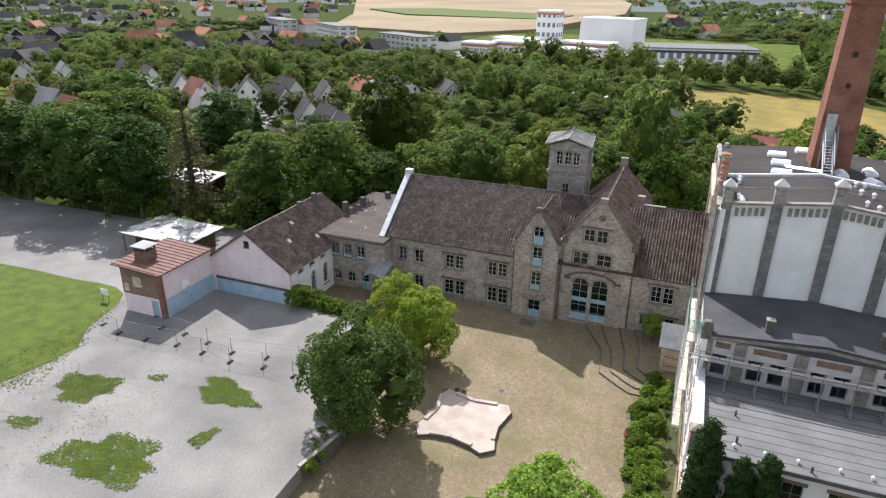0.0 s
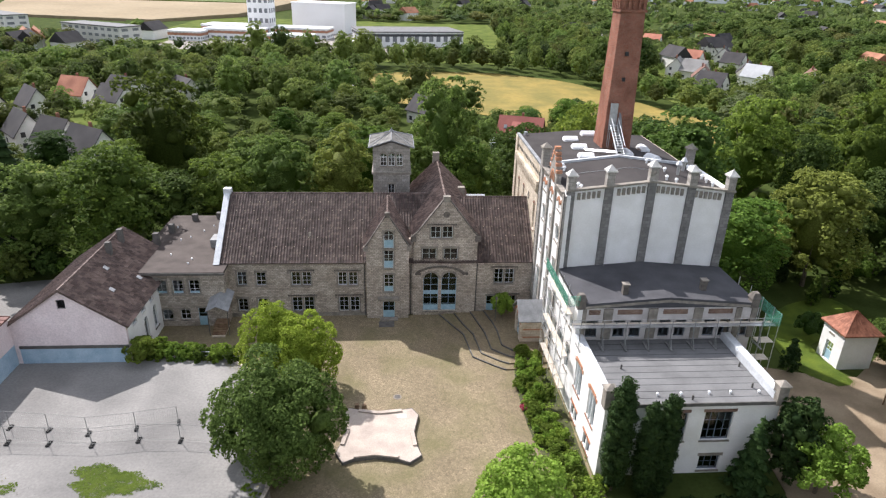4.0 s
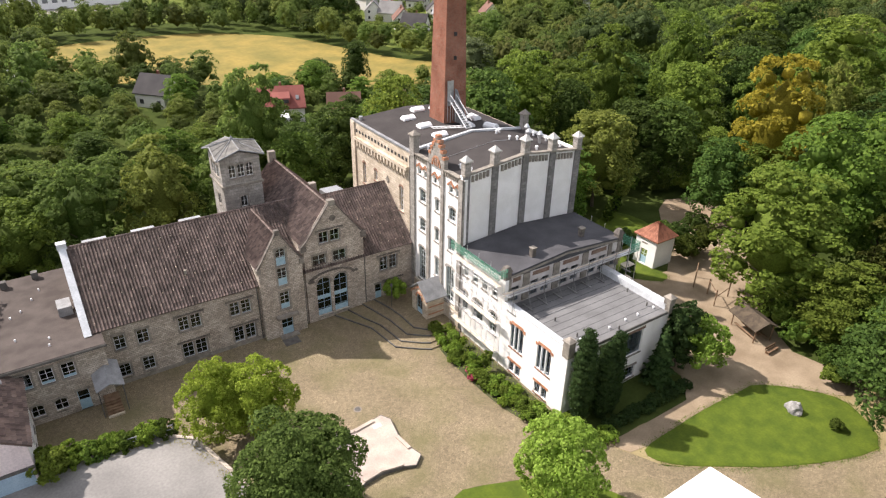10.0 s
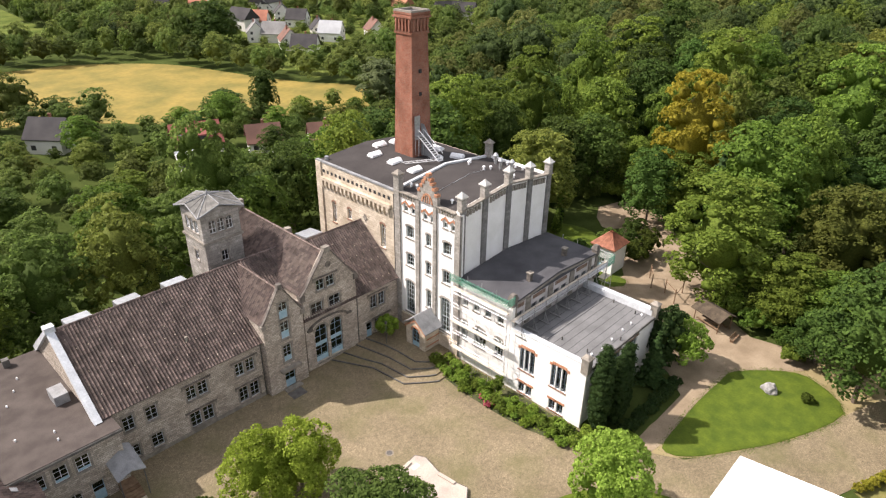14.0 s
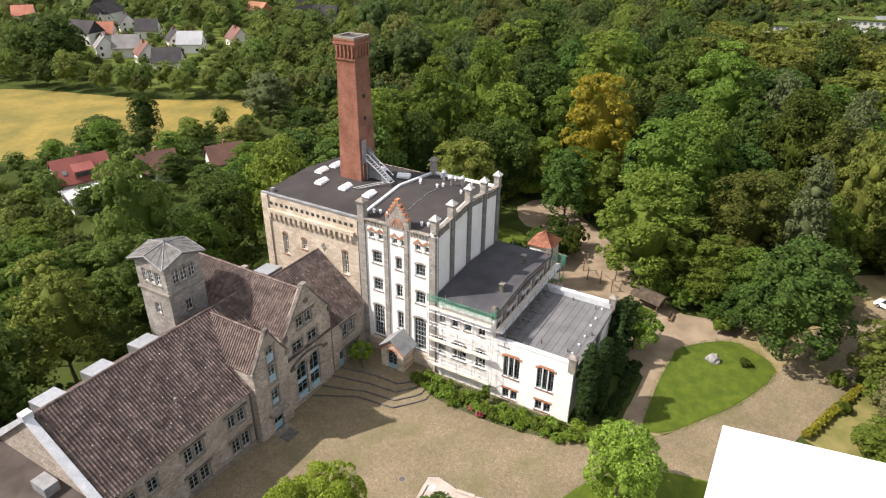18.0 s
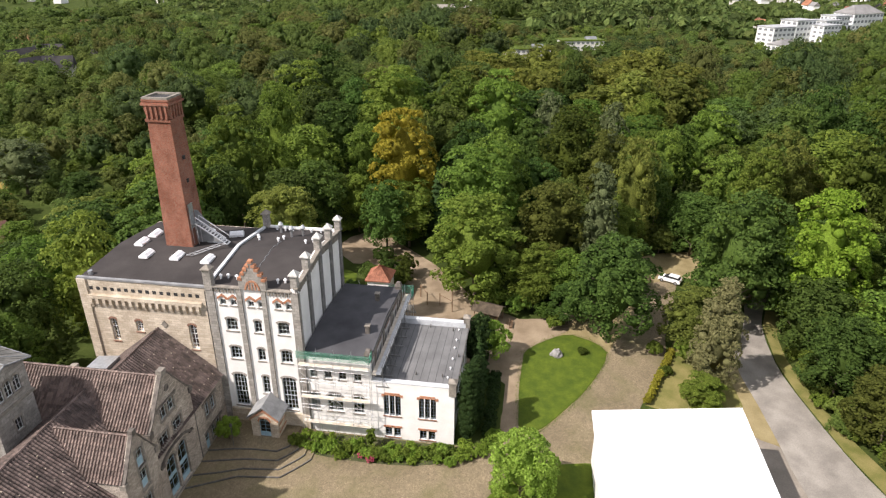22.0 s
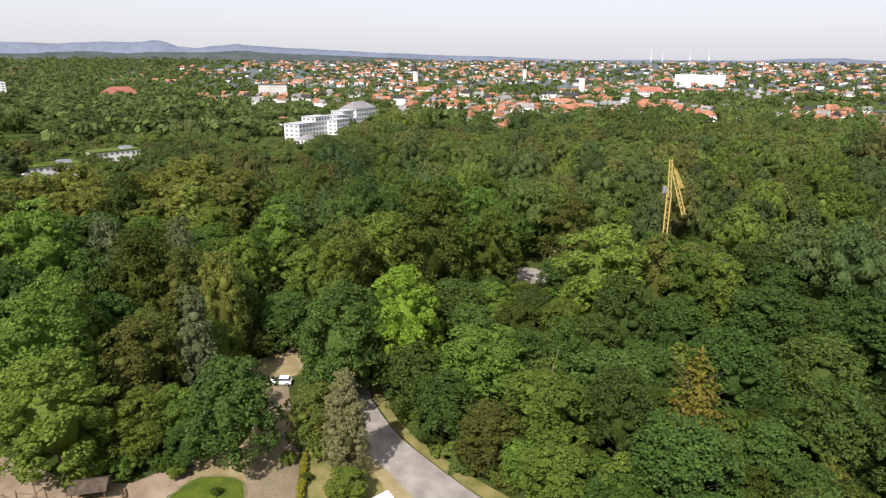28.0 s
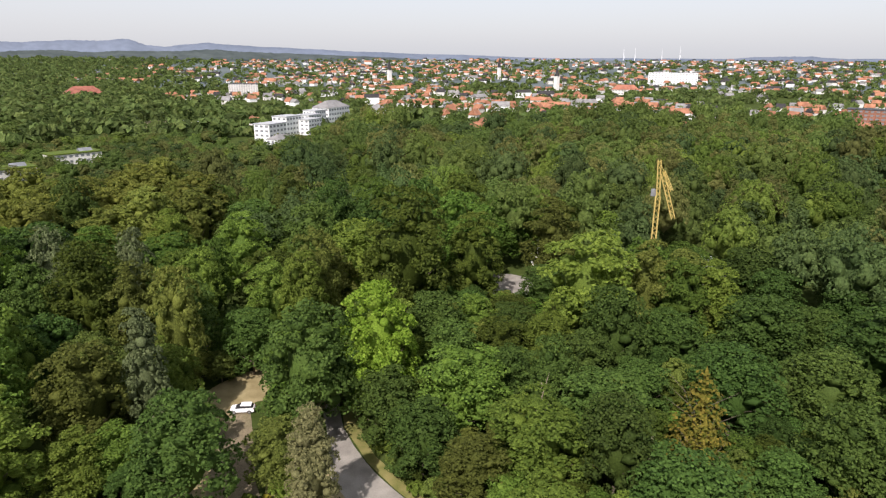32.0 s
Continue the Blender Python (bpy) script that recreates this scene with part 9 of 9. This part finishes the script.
for x, y, w, d, turn, rf in WOOD_HOUSES:
    t = house(x, y, w, d, 3.0 if rf == "roof_brown" else 4.0, 3.4 if rf == "roof_brown" else 4.0, turn, rf, "house with a %s gabled roof half hidden in trees" % {"roof_slate": "dark", "roof_brick": "brick-red", "roof_brown": "brown tiled"}[rf], 0.0)
    if rf == "roof_brick":
        part("dormer", prism([(-1.4, -2.2, 6.6), (-4.2, -2.2, 4.4), (-4.2, -2.2, 6.1), (-1.2, -2.2, 7.1)], (0, 4.4, 0)), "roof_brick", t)
        part("dormer_window", box(-4.26, -4.18, -1.8, 1.8, 4.9, 5.8), "dark", t)
        for yy in (-4.4, 3.4):
            part("roof_window", prism([(-2.4, yy, 6.1), (-3.2, yy, 5.4), (-3.2, yy, 5.62), (-2.4, yy, 6.32)], (0, 0.8, 0)), "far_window", t)
house(88, -170, 5, 8, 11, 3, 20, "roof_red", "narrow red-roofed house glimpsed in the wood", 0.0)


def big_building(name, label, x, y, w, d, h, turn, wall="plaster_house", roof="felt", storeys=3, bays=8, z=0.0, band=None, group="", hip=0.0):
    t = thing(name, label, "building", group, at=(x, y, z))
    t.rotation_euler = (0, 0, radians(turn))
    part("wall", box(-w / 2, w / 2, -d / 2, d / 2, -8, h), wall, t)
    if hip:
        e, f_ = w / 2 + 0.6, d / 2 + 0.6
        raw("roof", [(-e, -f_, h), (e, -f_, h), (e, f_, h), (-e, f_, h), (-e + f_, 0, h + hip), (e - f_, 0, h + hip)], [(0, 1, 5, 4), (1, 2, 5), (2, 3, 4, 5), (3, 0, 4), (3, 2, 1, 0)], roof, t)
    else:
        part("roof", box(-w / 2 - 0.4, w / 2 + 0.4, -d / 2 - 0.4, d / 2 + 0.4, h, h + 0.6), roof, t)
    if band:
        part("band", box(-w / 2 - 0.1, w / 2 + 0.1, -d / 2 - 0.1, d / 2 + 0.1, h - 2.2, h - 0.8), band, t)
    if storeys:
        bm = bmesh.new()
        for k in range(storeys):
            z0 = h * (k + 0.35) / storeys
            for i in range(bays):
                xx = -w / 2 + w * (i + 0.5) / bays
                for s in (1, -1):
                    add_box(bm, xx - w / bays * 0.28, xx + w / bays * 0.28, s * d / 2 - 0.08, s * d / 2 + 0.08, z0, z0 + h / storeys * 0.45)
            n2 = max(2, int(bays * d / w))
            for i in range(n2):
                yy = -d / 2 + d * (i + 0.5) / n2
                for s in (1, -1):
                    add_box(bm, s * w / 2 - 0.08, s * w / 2 + 0.08, yy - d / n2 * 0.28, yy + d / n2 * 0.28, z0, z0 + h / storeys * 0.45)
        part("glazing", bm, "far_window", t)["kind"] = "stuff"
    return t


M["white_far"] = material("bright_white_render", (0.76, 0.76, 0.75), (0.84, 0.84, 0.83), 0.05, 0.8, bump=0.0)
for x, y, w, d, h in ((423, -197, 20, 14, 13), (454, -221, 19, 14, 15), (453, -239, 18, 13, 12), (480, -250, 18, 13, 13), (497, -262, 16, 13, 15)):
    big_building("white_apartment_building", "white flat-roofed apartment building above the wood", x, y, w, d, h, -58, "white_far", "roof_pale", 4, 5, group="white apartment buildings")
big_building("white_apartment_building", "large white apartment building with a grey hipped roof", 518, -287, 34, 18, 16, -58, "white_far", "roof_grey", 4, 8, group="white apartment buildings", hip=6)
big_building("white_apartment_building", "white apartment building with a grey hipped roof", 535, -345, 26, 14, 11, -20, "white_far", "roof_grey", 3, 6, group="white apartment buildings", hip=5)
big_building("white_apartment_building", "low white building with a grey hipped roof", 396, -195, 18, 11, 5, -58, "white_far", "roof_grey", 1, 5, group="white apartment buildings", hip=3)
for x, y, w in ((384, -64, 28), (338, -30, 27)):
    t = big_building("school_building", "low pale school building with a planted green roof", x, y, w, 14, 6, -75, "plaster_house", "grass", 2, 9)
    part("skylight", prism([(w * 0.12, -3, 6.6), (w * 0.12, 3, 6.6), (w * 0.12, 0, 8.2)], (w * 0.26, 0, 0)), "far_window", t, "pale glazed rooflight")
big_building("flat_office", "long low dark flat-roofed building at the edge of the hill", 990, -46, 62, 18, 9, -82, "roof_grey", "felt_grey", 2, 12)
big_building("low_hall", "low white hall with a red roof among trees", 748, -54, 38, 16, 4, -80, "plaster_house", "roof_red", 0, hip=3)
big_building("garden_annex", "flat grey annex with a white roof beside the red-roofed house", 9.5, 80.5, 6.5, 5, 3.2, -18, "plaster_house", "white_metal", 1, 3)
big_building("tower_block", "white residential tower block above the trees", 1031, 26, 20, 18, 26, 10, "white_far", "white_metal", 8, 4)
big_building("white_apartment_building", "plain white cube-shaped apartment building", 867, 38, 20, 14, 17, 5, "white_far", "white_metal", 5, 4)
big_building("white_school", "low white flat-roofed school", 1132, 131, 46, 18, 8, 5, "white_far", "white_metal", 2, 12)
slab("car_park", [(656, 95), (741, 97), (778, 36), (703, -8), (638, 12), (625, 64)], -0.3, 0.12, "road_pale", "pale gravel car park at the edge of the town", "pavement")
big_building("white_roofed_shed", "long low shed with a white flat roof among trees", -46, 153, 26, 9, 4.5, -15, "white_far", "white_metal", 1, 5)
big_building("hospital", "long white hospital slab over the town", 892, -1255, 102, 18, 30, 40, "white_far", "white_metal", 8, 16)
big_building("office_slab", "pale yellow office slab in the town", 948, -332, 42, 16, 21, 70, "plaster_house", "felt", 7, 12)
big_building("red_sports_hall", "red low hall with a white flat roof beside a pitch", 548, -168, 32, 22, 5, -70, "roof_red", "white_metal", 0)
big_building("red_school", "broad building with a hipped red roof", 940, -118, 58, 34, 8, -80, "plaster_house", "roof_red", 2, 10, hip=14)
big_building("red_school", "long building with a red hipped roof in the town", 735, -930, 46, 18, 9, 45, "plaster_house", "roof_red", 2, 9, hip=8)
big_building("brick_office", "brown brick office block with pale bands", 222, -664, 34, 18, 19, 20, "brick", "felt", 6, 8)
for x, y, w, d, turn in ((-180, 312, 46, 14, -30), (-270, 378, 52, 14, -40), (-350, 422, 52, 14, -40)):
    big_building("apartment_block", "pale slab-shaped apartment block with a flat pitched roof", x, y, w, d, 9.5, turn, "plaster_house", "felt_grey", 3, 9, group="apartment blocks")
big_building("white_warehouse", "plain white windowless high-bay warehouse", -66, 405, 38, 24, 19, -15, "white_far", "white_metal", 0)
big_building("silo_tower", "white factory tower with a red top band", -103, 372, 14, 12, 24, -10, "white_far", "white_metal", 4, 4, band="brick_orange")
for x, y, w, d, h in ((-114, 345, 34, 16, 6), (-76, 362, 36, 16, 6), (-122, 372, 34, 18, 6), (-78, 325, 26, 12, 5), (-140, 338, 20, 14, 5)):
    big_building("factory_building", "white factory building with a red roof edge", x, y, w, d, h, -10, "white_far", "white_metal", 2, 9, band="brick_orange", group="factory buildings")
big_building("flat_warehouse", "long low white warehouse with a dark fascia", -10, 338, 62, 34, 8, 12, "white_far", "felt_grey", 1, 14, band="felt")
slab("factory_yard", [(-150, 290), (-20, 285), (30, 310), (-30, 440), (-150, 440)], -0.3, 0.02, "road_pale", "pale concrete yard round the factory", "pavement")

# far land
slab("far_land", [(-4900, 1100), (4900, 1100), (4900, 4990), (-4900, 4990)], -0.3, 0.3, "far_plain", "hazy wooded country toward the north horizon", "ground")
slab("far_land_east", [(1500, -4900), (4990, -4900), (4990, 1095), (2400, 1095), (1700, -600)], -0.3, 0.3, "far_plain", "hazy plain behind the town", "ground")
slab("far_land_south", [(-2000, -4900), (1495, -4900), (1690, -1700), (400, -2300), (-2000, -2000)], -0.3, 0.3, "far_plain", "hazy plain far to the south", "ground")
for pts, mt, lb, z in (([(-400, 640, 5), (-335, 480, 2), (-200, 450, 2), (-150, 520, 3), (-100, 760, 9), (-120, 1000, 15), (-190, 1260, 21), (-740, 1300, 22), (-560, 940, 13)], "arable", "broad mown cornfield on the far slope", 0), ([(-420, 720, 7.6), (-330, 640, 5.9), (-160, 630, 5.7), (-150, 700, 7.6), (-330, 760, 8.9)], "grass", "green strip of young crop on the far slope", 0.8)):
    tagged(put_mesh("far_field", prism([(x, y, h + z) for x, y, h in pts], (0, 0, -40)), mt), lb, "field", kind="structure")
slab("sports_pitch", [(560, -95), (640, -150), (612, -180), (540, -130)], -0.3, 0.1, "dirt", "reddish sports pitch beside the wood", "pitch")


# Bluish tint of distance haze is put into this dark green.
M["far_slope"] = material("hazed_dark_far_woods", (0.034, 0.046, 0.044), (0.062, 0.078, 0.075), 0.012, 1.0, fine=0.05, bump=0.0)


def ridge(name, label, pts, mat, depth=300):
    """A chain of hills: rows of (heading in degrees clockwise from north, distance, height)."""
    verts, faces = [], []
    rr = random.Random(2)
    steps = 12
    rows_ = []
    for (a0, d0, h0), (a1, d1, h1) in zip(pts, pts[1:]):
        for s in range(steps):
            k = s / steps
            k2 = k * k * (3 - 2 * k)
            rows_.append((a0 + (a1 - a0) * k, d0 + (d1 - d0) * k, h0 + (h1 - h0) * k2 + rr.uniform(-1.6, 1.6)))
    for a, d, h in rows_:
        w = radians(a)
        for q, z in ((-depth, -5), (-depth * 0.4, h * 0.6), (0, h), (depth, -5)):
            verts.append((-30 + math.sin(w) * (d + q), -45 + math.cos(w) * (d + q), z))
    for i in range(len(rows_) - 1):
        for j in range(3):
            faces.append((i * 4 + j, i * 4 + j + 1, i * 4 + j + 5, i * 4 + j + 4))
    return tagged(raw(name, verts, faces, mat, smooth=True), label, "hills", kind="structure")


ridge("backdrop_hills", "wooded hills along the horizon, coloured blue-grey for haze", [(40, 4400, 90), (60, 4400, 150), (75, 4400, 165), (84, 4400, 140), (88.7, 4400, 134), (90.7, 4400, 130), (92.1, 4400, 137), (94, 4400, 145), (95.9, 4400, 144), (97.7, 4400, 157), (99.5, 4400, 121), (100.4, 4400, 114), (102.1, 4400, 129), (103.6, 4400, 140), (105.1, 4400, 131), (108.7, 4400, 118), (111.5, 4400, 109), (115.8, 4400, 94), (122.3, 4400, 80), (132.7, 4400, 60), (146, 4400, 60), (149.2, 4400, 73), (151.5, 4400, 76), (154.4, 4400, 64), (165, 4400, 60), (185, 4400, 50)], "hill")
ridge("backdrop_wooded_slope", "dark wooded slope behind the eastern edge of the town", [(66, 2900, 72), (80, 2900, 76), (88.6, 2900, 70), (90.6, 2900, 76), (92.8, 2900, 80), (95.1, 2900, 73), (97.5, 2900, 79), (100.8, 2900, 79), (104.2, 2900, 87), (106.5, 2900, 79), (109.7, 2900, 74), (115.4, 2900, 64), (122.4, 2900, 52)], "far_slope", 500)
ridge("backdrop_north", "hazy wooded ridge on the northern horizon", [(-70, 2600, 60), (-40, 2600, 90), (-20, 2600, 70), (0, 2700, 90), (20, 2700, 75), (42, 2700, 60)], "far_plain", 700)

def rise(x, y):
    """Height of the gentle slope that the far side of the town climbs."""
    d, a = math.hypot(x + 40, y + 45), math.degrees(math.atan2(x + 40, y + 45))
    return min(max(0.0, d - 1400) * 0.033, 46) * min(max((a - 52) / 12, 0), 1) * min(max((182 - a) / 8, 0), 1)


sv, sf = [], []
heads, rounds = [52 + 2 * i for i in range(66)], (1380, 1600, 1900, 2300, 2800, 3300, 4000, 4900)
for a in heads:
    for d in rounds:
        x, y = -40 + math.sin(radians(a)) * d, -45 + math.cos(radians(a)) * d
        sv.append((x, y, rise(x, y) - (1.5 if d == 1380 else -0.4)))
for i in range(len(heads) - 1):
    for j in range(len(rounds) - 1):
        k = i * len(rounds) + j
        sf.append((k, k + 1, k + 1 + len(rounds), k + len(rounds)))
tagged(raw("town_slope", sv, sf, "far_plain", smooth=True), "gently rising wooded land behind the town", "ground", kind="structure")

town_w = thing("far_town", "red and dark roofed town spreading below the hills", "town", kind="stuff")
tv = {"plaster_house": ([], []), "roof_red": ([], []), "roof_slate": ([], []), "roof_grey": ([], []), "white_far": ([], [])}
def far_house(x, y, w, d, h, rh, turn, roof, wall="plaster_house"):
    m = pose(x, y, rise(x, y), 0, 0, turn)
    P = lambda a, b, c: tuple(m @ Vector((a, b, c)))
    v, f = tv[wall]
    k = len(v)
    v += [P(-w / 2, -d / 2, -3), P(w / 2, -d / 2, -3), P(w / 2, d / 2, -3), P(-w / 2, d / 2, -3), P(-w / 2, -d / 2, h), P(w / 2, -d / 2, h), P(w / 2, d / 2, h), P(-w / 2, d / 2, h), P(0, -d / 2, h + rh), P(0, d / 2, h + rh)]
    f += [(k, k + 1, k + 5, k + 4), (k + 1, k + 2, k + 6, k + 5), (k + 2, k + 3, k + 7, k + 6), (k + 3, k, k + 4, k + 7), (k + 4, k + 5, k + 8), (k + 6, k + 7, k + 9)]
    v, f = tv[roof]
    k = len(v)
    e = 0.5
    v += [P(-w / 2 - e, -d / 2 - e, h - 0.4), P(w / 2 + e, -d / 2 - e, h - 0.4), P(w / 2 + e, d / 2 + e, h - 0.4), P(-w / 2 - e, d / 2 + e, h - 0.4), P(0, -d / 2 - e, h + rh + 0.2), P(0, d / 2 + e, h + rh + 0.2)]
    f += [(k, k + 4, k + 5, k + 3), (k + 1, k + 2, k + 5, k + 4), (k, k + 1, k + 4), (k + 2, k + 3, k + 5)]
clumps_v, clumps_f = [], []
rng_t = np.random.default_rng(77)
def far_clump(x, y, r, h, n):
    d = unit(rng_t.normal(size=(n, 3)) + np.array([0, 0, 0.5]))
    pos = np.array([x, y, rise(x, y) + h * 0.5]) + d * np.array([r, r, h * 0.5]) * rng_t.uniform(0.75, 1.05, (n, 1))
    v, f = card_arrays(rng_t, pos, unit(d + 0.4 * rng_t.normal(size=(n, 3))), np.full(n, r * 0.75))
    k = len(clumps_v)
    clumps_v.extend(v.tolist())
    clumps_f.extend((f + k).tolist())
for i in range(3300):
    a = radians(rn.uniform(56, 172))
    d = 500 + 2200 * rn.random() ** 1.2
    x, y = -40 + math.sin(a) * d, -45 + math.cos(a) * d
    dense = noise.noise(Vector((x * 0.004, y * 0.004, 3.0)))
    head = math.degrees(a)
    if 74 < head < 90 and 520 < d < 720:
        continue
    if dense < -0.1 or rn.random() < 0.15 or (head < 118 and d < 850 and rn.random() < 0.94) or 87 < head + 16 * dense < 97.5 or 97 < head < 104 and (d < 900 or dense < 0.05):
        far_clump(x, y, rn.uniform(6, 11), rn.uniform(9, 16) if head < 104 else rn.uniform(6, 10), 40)
        continue
    if rn.random() < 0.5:
        far_house(x + rn.uniform(12, 18), y + rn.uniform(-18, 18), rn.uniform(7, 9), rn.uniform(8, 12), rn.uniform(4, 6), rn.uniform(3.5, 5), rn.uniform(0, 180), "roof_red" if rn.random() < 0.6 else "roof_grey", "white_far" if rn.random() < 0.3 else "plaster_house")
    big = rn.random() < 0.07
    rf = "roof_red" if rn.random() < 0.55 else rn.choice(("roof_slate", "roof_grey"))
    far_house(x, y, rn.uniform(7.5, 10) * (1.5 if big else 1), rn.uniform(9, 13) * (2 if big else 1), rn.uniform(4, 6.5) * (1.5 if big else 1), rn.uniform(3.5, 5), rn.uniform(0, 180), rf, "white_far" if rn.random() < 0.25 else "plaster_house")
    for q in range(4):
        if rn.random() < 0.8:
            far_clump(x + rn.uniform(-24, 24), y + rn.uniform(-24, 24), rn.uniform(4, 8), rn.uniform(6, 11), 14)
for i in range(1300):
    a = radians(rn.uniform(62, 172))
    d = 1500 + 1400 * rn.random()
    x, y = -40 + math.sin(a) * d, -45 + math.cos(a) * d
    if noise.noise(Vector((x * 0.003, y * 0.003, 9.0))) > -0.12 and not 88.5 < math.degrees(a) + 8 * noise.noise(Vector((x * 0.004, y * 0.004, 5.0))) < 98.5:
        far_house(x, y, rn.uniform(8, 12), rn.uniform(10, 18), rn.uniform(5, 8), rn.uniform(4, 5), rn.uniform(0, 180), "roof_red" if rn.random() < 0.55 else "roof_slate", "white_far" if rn.random() < 0.5 else "plaster_house")
    far_clump(x + rn.uniform(-25, 25), y + rn.uniform(-25, 25), rn.uniform(8, 14), rn.uniform(7, 11), 14)
for i in range(700):
    a = radians(rn.uniform(-58, 50))
    d = 330 + 1500 * rn.random() ** 1.3
    x, y = -20 + math.sin(a) * d, -45 + math.cos(a) * d
    if any(inside((x, y), g) for g in GAPS[3:6]) or inside((x, y), FIELD) or inside((x, y), [(-380, 430), (-100, 420), (-60, 760), (-100, 1100), (-200, 1300), (-760, 1330), (-560, 900)]):
        continue
    if rn.random() < (0.55 if a < 0 else 0.85):
        far_clump(x, y, rn.uniform(7, 12), rn.uniform(6, 10), 24)
    if rn.random() < (0.75 if a < -0.1 else 0.3):
        far_house(x + 12, y - 8, rn.uniform(9, 12), rn.uniform(11, 18), rn.uniform(5, 7), rn.uniform(4, 5), rn.uniform(0, 180), "roof_slate" if rn.random() < 0.75 else "roof_red", "white_far" if rn.random() < 0.4 else "plaster_house")
for i in range(1500):
    a = radians(rn.uniform(-60, 175))
    d = 640 + 1700 * rn.random()
    if not -0.75 < a < -0.03 or d > 1400:
        if a < 1.12 or 1.52 < a < 1.8 or a < 1.52 and d > 1000 and rn.random() < 0.4 or d > 900 and rn.random() < 0.5:
            far_clump(-30 + math.sin(a) * d, -45 + math.cos(a) * d, rn.uniform(8, 14), rn.uniform(7, 10), 20)
for i in range(1300):
    a, d = radians(rn.triangular(81, 102, 93)), 640 + 2100 * rn.random()
    far_clump(-40 + math.sin(a) * d, -45 + math.cos(a) * d, rn.uniform(6, 10), rn.uniform(11, 19), 30)
for x, y, turn in ((548, -441, 20), (499, -403, 70), (612, -524, 40), (485, -429, 30), (540, -495, 80), (400, -376, 40), (428, -417, 20), (372, -378, 60), (560, -537, 10), (300, -686, 70), (284, -680, 60), (240, -642, 70), (206, -622, 75), (316, -672, 65)):
    far_house(x, y, 9, 12, 5.5, 5.5, turn, "roof_red")
for x, y in ((1277, 408), (1270, 375), (1223, 326), (1255, 294), (883, 269), (921, 250)):
    far_house(x, y, 11, 32, 7, 5, -8, "roof_red", "white_far")
for x, y in ((962, 223), (956, 193), (1062, 183)):
    far_house(x, y, 11, 24, 7, 5, 70, "roof_slate", "white_far")
far_house(821, 63, 12, 46, 6, 4, 5, "roof_red")
for mt, (v, f) in tv.items():
    raw({"plaster_house": "walls", "white_far": "white_walls", "roof_red": "red_roofs", "roof_slate": "dark_roofs", "roof_grey": "grey_roofs"}[mt], v, f, mt, town_w)["kind"] = "stuff"
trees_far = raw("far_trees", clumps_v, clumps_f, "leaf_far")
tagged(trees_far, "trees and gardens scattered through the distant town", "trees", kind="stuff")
for a, d, h, r in ((118.5, 1500, 55, 4), (128, 1650, 62, 3.5), (133, 1300, 45, 4)):
    w = radians(a)
    x, y = -40 + math.sin(w) * d, -45 + math.cos(w) * d
    t = thing("church_tower", "slender far church tower with a pointed spire", "tower", "church towers", at=(x, y, 0))
    part("shaft", box(-r, r, -r, r, 0, h * 0.6), "plaster_house", t)
    part("spire", tube((0, 0, h * 0.6), (0, 0, h), r * 1.3, 8, 0.2), "roof_slate", t)
for a, d in ((138.2, 4200), (139.1, 4200), (141.2, 4300), (142.6, 4100)):
    w = radians(a)
    t = thing("wind_turbine", "white wind turbine on the far horizon", "wind turbine", "wind turbines", at=(-40 + math.sin(w) * d, -45 + math.cos(w) * d, -25))
    part("mast", tube((0, 0, 0), (0, 0, 105), 1.9, 8, 1.2), "white_metal", t)
    for k in range(3):
        b = radians(90 + 120 * k)
        part("blade", tube((0, 0, 105), (40 * math.cos(b), -34 * math.cos(b), 105 + 45 * math.sin(b)), 1.0, 4, 0.3), "white_metal", t)
